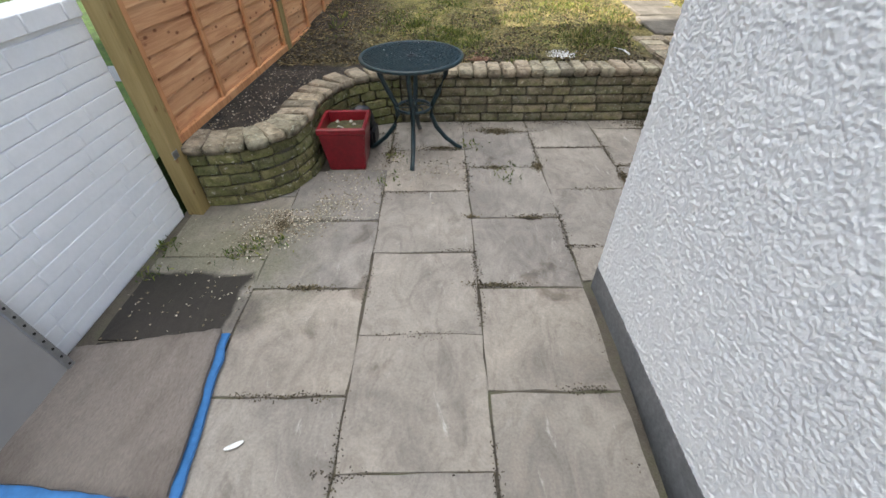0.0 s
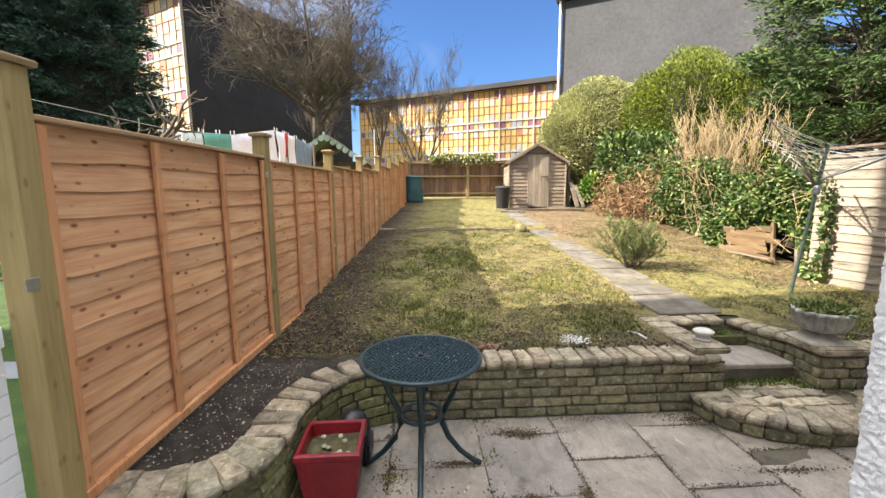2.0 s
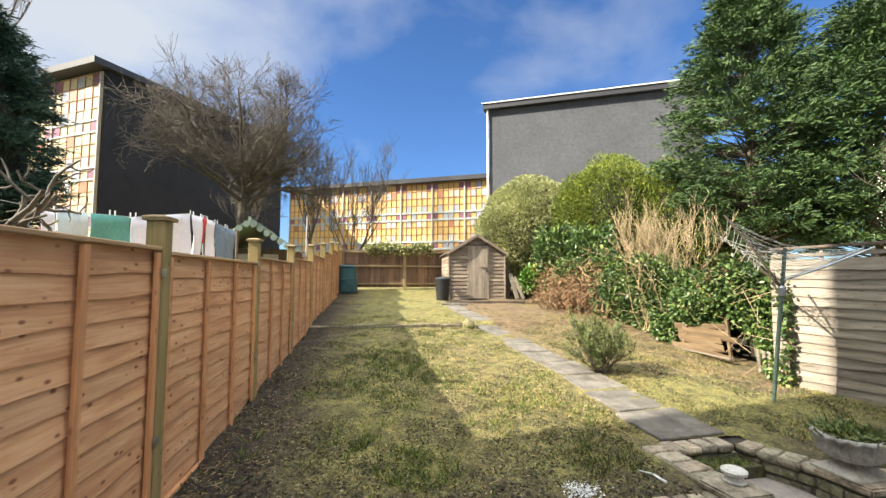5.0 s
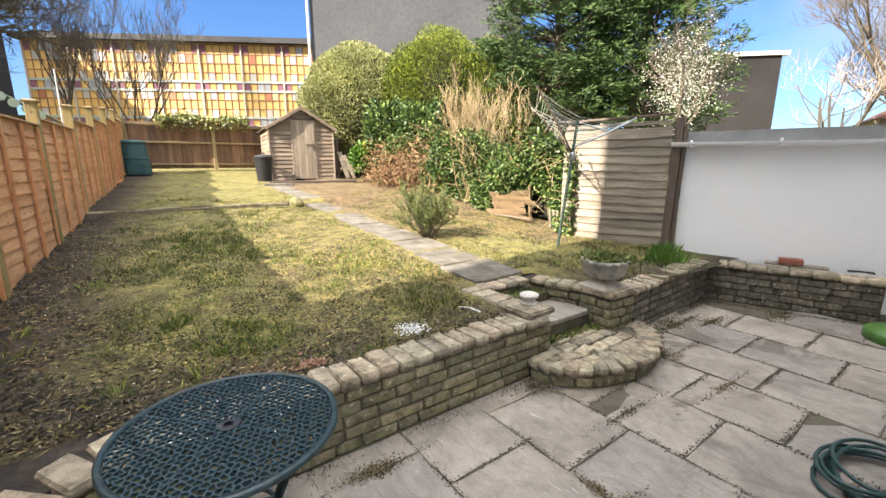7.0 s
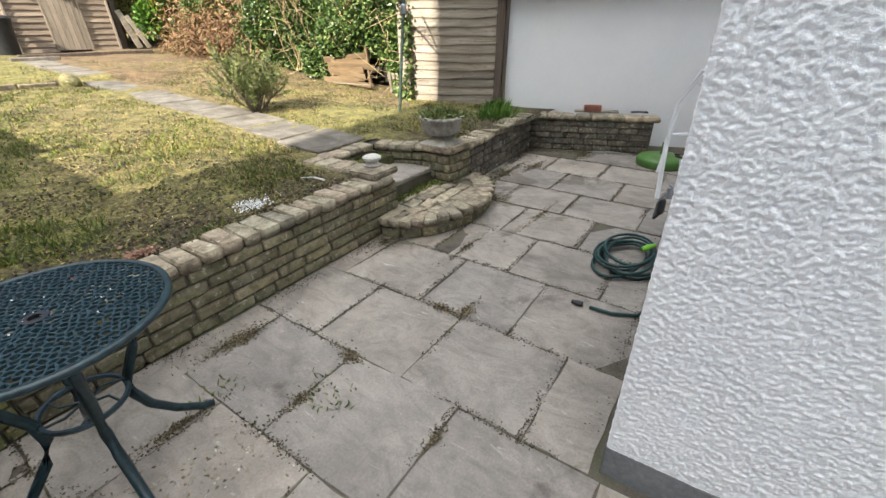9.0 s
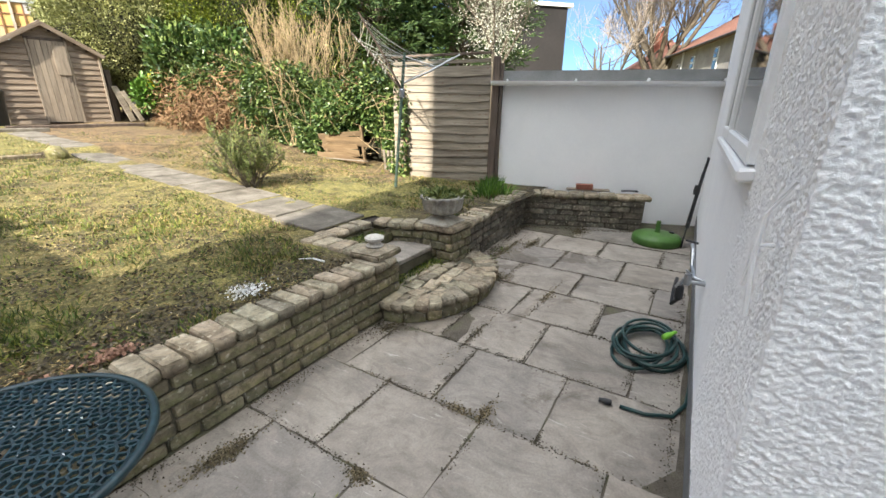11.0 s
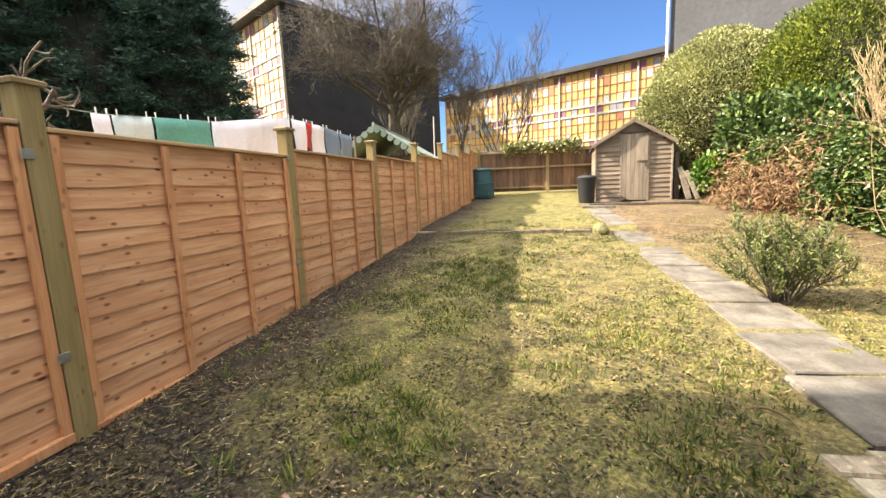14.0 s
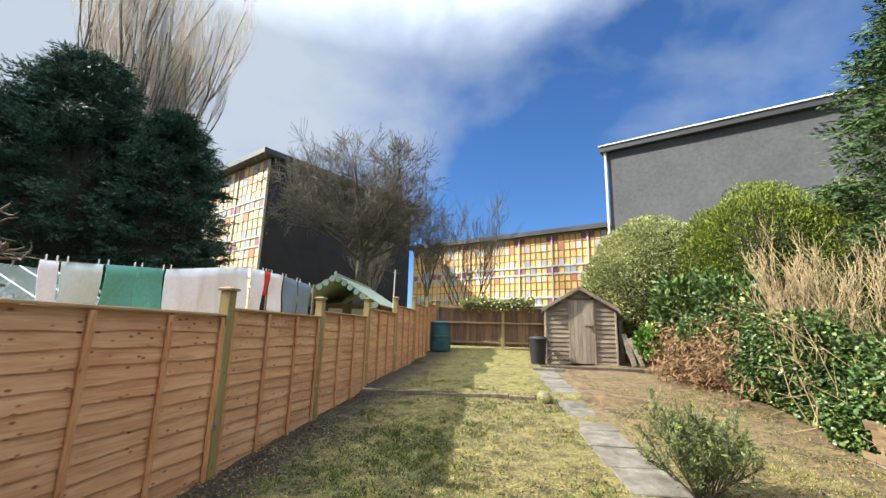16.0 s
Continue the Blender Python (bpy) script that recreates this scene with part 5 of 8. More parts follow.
def bare_tree(name, x, y, z0, height, label, seed, mat, levels=5, kids=(4, 6), trunk=0.28, spread=0.7, up=0.3, limbs=7, fork=0.3, lean=(0, 0), shrink=0.62, first=0.5, thin=0.46, narrow=1.0, twig=0.012, limb=0.5, rise=(0.7, 1.7)):
    rng = random.Random(seed)
    t = thing(name, label, "bare tree", pose(x, y, z0))
    f = height * fork
    part("trunk", tube_bm([(0, 0, -0.3), (lean[0] * 0.3, lean[1] * 0.3, f * 0.5), (lean[0], lean[1], f), (lean[0] * 1.1, lean[1] * 1.1, f * 1.5)], [trunk * 1.2, trunk, trunk * 0.8, trunk * 0.4], 9), M["bark"], t)
    big, small = [], []
    for i in range(limbs):
        a = 2 * math.pi * i / limbs + rng.uniform(-0.4, 0.4)
        d = Vector((math.cos(a) * narrow, math.sin(a) * narrow, rng.uniform(*rise)))
        z = f * rng.uniform(0.75, 1.35)
        lv = grow((lean[0] * z / f, lean[1] * z / f, z), d, height * first * rng.uniform(0.8, 1.1), trunk * limb, levels, rng, kids, 0.075, spread, up, shrink, 4, thin)
        for k, s in enumerate(lv):
            for q in s:
                (big if k < 2 else small).append((q[0], q[1], max(q[2], twig), max(q[3], twig * 0.7)))
    V, F = tubes(big, 6)
    piece("limb", fast_mesh("limb", V, F, M["bark"]), t)
    V, F = tubes(small, 3)
    piece("crown", fast_mesh("crown", V, F, mat, False), t)
    return t


def build_trees():
    conifer("conifer_tree", 10.1, 11.1, 0.8, 9.9, 2.05, M["con_mid"], 1, "tall dark green conifer above the hedge", n=95000, full=0.5, size=(0.15, 0.034), base=0.2)
    conifer("conifer_tree", 11.9, 9.3, 0.8, 8.6, 2.0, M["con_mid"], 2, "broad green conifer beside a taller one", n=85000, full=0.5, size=(0.15, 0.034), base=0.2)
    conifer("conifer_tree", -21.5, 20.5, 0.8, 16.0, 5.0, M["con_dark"], 3, "dense blue-green conifer beyond the next garden", n=210000, size=(0.27, 0.058), full=0.45, dense=True)
    conifer("conifer_tree", -16.9, 22.0, 0.8, 13.2, 3.0, M["con_dark"], 4, "smaller dark conifer beside a dense one", n=150000, full=0.5, size=(0.24, 0.052), dense=True)
    conifer("conifer_tree", -26.0, 14.0, 0.8, 17.0, 5.0, M["con_dark"], 44, "dense blue-green conifer beyond the next garden", n=70000, size=(0.38, 0.10), full=0.6, dense=True)
    # clipped golden conifer
    bush_of("golden_conifer", [((0, 0, 2.3), (1.9, 1.6, 2.4)), ((1.6, -0.9, 2.0), (1.9, 1.5, 2.35)), ((-0.7, 0.3, 2.2), (1.3, 1.2, 2.0)), ((2.9, -1.7, 2.0), (1.5, 1.3, 2.15))], M["con_gold"], "clipped golden-green conifer with a rounded top", "conifer tree", (7.8, 14.0, 1.1), 5, n=210000, size=(0.085, 0.026), spread=0.5, lump=0.09, inner=0.80, fill=0.82)
    bush_of("round_bush", [((0, 0, 2.5), (2.1, 1.8, 1.8)), ((-0.5, -0.4, 2.0), (1.8, 1.5, 1.6))], M["varieg"], "large round shrub with pale variegated leaves", "shrub", (5.9, 16.2, 1.2), 6, n=170000, size=(0.062, 0.030), lump=0.07, inner=0.85, fill=0.84)
    bush_of("dark_shrub", [((0, 0, 0.9), (0.7, 0.7, 0.8)), ((0.4, -1.2, 0.8), (0.7, 0.8, 0.8))], M["ivy"], "dark glossy evergreen shrub below a round bush", "shrub", (5.4, 13.2, 1.55), 7, n=7000, size=(0.13, 0.08))
    bare_tree("bare_tree", -6.7, 25.0, 1.5, 12.6, "large leafless tree with a dense crown of twigs", 11, M["twig"], levels=5, kids=(4, 6), trunk=0.36, limbs=17, fork=0.36, up=0.10, first=0.285, spread=0.52, shrink=0.64, twig=0.0105, limb=0.36, thin=0.55, rise=(0.1, 1.8))
    bare_tree("bare_tree", -1.3, 31.0, 1.5, 9.0, "leafless tree with several upright stems", 12, M["twig"], levels=5, kids=(3, 5), trunk=0.13, limbs=8, fork=0.13, up=0.45, first=0.46, spread=0.45, narrow=1.1, twig=0.008, limb=0.42, thin=0.5)
    bare_tree("bare_tree", -4.3, 32.5, 1.5, 8.6, "slim leafless tree before the apartment block", 13, M["twig"], levels=4, kids=(4, 6), trunk=0.09, limbs=7, fork=0.3, up=0.5, first=0.42, spread=0.42, narrow=0.5, twig=0.008)
    bare_tree("bare_tree", -9.6, 36.5, 1.5, 8.0, "slim leafless tree between two blocks", 19, M["twig"], levels=4, kids=(3, 5), trunk=0.09, limbs=7, fork=0.3, up=0.5, first=0.42, spread=0.42, narrow=0.5, twig=0.008)
    bare_tree("bare_tree", -25.5, 28.0, 1.0, 27.0, "tall pale leafless tree with upswept branches", 14, M["pale_twig"], levels=4, kids=(7, 9), trunk=0.3, limbs=18, fork=0.22, up=0.8, first=0.52, spread=0.38, narrow=0.52, shrink=0.5, twig=0.0085)
    bare_tree("bare_tree", 29.6, 6.3, 0.5, 9.8, "distant leafless tree beyond the rooftops", 15, M["twig"], levels=5, kids=(4, 5), trunk=0.3, limbs=11, fork=0.25, up=0.25, spread=0.5, twig=0.010)
    bare_tree("bare_tree", 27.0, 8.6, 0.5, 6.0, "thin distant leafless tree beyond the rooftops", 16, M["pale_twig"], levels=4, kids=(3, 5), trunk=0.15, limbs=6, fork=0.2, up=0.5, twig=0.009)
    # white blossom
    t = bare_tree("blossom_tree", 9.8, 7.0, 0.6, 4.3, "small tree in white spring blossom", 17, M["twig"], levels=4, kids=(3, 5), trunk=0.07, limbs=7, fork=0.4, up=0.6, first=0.28, twig=0.004)
    rng = np.random.default_rng(17)
    p, u = shell_points(4200, (0, 0, 2.8), (0.7, 0.75, 1.15), rng, 0.45, 0.1, 3)
    leaves_ob("blossom", [leaf_cloud(p, u, 0.034, 0.028, 1.2, 0, rng)], M["blossom"], t)


def build_hedge():
    """The overgrown right-hand boundary: ivy, dead stems and russet leaves over a lost fence."""
    rng = np.random.default_rng(23)
    rr = random.Random(23)
    h = thing("ivy_hedge", "overgrown boundary hedge of glossy ivy", "hedge", pose(0, 0, 0))
    line = [(4.62, 5.62), (4.95, 6.3), (5.05, 7.2), (5.05, 8.4), (5.15, 9.6), (5.25, 10.8), (5.2, 12.0), (5.05, 13.2)]
    tops = [1.95, 1.92, 1.9, 2.0, 2.15, 2.3, 2.3, 2.2]
    clouds, segs = [], []
    ys = [p[1] for p in line]
    n = 62000
    yy = rng.uniform(5.55, 13.3, n)
    xx = np.interp(yy, ys, [p[0] for p in line])
    tt = np.interp(yy, ys, tops) + 0.12 * np.sin(yy * 3.1) + 0.1 * np.sin(yy * 7.7)
    gz = np.interp(yy, LAND_Y, LAND_Z)
    lowest = np.where((yy > 6.55) & (yy < 7.75), 0.42, 0.03)
    f = rng.uniform(0, 1, n)
    zz = gz + lowest + f * (tt - gz - lowest)
    bulge = 0.16 * np.sin(yy * 2.3 + zz * 3.0) + 0.10 * np.sin(yy * 6.1 - zz * 5.2)
    depth = np.where(f > 0.93, rng.uniform(-0.35, 0.5, n), -0.28 * np.sin(np.clip(f, 0, 1) * math.pi) * 0.6 + rng.uniform(-0.05, 0.22, n))
    P = np.stack([xx + depth - bulge, yy, zz], 1)
    D = np.stack([np.full(n, -0.9), np.zeros(n), np.where(f > 0.93, 0.8, 0.1)], 1)
    patch = np.sin(yy * 1.9 + 1.0) * np.sin(zz * 2.2 + yy) + 0.25 * rng.normal(0, 1, n)
    far = np.clip((yy - 9.3) / 2.0, 0, 1)
    keep = patch + 1.1 - 0.9 * far > rng.normal(0, 0.3, n)
    clouds.append(leaf_cloud(P[keep], D[keep], 0.06, 0.052, 0.55, 0.25, rng))
    leaves_ob("foliage", clouds, M["ivy"], h)
    drk = P[~keep]
    leaves_ob("dead_foliage", [leaf_cloud(drk, D[~keep], 0.06, 0.03, 0.9, 0.4, rng)], M["russet"], h, "russet dead leaves")
    # added slab behind the ivy, its dark colour standing for shade
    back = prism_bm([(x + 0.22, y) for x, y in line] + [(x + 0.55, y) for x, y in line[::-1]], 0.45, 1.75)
    part("inner_shade", back, M["inner_shade"], h, "dark solid core painted as the shade inside the hedge")
    for i in range(210):
        y = rr.uniform(5.6, 13.2)
        x = float(np.interp(y, ys, [p[0] for p in line])) - rr.uniform(-0.1, 0.28)
        g = land(0, y)
        top = float(np.interp(y, ys, tops))
        z = rr.uniform(g + 0.1, top)
        d = Vector((rr.gauss(-0.3, 0.5), rr.gauss(0, 0.7), rr.gauss(0.2, 0.6)))
        segs.append(((x, y, z), (x + d.x * 0.4, y + d.y * 0.5, max(z + d.z * 0.45, g + 0.02)), 0.0042, 0.002))
    V, F = tubes(segs, 4)
    piece("stem", fast_mesh("stem", V, F, M["buff"]), h)
    # heap of russet prunings by the shed
    p, u = shell_points(6500, (4.95, 11.7, 1.2), (0.75, 2.0, 0.85), rng, 0.45, 0.3, 9)
    p = p[p[:, 2] > 0.85]
    leaves_ob("dead_bracken", [leaf_cloud(p, p * 0 + np.array([-0.5, -0.4, 0.2]), 0.16, 0.022, 0.9, 0.5, rng)], M["russet"], None, "heap of russet dead bracken beside the shed", "dead plants")
    # dry buff stems
    s = thing("buff_shrub", "leafless shrub of upright dry buff stems", "shrub", pose(5.35, 8.7, 0.75))
    lists = []
    for i in range(30):
        a = rr.uniform(0, 6.28)
        d = Vector((math.cos(a) * 0.32, math.sin(a) * 0.32, 1.0))
        lv = grow((rr.uniform(-0.35, 0.35), rr.uniform(-0.45, 0.45), 0.0), d, rr.uniform(1.1, 1.75), 0.0085, 4, rr, (3, 4), 0.10, 0.38, 0.45, 0.5, 4, 0.6)
        for l in lv:
            lists += l
    V, F = tubes(lists, 4)
    piece("stem", fast_mesh("stem", V, F, M["buff"]), s)
    # yellow flowers and green leaves near the shed
    p, u = shell_points(1500, (0, 0, 0.35), (0.4, 0.35, 0.4), rng, 0.2, 0.3, 4)
    e = thing("evergreen_shrub", "small green shrub with yellow spring leaves", "shrub", pose(4.75, 13.55, 1.35))
    leaves_ob("foliage", [leaf_cloud(p, u, 0.11, 0.07, 0.6, 0, rng)], M["green_leaf"], e)
    p, u = shell_points(260, (0.05, -0.1, 0.6), (0.16, 0.14, 0.2), rng, 0.2, 0.3, 4)
    leaves_ob("flower", [leaf_cloud(p, u, 0.08, 0.06, 0.6, 0, rng)], M["yellow_leaf"], e)




def build_small_plants():
    rng = np.random.default_rng(31)
    rr = random.Random(31)
    # rosemary-like bush on the lawn
    t = thing("lawn_shrub", "straggly grey-green shrub growing in the lawn", "shrub", pose(2.66, 6.46, 0.53))
    lists, P, D = [], [], []
    for i in range(34):
        a = rr.uniform(0, 6.28)
        lean = rr.uniform(0.35, 1.0)
        d = Vector((math.cos(a) * lean, math.sin(a) * lean, 0.9))
        lv = grow((rr.uniform(-0.08, 0.08), rr.uniform(-0.08, 0.08), 0), d, rr.uniform(0.30, 0.54), 0.008, 3, rr, (3, 4), 0.12, 0.4, 0.4, 0.55, 4, 0.6)
        for k, l in enumerate(lv):
            lists += l
            if k:
                for q in l:
                    for _ in range(5):
                        f = rr.random()
                        P.append(Vector(q[0]).lerp(Vector(q[1]), f)[:])
                        D.append((Vector(q[1]) - Vector(q[0])).normalized()[:])
    V, F = tubes(lists, 4)
    piece("stem", fast_mesh("stem", V, F, M["bark"]), t)
    leaves_ob("foliage", [leaf_cloud(np.array(P), np.array(D), 0.042, 0.010, 0.7, 0, rng)], M["rosemary"], t)
    # strap leaves beside the planter wall
    t = thing("daffodil_clump", "clump of green daffodil leaves in the planter", "plant", pose(4.42, 4.12, 0.43))
    n = 260
    p = np.stack([rng.normal(0, 0.16, n), rng.normal(0, 0.09, n), np.zeros(n)], 1)
    leaves_ob("leaf", [leaf_cloud(p, np.tile([0, 0, 1.6], (n, 1)) + p * 2.5, 0.14, 0.017, 0.35, 0, rng)], M["green_leaf"], t)["kind"] = "stuff"
    t = thing("daffodil_clump", "young green daffodil shoots by the garage fence", "plant", pose(4.75, 4.3, 0.43))
    leaves_ob("leaf", [leaf_cloud(p * 0.5, np.tile([0, 0, 1.6], (n, 1)) + p * 2.5, 0.16, 0.018, 0.35, 0, rng)], M["green_leaf"], t)["kind"] = "stuff"


TUFTS = [(-0.23, 4.01), (0.29, 4.31), (-0.33, 4.79), (-0.55, 6.9), (-1.16, 4.73), (1.52, 4.3), (-0.6, 4.0)]


def build_grass():
    """Thin grass, straw and clippings over the lawn."""
    rng = np.random.default_rng(41)

    def field(n, y_far, x0=-1.45, x1=4.9, y_near=3.8):
        y = y_near + (y_far - y_near) * rng.uniform(0, 1, n) ** 1.7
        x = rng.uniform(x0, x1, n)
        edge = rng.uniform(0, 1, n) ** 3 * 0.14
        path = (x > 1.93 + edge) & (x < 2.66 - edge)
        steps = (x > 1.75) & (x < 3.1) & (y < 4.75)
        k = ~path & ~steps
        x, y = x[k], y[k]
        return x, y, np.interp(y, LAND_Y, LAND_Z)

    x, y, z = field(62000, 12.5)
    cx, cy, cz = field(6400, 11.0)
    per = 22
    tx = np.repeat(cx, per) + rng.normal(0, 0.022, len(cx) * per)
    ty = np.repeat(cy, per) + rng.normal(0, 0.022, len(cx) * per)
    x, y = np.concatenate([x, tx]), np.concatenate([y, ty])
    z = np.interp(y, LAND_Y, LAND_Z)
    tuft = np.sin(x * 5.3 + 1) * np.sin(y * 4.7) + 0.6 * np.sin(x * 13 + y * 3) * np.sin(y * 11 - x * 4)
    bare = np.clip(1.0 - (x + 1.45) / 0.8, 0, 1) + np.clip(0.9 - (y - 3.75) / 0.8, 0, 1)
    broad = np.sin(x * 1.9 + 0.4 * y + 2) * np.sin(y * 1.6 - 0.5 * x) + 0.7 * np.sin(x * 3.7 - y) * np.sin(y * 2.9 + 1)
    bare = bare + np.clip(1.0 - (x + 1.45) / 1.3, 0, 0.6)
    k = 0.8 * tuft + 0.7 * broad - 1.7 * bare + rng.normal(0, 0.45, len(x)) > 0.0
    x, y, z = x[k], y[k], z[k]
    p = np.stack([x, y, z - 0.012], 1)
    up = np.tile([0, 0, 1.0], (len(p), 1))
    # greener left of x 0.5, where shaded; sunlit yellow mixed in beyond
    g = rng.uniform(0, 1, len(p)) < np.where((x > 2.6) & (y > 6.0), 0.18, np.where((x > 2.6) | (y > 9.9), 0.35, np.where(x > 0.5, 0.52, 0.86)))
    leaves_ob("lawn_grass", [leaf_cloud(p[g], up[g], 0.052, 0.0075, 0.8, 0, rng, False)], M["grass"], None, "short thin grass blades over the lawn", "grass", "stuff")
    leaves_ob("dry_grass", [leaf_cloud(p[~g], up[~g] * 0.35, 0.045, 0.005, 0.8, 0, rng, False)], M["dry_grass"], None, "dry straw and moss among the grass", "grass", "stuff")
    # longer bright tufts
    P, D = [], []
    for i in range(22):
        sx_, sy_ = TUFTS[i] if i < len(TUFTS) else (rng.uniform(-1.3, 1.7), rng.uniform(4.4, 8.5))
        k = 26
        off = rng.normal(0, 0.035, (k, 2))
        P.append(np.stack([sx_ + off[:, 0], sy_ + off[:, 1], np.full(k, land(sx_, sy_))], 1))
        D.append(np.stack([off[:, 0] * 12, off[:, 1] * 12, np.full(k, 1.0)], 1))
    leaves_ob("grass_tufts", [leaf_cloud(np.concatenate(P), np.concatenate(D), 0.09, 0.008, 0.35, 0, rng, False)], M["grass"], None, "longer bright green tufts in the lawn", "grass", "stuff")
    # litter that lies flat: earth, straw and moss
    for name, n, mat, label, size in (("soil_litter", 42000, M["crumb"], "dark earth crumbs over the lawn", 0.026), ("straw_litter", 34000, M["dry_grass"], "flat straw litter over the lawn", 0.03), ("moss_litter", 36000, M["moss"], "small green moss leaves over the lawn", 0.020)):
        lx, ly, lz = field(n, 9.9)
        wob = np.sin(lx * 6.1 + (n % 7)) * np.sin(ly * 5.3 + (n % 5)) + 0.6 * np.sin(lx * 15 + ly * 4) * np.sin(ly * 13)
        near = np.clip(1.0 - (lx + 1.45) / 1.1, 0, 1) + np.clip(1.0 - (ly - 3.75) / 0.9, 0, 1)
        # past x 0.4 more straw, painting the sunlit lawn yellower
        lim = {"soil_litter": 0.2 - 1.3 * near, "straw_litter": 0.1 + 0.3 * near - 0.4 * (lx > 0.4), "moss_litter": 0.1 + 0.9 * near}[name]
        kk = wob + rng.normal(0, 0.4, len(lx)) > lim
        q = np.stack([lx[kk], ly[kk], lz[kk] + 0.003], 1)
        leaves_ob(name, [leaf_cloud(q, rng.normal(0, 1, q.shape) * np.array([1, 1, 0.25]), size, size * (0.22 if "straw" in name else 0.6), 0.05, 0, rng)], mat, None, label, "litter", "stuff")
    q = np.stack([rng.choice([-0.26, 0.02, 0.28, 0.30], 260) + rng.normal(0, 0.05, 260), 3.82 + np.abs(rng.normal(0, 0.05, 260)), np.full(260, 0.436)], 1)
    leaves_ob("clay_crumbs", [leaf_cloud(q, rng.normal(0, 1, q.shape) * np.array([1, 1, 0.2]), 0.028, 0.02, 0.05, 0, rng)], M["clay"], None, "reddish clay crumbs behind the low wall", "debris", "stuff")
    # clippings, sticks and pale chips on the bare soil
    n = 5600
    y = 3.75 + rng.uniform(0, 1, n) ** 1.6 * 5.5
    x = np.where(rng.uniform(0, 1, n) < 0.6, -1.45 + np.abs(rng.normal(0, 0.55, n)), rng.uniform(-1.4, 4.6, n))
    k = ~((x > 1.75) & (x < 3.0) & (y < 4.8))
    x, y = x[k], y[k]
    p = np.stack([x, y, np.interp(y, LAND_Y, LAND_Z) + 0.004], 1)
    d = rng.normal(0, 1, p.shape) * np.array([1, 1, 0.08])
    h = len(p) // 5
    leaves_ob("wood_chips", [leaf_cloud(p[:h], d[:h], 0.016, 0.009, 0.05, 0, rng)], M["chip"], None, "pale wood chips strewn on the soil", "debris", "stuff")
    leaves_ob("dry_sticks", [leaf_cloud(p[h:], d[h:], 0.058, 0.005, 0.05, 0, rng)], M["dry_grass"], None, "dry clippings and sticks on the lawn", "debris", "stuff")
    # chips in the curved planter and on the patio
    n = 420
    x, y = rng.uniform(-1.5, -1.0, n), rng.uniform(2.5, 3.7, n)
    a = np.stack([x, y, np.full(n, 0.414)], 1)
    n = 520
    cx = rng.choice([-0.95, -0.72, -0.30, 0.05], n)
    cy = np.where(cx < -0.9, 2.05, np.where(cx < -0.6, 2.62, 2.75))
    b = np.stack([cx + rng.normal(0, 0.14, n), cy + rng.normal(0, 0.09, n), np.full(n, 0.006)], 1)
    n = 1500
    c = np.stack([-0.92 + np.abs(rng.normal(0, 0.26, n)) * rng.choice([-0.5, 1.0], n), 2.08 + rng.normal(0, 0.13, n), np.full(n, 0.006)], 1)
    c[:, 1] += 0.55 * (c[:, 0] + 0.92)
    n = 420
    b2 = np.stack([rng.uniform(-1.55, -0.92, n), rng.uniform(1.05, 2.1, n), np.full(n, 0.006)], 1)
    b = np.concatenate([b, c[c[:, 1] < 2.75], b2[: n // 3]])
    b = b[~((b[:, 0] < -0.82) & (b[:, 1] > 2.2))]
    leaves_ob("patio_chips", [leaf_cloud(q, rng.normal(0, 1, q.shape) * np.array([1, 1, 0.05]), 0.016, 0.011, 0.05, 0, rng) for q in (a, b)], M["chip"], None, "pale chips and crumbs on the slabs", "debris", "stuff")
    # crumbs of earth and leaf along the slab joints
    P = []
    for i, gx in enumerate(SLAB_X[1:-1]):
        k = 1500
        yy = rng.uniform(0.3, 3.6, k)
        P.append(np.stack([gx - 0.045 * (yy - 2.4) + rng.normal(0, 0.012, k), yy, np.full(k, 0.004)], 1))
        x0, x1 = SLAB_X[i], gx
        xc = (x0 + x1) / 2
        for q in range(7):
            y0 = (0.64 if i % 2 == 0 else 0.95) - 3.6 + 0.06 * (xc - 0.2) + 0.6 * (q + 5)
            k = 280
            xx = rng.uniform(x0, x1, k)
            P.append(np.stack([xx, y0 + 0.045 * (xx - xc) + rng.normal(0, 0.011, k), np.full(k, 0.004)], 1))
    for (ax, ay), (bx_, by_), k in (((-0.3, 3.50), (1.85, 3.60), 1500), ((2.95, 3.58), (4.75, 3.78), 2600), ((4.75, 3.78), (5.3, 2.5), 1500), ((0.95, 1.62), (3.6, 1.80), 1600)):
        t_ = rng.uniform(0, 1, k)
        P.append(np.stack([ax + (bx_ - ax) * t_ + rng.normal(0, 0.03, k), ay + (by_ - ay) * t_ + rng.normal(0, 0.03, k), np.full(k, 0.005)], 1))
    P = np.concatenate(P)
    wear = np.sin(P[:, 0] * 4.1 + 1) * np.sin(P[:, 1] * 5.3) + 0.6 * np.sin(P[:, 0] * 9 + P[:, 1] * 7) + 0.35 * (P[:, 0] - 0.6)
    ok = (wear + rng.normal(0, 0.35, len(P)) > 0.15) & ~((P[:, 0] > 0.8) & (P[:, 1] < HOUSE[1] + 0.05 + REAR * (P[:, 0] - 0.84)))
    ok &= P[:, 1] < 3.56 + 0.06 * P[:, 0]
    ok &= ~((P[:, 0] < -0.9) & (P[:, 1] > 2.2))
    P = P[ok]
    leaves_ob("joint_crumbs", [leaf_cloud(P, rng.normal(0, 1, P.shape) * np.array([1, 1, 0.1]), 0.0105, 0.008, 0.05, 0, rng)], M["crumb"], None, "dark earth and leaf crumbs along the slab joints", "debris", "stuff")
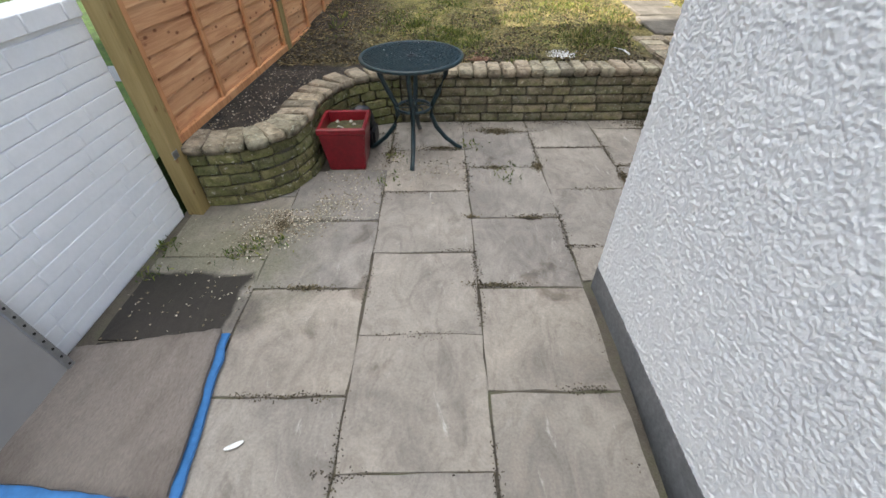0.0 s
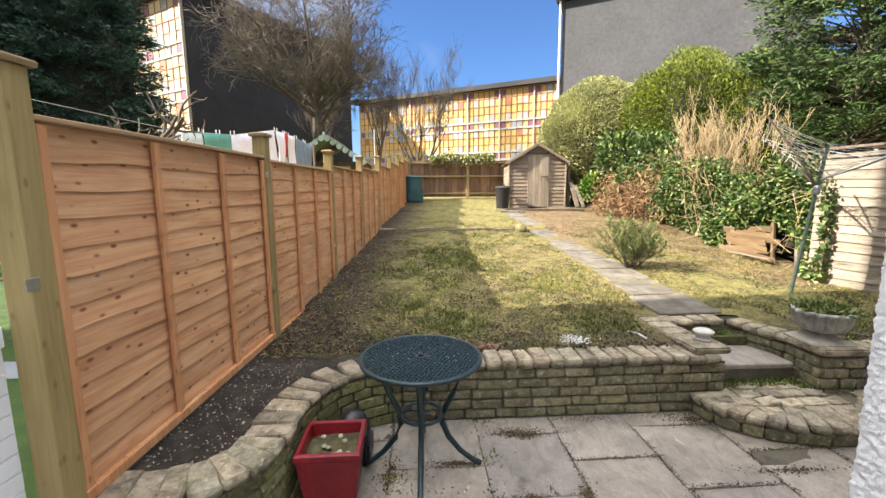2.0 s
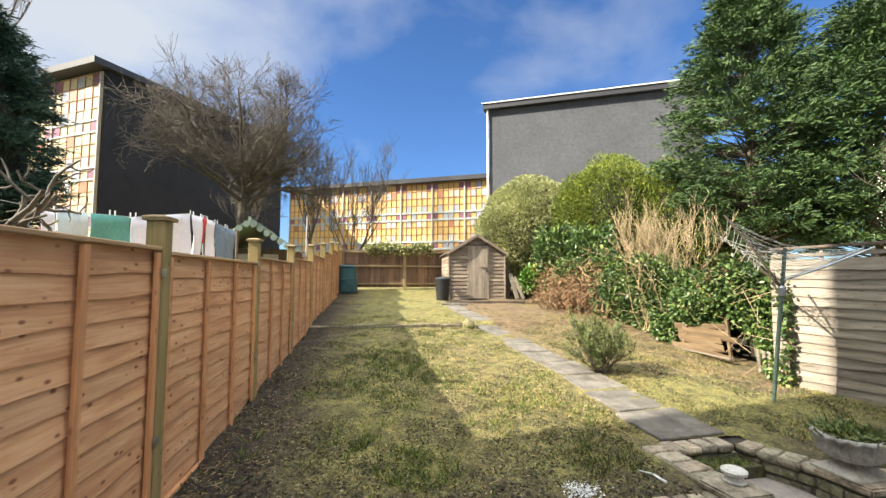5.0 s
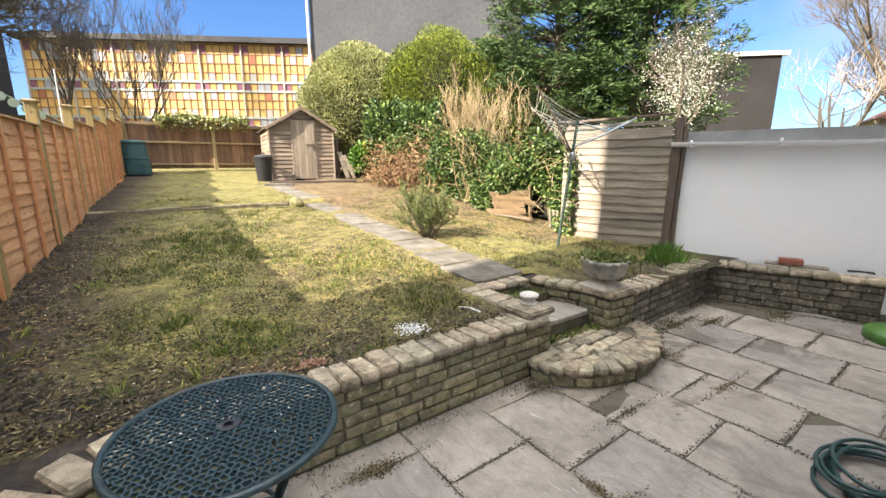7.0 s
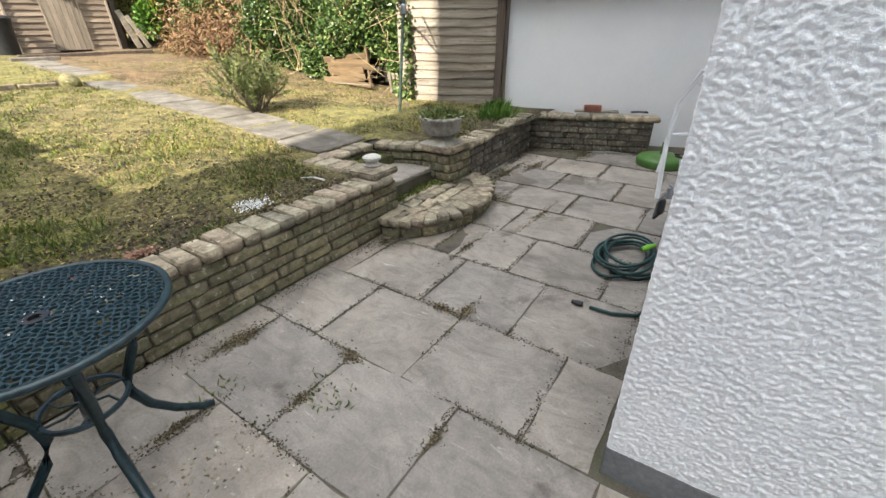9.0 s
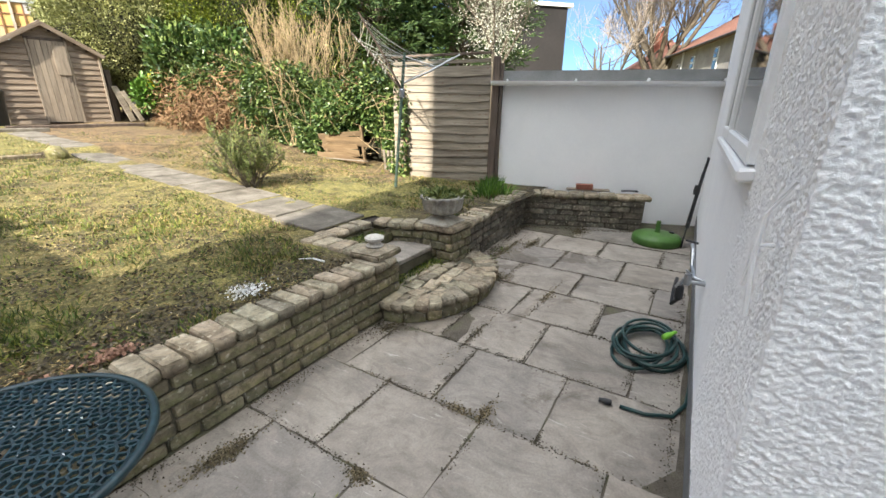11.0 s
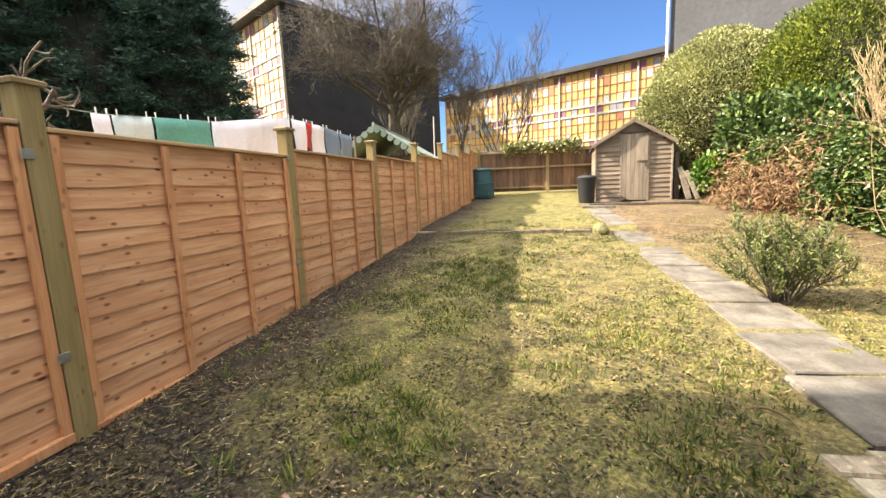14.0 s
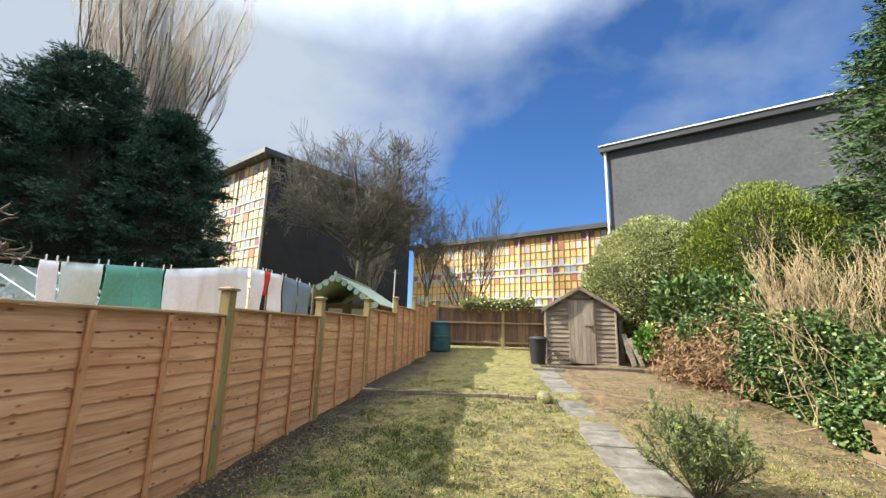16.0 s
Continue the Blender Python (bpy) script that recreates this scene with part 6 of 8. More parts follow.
    # small heaps of dead leaf and moss on the joints
    P = []
    for hx, hy, rx, ry, k in ((0.40, 2.76, 0.07, 0.03, 150), (0.47, 3.34, 0.09, 0.03, 150), (0.0, 3.05, 0.16, 0.025, 260), (-0.94, 2.03, 0.05, 0.06, 220), (0.22, 2.15, 0.04, 0.015, 60), (0.59, 2.15, 0.05, 0.015, 70),
                              (0.33, 1.56, 0.12, 0.012, 90), (-0.64, 1.51, 0.14, 0.014, 140), (0.72, 2.79, 0.03, 0.05, 80), (1.31, 2.64, 0.03, 0.12, 160), (0.45, 3.37, 0.13, 0.04, 420), (0.71, 2.77, 0.03, 0.06, 110), (1.36, 2.52, 0.08, 0.03, 130),
                              (4.1, 3.4, 0.20, 0.06, 420), (4.9, 3.1, 0.22, 0.09, 520), (3.0, 3.3, 0.12, 0.12, 380), (3.7, 3.56, 0.45, 0.05, 700), (1.75, 3.5, 0.14, 0.05, 260), (-0.38, 2.95, 0.05, 0.12, 240), (2.0, 2.95, 0.25, 0.03, 160), (2.9, 2.75, 0.3, 0.03, 160)):
        k *= 2
        P.append(np.stack([hx + rng.normal(0, rx, k) * rng.uniform(0.1, 1, k), hy + rng.normal(0, ry, k) * rng.uniform(0.1, 1, k), 0.004 + np.abs(rng.normal(0, 0.004, k))], 1))
    P = np.concatenate(P)
    P = P[P[:, 1] < 3.55 + 0.05 * P[:, 0]]
    leaves_ob("leaf_debris", [leaf_cloud(P, rng.normal(0, 1, P.shape) * np.array([1, 1, 0.25]), 0.013, 0.009, 0.1, 0, rng)], M["debris"], None, "dead leaf and moss litter on the slab joints", "debris", "stuff")
    # weeds in the joints
    spots = [(-1.06, 1.80), (-1.10, 1.77), (-1.02, 1.84), (-1.58, 1.80), (-1.56, 1.84), (-0.93, 1.86), (-0.36, 2.9), (-0.40, 2.55), (0.2, 3.1), (0.52, 2.75), (0.45, 2.62), (2.1, 3.72), (2.5, 3.78), (2.7, 3.72), (3.35, 3.55), (3.7, 3.6), (-1.52, 1.6)]
    P = []
    for sx_, sy_ in spots:
        k = 45
        P.append(np.stack([sx_ + rng.normal(0, 0.06, k), sy_ + rng.normal(0, 0.04, k), np.full(k, 0.14 if 2.0 < sx_ < 2.8 else 0.0)], 1))
    for x0, x1, y0, y1, z, k in ((2.08, 2.75, 3.72, 3.84, 0.14, 700), (2.05, 2.58, 4.24, 4.38, 0.36, 600), (2.0, 2.1, 3.66, 3.9, 0.13, 160)):
        P.append(np.stack([rng.uniform(x0, x1, k), rng.uniform(y0, y1, k), np.full(k, z)], 1))
    P = np.concatenate(P)
    leaves_ob("weeds", [leaf_cloud(P, np.tile([0, 0, 0.8], (len(P), 1)), 0.036, 0.009, 0.9, 0, rng)], M["grass"], None, "small green weeds in the patio joints", "weeds", "stuff")


M["clay"] = leafy("red_clay_crumb", (0.14, 0.075, 0.05), (0.26, 0.145, 0.10), (0.38, 0.23, 0.17), 0.9)
M["moss"] = leafy("moss_leaf", (0.025, 0.05, 0.006), (0.07, 0.105, 0.014), (0.17, 0.19, 0.035), 0.8)
M["crumb"] = leafy("earth_crumb", (0.03, 0.024, 0.016), (0.07, 0.056, 0.038), (0.15, 0.125, 0.085), 0.9)
M["debris"] = leafy("dead_leaf_litter", (0.05, 0.04, 0.022), (0.115, 0.092, 0.055), (0.21, 0.17, 0.10), 0.9)
M["chip"] = leafy("pale_chip", (0.16, 0.125, 0.08), (0.32, 0.27, 0.20), (0.60, 0.55, 0.47), 0.8)
build_trees()
build_hedge()
build_small_plants()
build_grass()


# ---- things on the patio ----
M["rubber"] = plain("dark_green_hose", (0.012, 0.045, 0.042), 0.4, spots=0.2)
M["lime"] = plain("lime_plastic", (0.20, 0.52, 0.04), 0.4)
M["black"] = plain("black_plastic", (0.018, 0.019, 0.021), 0.45, spots=0.2)
M["teal"] = plain("teal_plastic", (0.022, 0.085, 0.095), 0.5, spots=0.12, scale=8)
M["stone"] = mottled("weathered_cast_stone", (0.20, 0.18, 0.14), (0.36, 0.33, 0.27), (0.46, 0.43, 0.37), scale=9, fine=70, vary=0, bump=0.5)
M["urn"] = mottled("grey_cast_stone", (0.20, 0.19, 0.165), (0.36, 0.345, 0.31), (0.50, 0.485, 0.44), scale=11, fine=70, vary=0, bump=0.5)
M["pale_stone"] = mottled("pale_cast_stone", (0.34, 0.32, 0.28), (0.52, 0.50, 0.45), (0.64, 0.62, 0.57), scale=9, fine=60, vary=0, bump=0.4)
M["carpet"] = mottled("brown_carpet", (0.15, 0.125, 0.105), (0.21, 0.18, 0.155), scale=9, fine=130, vary=0, bump=1.0, dist=0.008, stretch=(1, 0.35, 1))
M["blue_back"] = plain("blue_foam_backing", (0.05, 0.20, 0.48), 0.7)
M["grey_panel"] = plain("grey_board", (0.30, 0.29, 0.28), 0.6, spots=0.06, scale=5)
M["green_base"] = plain("green_plastic_base", (0.065, 0.16, 0.03), 0.45, spots=0.15, scale=12)
M["red_brick"] = mottled("red_brick", (0.20, 0.065, 0.04), (0.30, 0.11, 0.07), scale=15, fine=80, vary=0.1)
M["chalk"] = mottled("white_chalk", (0.62, 0.62, 0.60), (0.78, 0.78, 0.76), scale=20, fine=90, vary=0, bump=0.8)


def build_table():
    """Cast metal bistro table: pierced top, rim, four curved legs and a lower ring."""
    t = thing("bistro_table", "round dark green cast metal table with a pierced top", "table", pose(-0.20, 3.05, 0, 0, 0, 8))
    R, H = 0.355, 0.70
    rng = random.Random(2)
    # an uneven honeycomb of small cells
    g = 0.0145
    nodes, segs = {}, []

    def node(i, k):
        if (i, k) not in nodes:
            x, y = i * g * 0.866, k * 1.5 * g + (0.25 if (i + k) % 2 else -0.25) * g
            nodes[(i, k)] = Vector((x + rng.uniform(-0.34, 0.34) * g, y + rng.uniform(-0.34, 0.34) * g, rng.uniform(-0.001, 0.001)))
        return nodes[(i, k)]

    for k in range(-18, 19):
        for i in range(-30, 31):
            for e in [(i + 1, k)] + ([(i, k + 1)] if (i + k) % 2 else []):
                a, b = node(i, k), node(*e)
                if 0.03 < a.length < R - 0.010 and b.length < R - 0.010 and rng.random() < 0.96:
                    segs.append((tuple(a), tuple(b)))
    for k in range(4):
        a = math.radians(90 * k + 40)
        segs.append(((0.03 * math.cos(a), 0.03 * math.sin(a), 0), ((R - 0.01) * math.cos(a), (R - 0.01) * math.sin(a), 0)))
    V, F = [], []
    for a, b in segs:
        a, b = Vector(a), Vector(b)
        d = (b - a)
        if d.length < 1e-4:
            continue
        d.normalize()
        s = Vector((-d.y, d.x, 0)) * 0.0044
        o = len(V)
        top, low = Vector((0, 0, 0.004)), Vector((0, 0, -0.004))
        for e in (a - d * 0.002, b + d * 0.002):
            V += [tuple(e + s + low), tuple(e - s + low), tuple(e - s * 0.6 + top), tuple(e + s * 0.6 + top)]
        F += [(o + j, o + (j + 1) % 4, o + 4 + (j + 1) % 4, o + 4 + j) for j in range(4)]
    piece("tabletop", mesh_of("tabletop", V, F, [M["green_metal"]]), t, pose(0, 0, H - 0.004), "pierced irregular lattice top")["kind"] = "stuff"
    rim = bmesh.new()
    prof = [(R - 0.018, -0.010), (R - 0.004, -0.016), (R + 0.004, -0.008), (R + 0.004, 0.004), (R - 0.004, 0.009), (R - 0.018, 0.007)]
    n = 64
    rr = [[rim.verts.new((r * math.cos(2 * math.pi * k / n), r * math.sin(2 * math.pi * k / n), z)) for r, z in prof] for k in range(n)]
    for k in range(n):
        for j in range(len(prof)):
            rim.faces.new((rr[k][j], rr[(k + 1) % n][j], rr[(k + 1) % n][(j + 1) % len(prof)], rr[k][(j + 1) % len(prof)]))
    bmesh.ops.recalc_face_normals(rim, faces=rim.faces)
    part("rim", rim, M["green_metal"], t, m=pose(0, 0, H - 0.004), smooth=True)
    nr = np.random.default_rng(52)
    q = np.stack([nr.normal(0.02, 0.13, 28), nr.normal(0, 0.13, 28), np.full(28, 0.0008)], 1)
    q = q[np.hypot(q[:, 0], q[:, 1]) < R - 0.03]
    fl = leaves_ob("bird_dropping", [leaf_cloud(q, nr.normal(0, 1, q.shape) * np.array([1, 1, 0.0]), 0.012, 0.006, 0.0, 0, nr)], M["chalk"], t, "white flecks of bird droppings")
    fl.location = (0, 0, H + 0.0015)
    fl["kind"] = "stuff"
    hub = lathe_bm([(0.034, -0.006), (0.034, 0.005), (0.018, 0.006), (0.018, -0.03)], 20)
    part("hub", hub, M["black"], t, "umbrella hole", m=pose(0, 0, H - 0.003))
    for k in range(4):
        a = math.radians(90 * k - 8)
        pts = [(0.25, H - 0.015), (0.235, 0.58), (0.185, 0.46), (0.135, 0.36), (0.125, 0.28), (0.16, 0.19), (0.23, 0.10), (0.31, 0.035), (0.355, 0.012)]
        p3 = [(r * math.cos(a), r * math.sin(a), z) for r, z in pts]
        part("leg", tube_bm(p3, [0.016, 0.017, 0.018, 0.018, 0.018, 0.018, 0.017, 0.016, 0.016], 8), M["green_metal"], t, smooth=True)
    n = 28
    ring = [(0.125 * math.cos(2 * math.pi * k / n), 0.125 * math.sin(2 * math.pi * k / n), 0.34) for k in range(n + 1)]
    part("brace_ring", tube_bm(ring, 0.010, 6), M["green_metal"], t)
    for k in range(6):
        a = math.pi * k / 3
        part("brace_scroll", tube_bm([(0.02 * math.cos(a), 0.02 * math.sin(a), 0.34), (0.07 * math.cos(a + 0.35), 0.07 * math.sin(a + 0.35), 0.345), (0.125 * math.cos(a), 0.125 * math.sin(a), 0.34)], 0.005, 5), M["green_metal"], t)


def build_pot():
    t = thing("planter_pot", "square tapered dark red glazed planter with soil", "plant pot", pose(-0.68, 2.84, 0, 0, 0, 3))
    bm = bmesh.new()
    rings = []
    for w, z in ((0.125, 0.0), (0.130, 0.012), (0.160, 0.285), (0.168, 0.295), (0.168, 0.325), (0.162, 0.332), (0.146, 0.332), (0.142, 0.325), (0.132, 0.15)):
        rings.append([bm.verts.new((sx_ * w, sy_ * w, z)) for sx_, sy_ in ((-1, -1), (1, -1), (1, 1), (-1, 1))])
    for a, b in zip(rings, rings[1:]):
        for j in range(4):
            bm.faces.new((a[j], a[(j + 1) % 4], b[(j + 1) % 4], b[j]))
    bm.faces.new(rings[0][::-1])
    bmesh.ops.recalc_face_normals(bm, faces=bm.faces)
    bmesh.ops.bevel(bm, geom=[e for e in bm.edges if abs(e.verts[0].co.z - e.verts[1].co.z) > 0.1], offset=0.006, segments=2, affect="EDGES")
    part("body", bm, M["red_pot"], t)
    rng = np.random.default_rng(3)
    k = 14
    g = np.linspace(-0.14, 0.14, k)
    X, Y = np.meshgrid(g, g, indexing="ij")
    Z = 0.245 + vnoise(k, k, 3, 3, rng) * 0.03
    piece("soil", fast_mesh("soil", np.stack([X.ravel(), Y.ravel(), Z.ravel()], 1), grid_faces(k, k)[:, ::-1], M["soil"]), t, None, "mossy soil with pebbles")
    for i in range(9):
        part("pebble", lathe_bm([(0.004, -0.008), (0.014, -0.003), (0.015, 0.004), (0.006, 0.011)], 8, True), M["stone"], t, m=pose(float(rng.uniform(-0.11, 0.11)), float(rng.uniform(-0.11, 0.11)), 0.268, float(rng.uniform(-30, 30)), 0, 0))
    # dark sacking behind the pot
    b = bmesh.new()
    bmesh.ops.create_icosphere(b, subdivisions=3, radius=0.1)
    for v in b.verts:
        v.co.z *= 0.9
        v.co *= 1 + 0.22 * noise.noise(v.co * 14)
        v.co.z = max(v.co.z, -0.08)
    solo("plastic_sack", b, M["black"], "crumpled black plastic sack behind the red pot", "sack", pose(-0.62, 3.14, 0.22, 0, 0, 20), smooth=True)
    b = box_bm(0.2, 0.2, 0.15, 0.02, 2)
    solo("plastic_tub", b, M["black"], "small black plastic tub behind the red pot", "tub", pose(-0.62, 3.14, 0.075))


def build_urn():
    t = thing("stone_urn", "fluted stone urn planter standing on the pier", "urn", pose(2.91, 3.83, 0.468))
    foot = bmesh.new()
    rings = []
    for w, z in ((0.155, 0), (0.155, 0.012), (0.075, 0.06), (0.055, 0.075)):
        rings.append([foot.verts.new((sx_ * w, sy_ * w, z)) for sx_, sy_ in ((-1, -1), (1, -1), (1, 1), (-1, 1))])
    for a, b in zip(rings, rings[1:]):
        for j in range(4):
            foot.faces.new((a[j], a[(j + 1) % 4], b[(j + 1) % 4], b[j]))
    foot.faces.new(rings[-1])
    part("foot", foot, M["stone"], t, "pyramid-shaped stone foot")
    prof = [(0.06, 0.07), (0.08, 0.08), (0.125, 0.095), (0.162, 0.12), (0.180, 0.17), (0.188, 0.245), (0.206, 0.256), (0.206, 0.278), (0.188, 0.284), (0.165, 0.275), (0.16, 0.24)]
    prof = [(r * 0.96, 0.012 + z * 0.86) for r, z in prof]
    bm = lathe_bm(prof, 96)
    for v in bm.verts:
        r = math.hypot(v.co.x, v.co.y)
        if 0.085 < v.co.z < 0.255 and r > 0.08:
            a = math.atan2(v.co.y, v.co.x)
            f = 1 + (0.075 if r > 0.12 else 0.04) * math.cos(a * 16)
            v.co.x *= f
            v.co.y *= f
    part("bowl", bm, M["urn"], t, smooth=True)
    part("soil", lathe_bm([(0.165, 0.0), (0.163, 0.012)], 24, True), M["soil"], t, m=pose(0, 0, 0.222))
    rng = np.random.default_rng(8)
    n = 700
    p = np.stack([rng.normal(0, 0.085, n), rng.normal(0, 0.085, n), np.full(n, 0.232) + rng.uniform(0, 0.05, n)], 1)
    leaves_ob("foliage", [leaf_cloud(p, np.tile([0, 0, 0.5], (n, 1)) + p * np.array([3, 3, 0]), 0.06, 0.02, 0.6, 0, rng)], M["rosemary"], t)


def build_ornament():
    prof = [(0.055, 0), (0.06, 0.012), (0.05, 0.02), (0.042, 0.035), (0.05, 0.048), (0.064, 0.055), (0.066, 0.072), (0.05, 0.082), (0.02, 0.086)]
    solo("stone_finial", lathe_bm([(r * 1.12, z * 1.05) for r, z in prof], 28, True), M["pale_stone"], "small round pale stone ornament on the wall end", "ornament", pose(1.985, 3.83, WALL_TOP + 0.109))


def build_hose():
    t = thing("garden_hose", "coiled dark green garden hose lying on the slabs", "hose", pose(2.47, 1.93, 0.0))
    rng = random.Random(4)
    pts = []
    for i in range(150):
        a = i * 2 * math.pi / 22
        k = i / 150
        r = 0.30 - 0.09 * math.sin(i * 0.21) ** 2 - 0.03 * k
        pts.append((r * 1.05 * math.cos(a) + 0.05 * math.sin(i * 0.11), r * 0.68 * math.sin(a) + 0.03 * math.cos(i * 0.17), 0.012 + 0.085 * k + 0.012 * math.sin(i * 0.37)))
    part("coil", tube_bm(pts, 0.0105, 7), M["rubber"], t, smooth=True)
    tail = [(0.20, -0.17, 0.02), (0.02, -0.24, 0.011), (-0.20, -0.27, 0.011), (-0.45, -0.27, 0.011), (-0.60, -0.22, 0.011), (-0.66, -0.10, 0.011), (-0.67, 0.02, 0.011)]
    part("loose_end", tube_bm(tail, 0.0105, 7), M["rubber"], t, smooth=True)
    part("connector", lathe_bm([(0.013, 0), (0.016, 0.006), (0.016, 0.04), (0.012, 0.05), (0.012, 0.065)], 12, True), M["black"], t, "black hose connector", m=pose(-0.672, 0.06, 0.016, -90, 0, 8))
    part("nozzle", lathe_bm([(0.012, 0), (0.019, 0.01), (0.021, 0.05), (0.015, 0.08), (0.01, 0.12)], 12, True), M["lime"], t, "lime green spray nozzle", m=pose(0.02, -0.08, 0.115, 85, 0, 60))


def build_umbrella_base():
    t = thing("parasol_base", "round green plastic parasol base by the white wall", "parasol base", pose(5.0, 2.24, 0.0))
    part("body", lathe_bm([(0.25, 0), (0.262, 0.012), (0.262, 0.075), (0.245, 0.10), (0.14, 0.125), (0.05, 0.13)], 36, True), M["green_base"], t, smooth=True)
    part("tube", lathe_bm([(0.034, 0.12), (0.026, 0.15), (0.024, 0.26), (0.02, 0.262)], 16, True), M["green_base"], t)
    part("filler_cap", lathe_bm([(0.03, 0.112), (0.03, 0.135), (0.02, 0.138)], 14, True), M["black"], t, m=pose(0.08, -0.14, 0))
    part("screw_knob", box_bm(0.05, 0.014, 0.02, 0.004), M["black"], t, m=pose(0.03, 0, 0.2))


def build_mat():
    """A folded carpet offcut over its blue backing, and the grey board that leans on the wall."""
    rng = np.random.default_rng(6)

    def sheet(c, nu, nv, th, lift):
        a, b, d, e = [np.array(q) for q in c]
        V = []
        for i in range(nu):
            for j in range(nv):
                u, v = i / (nu - 1), j / (nv - 1)
                p = (a * (1 - u) + b * u) * (1 - v) + (e * (1 - u) + d * u) * v
                V.append((p[0], p[1], lift + 0.006 * math.sin(u * 5 + v * 3) + 0.004 * math.sin(v * 9)))
        V = np.array(V)
        V[:, :2] += rng.normal(0, 0.003, V[:, :2].shape)
        F = grid_faces(nu, nv)
        W = V.copy()
        W[:, 2] -= th
        n = len(V)
        edge = []
        for i in range(nu - 1):
            edge += [(i * nv, (i + 1) * nv, (i + 1) * nv + n, i * nv + n), (i * nv + nv - 1, i * nv + nv - 1 + n, (i + 1) * nv + nv - 1 + n, (i + 1) * nv + nv - 1)]
        for j in range(nv - 1):
            k = (nu - 1) * nv
            edge += [(j, j + n, j + 1 + n, j + 1), (k + j, k + j + 1, k + j + 1 + n, k + j + n)]
        return np.concatenate([V, W]), np.concatenate([F, F[:, ::-1] + n, np.array(edge)])

    t = thing("carpet_offcut", "folded brown carpet offcut with blue foam backing", "mat", pose(0, 0, 0))
    V, F = sheet([(-1.50, 0.30), (-0.74, 0.26), (-0.905, 1.20), (-1.545, 1.085)], 14, 14, 0.012, 0.022)
    piece("backing", fast_mesh("backing", V, F, M["blue_back"], False), t, None, "blue foam backing")
    V, F = sheet([(-1.50, 0.54), (-0.815, 0.50), (-0.935, 1.205), (-1.545, 1.09)], 16, 16, 0.014, 0.043)
    piece("pile", fast_mesh("pile", V, F, M["carpet"], False), t, None, "brown ribbed pile")
    b = thing("leaning_board", "grey board with a perforated metal edge against the wall", "board", pose(-1.50, 0.98, 0.004, 0, -6, 0))
    part("board", box_bm(0.02, 1.2, 0.75, 0.003, at=(0, -0.6, 0.375)), M["grey_panel"], b)
    part("edge_strip", box_bm(0.034, 0.035, 0.75, 0.004, at=(0, 0.012, 0.375)), M["galv"], b, "perforated grey metal strip")
    part("foot_strip", box_bm(0.034, 1.2, 0.035, 0.004, at=(0.004, -0.6, 0.02)), M["black"], b)
    for i in range(14):
        part("punched_hole", lathe_bm([(0.006, 0), (0.006, 0.002)], 8, True), M["black"], b, m=pose(0.0172, 0.012, 0.06 + 0.05 * i, 0, 90, 0))
    f = bmesh.new()
    vs = [f.verts.new((0.036 * math.cos(a), 0.010 * math.sin(a), 0.004 + 0.004 * math.cos(a) ** 2)) for a in np.linspace(0, 2 * math.pi, 14, endpoint=False)]
    f.faces.new(vs)
    e = bmesh.ops.extrude_face_region(f, geom=list(f.faces))
    bmesh.ops.translate(f, verts=[v for v in e["geom"] if isinstance(v, bmesh.types.BMVert)], vec=(0, 0, 0.003))
    solo("feather", f, M["chalk"], "single white feather on the slabs", "feather", pose(-0.68, 0.70, 0.002, 0, 0, 28))


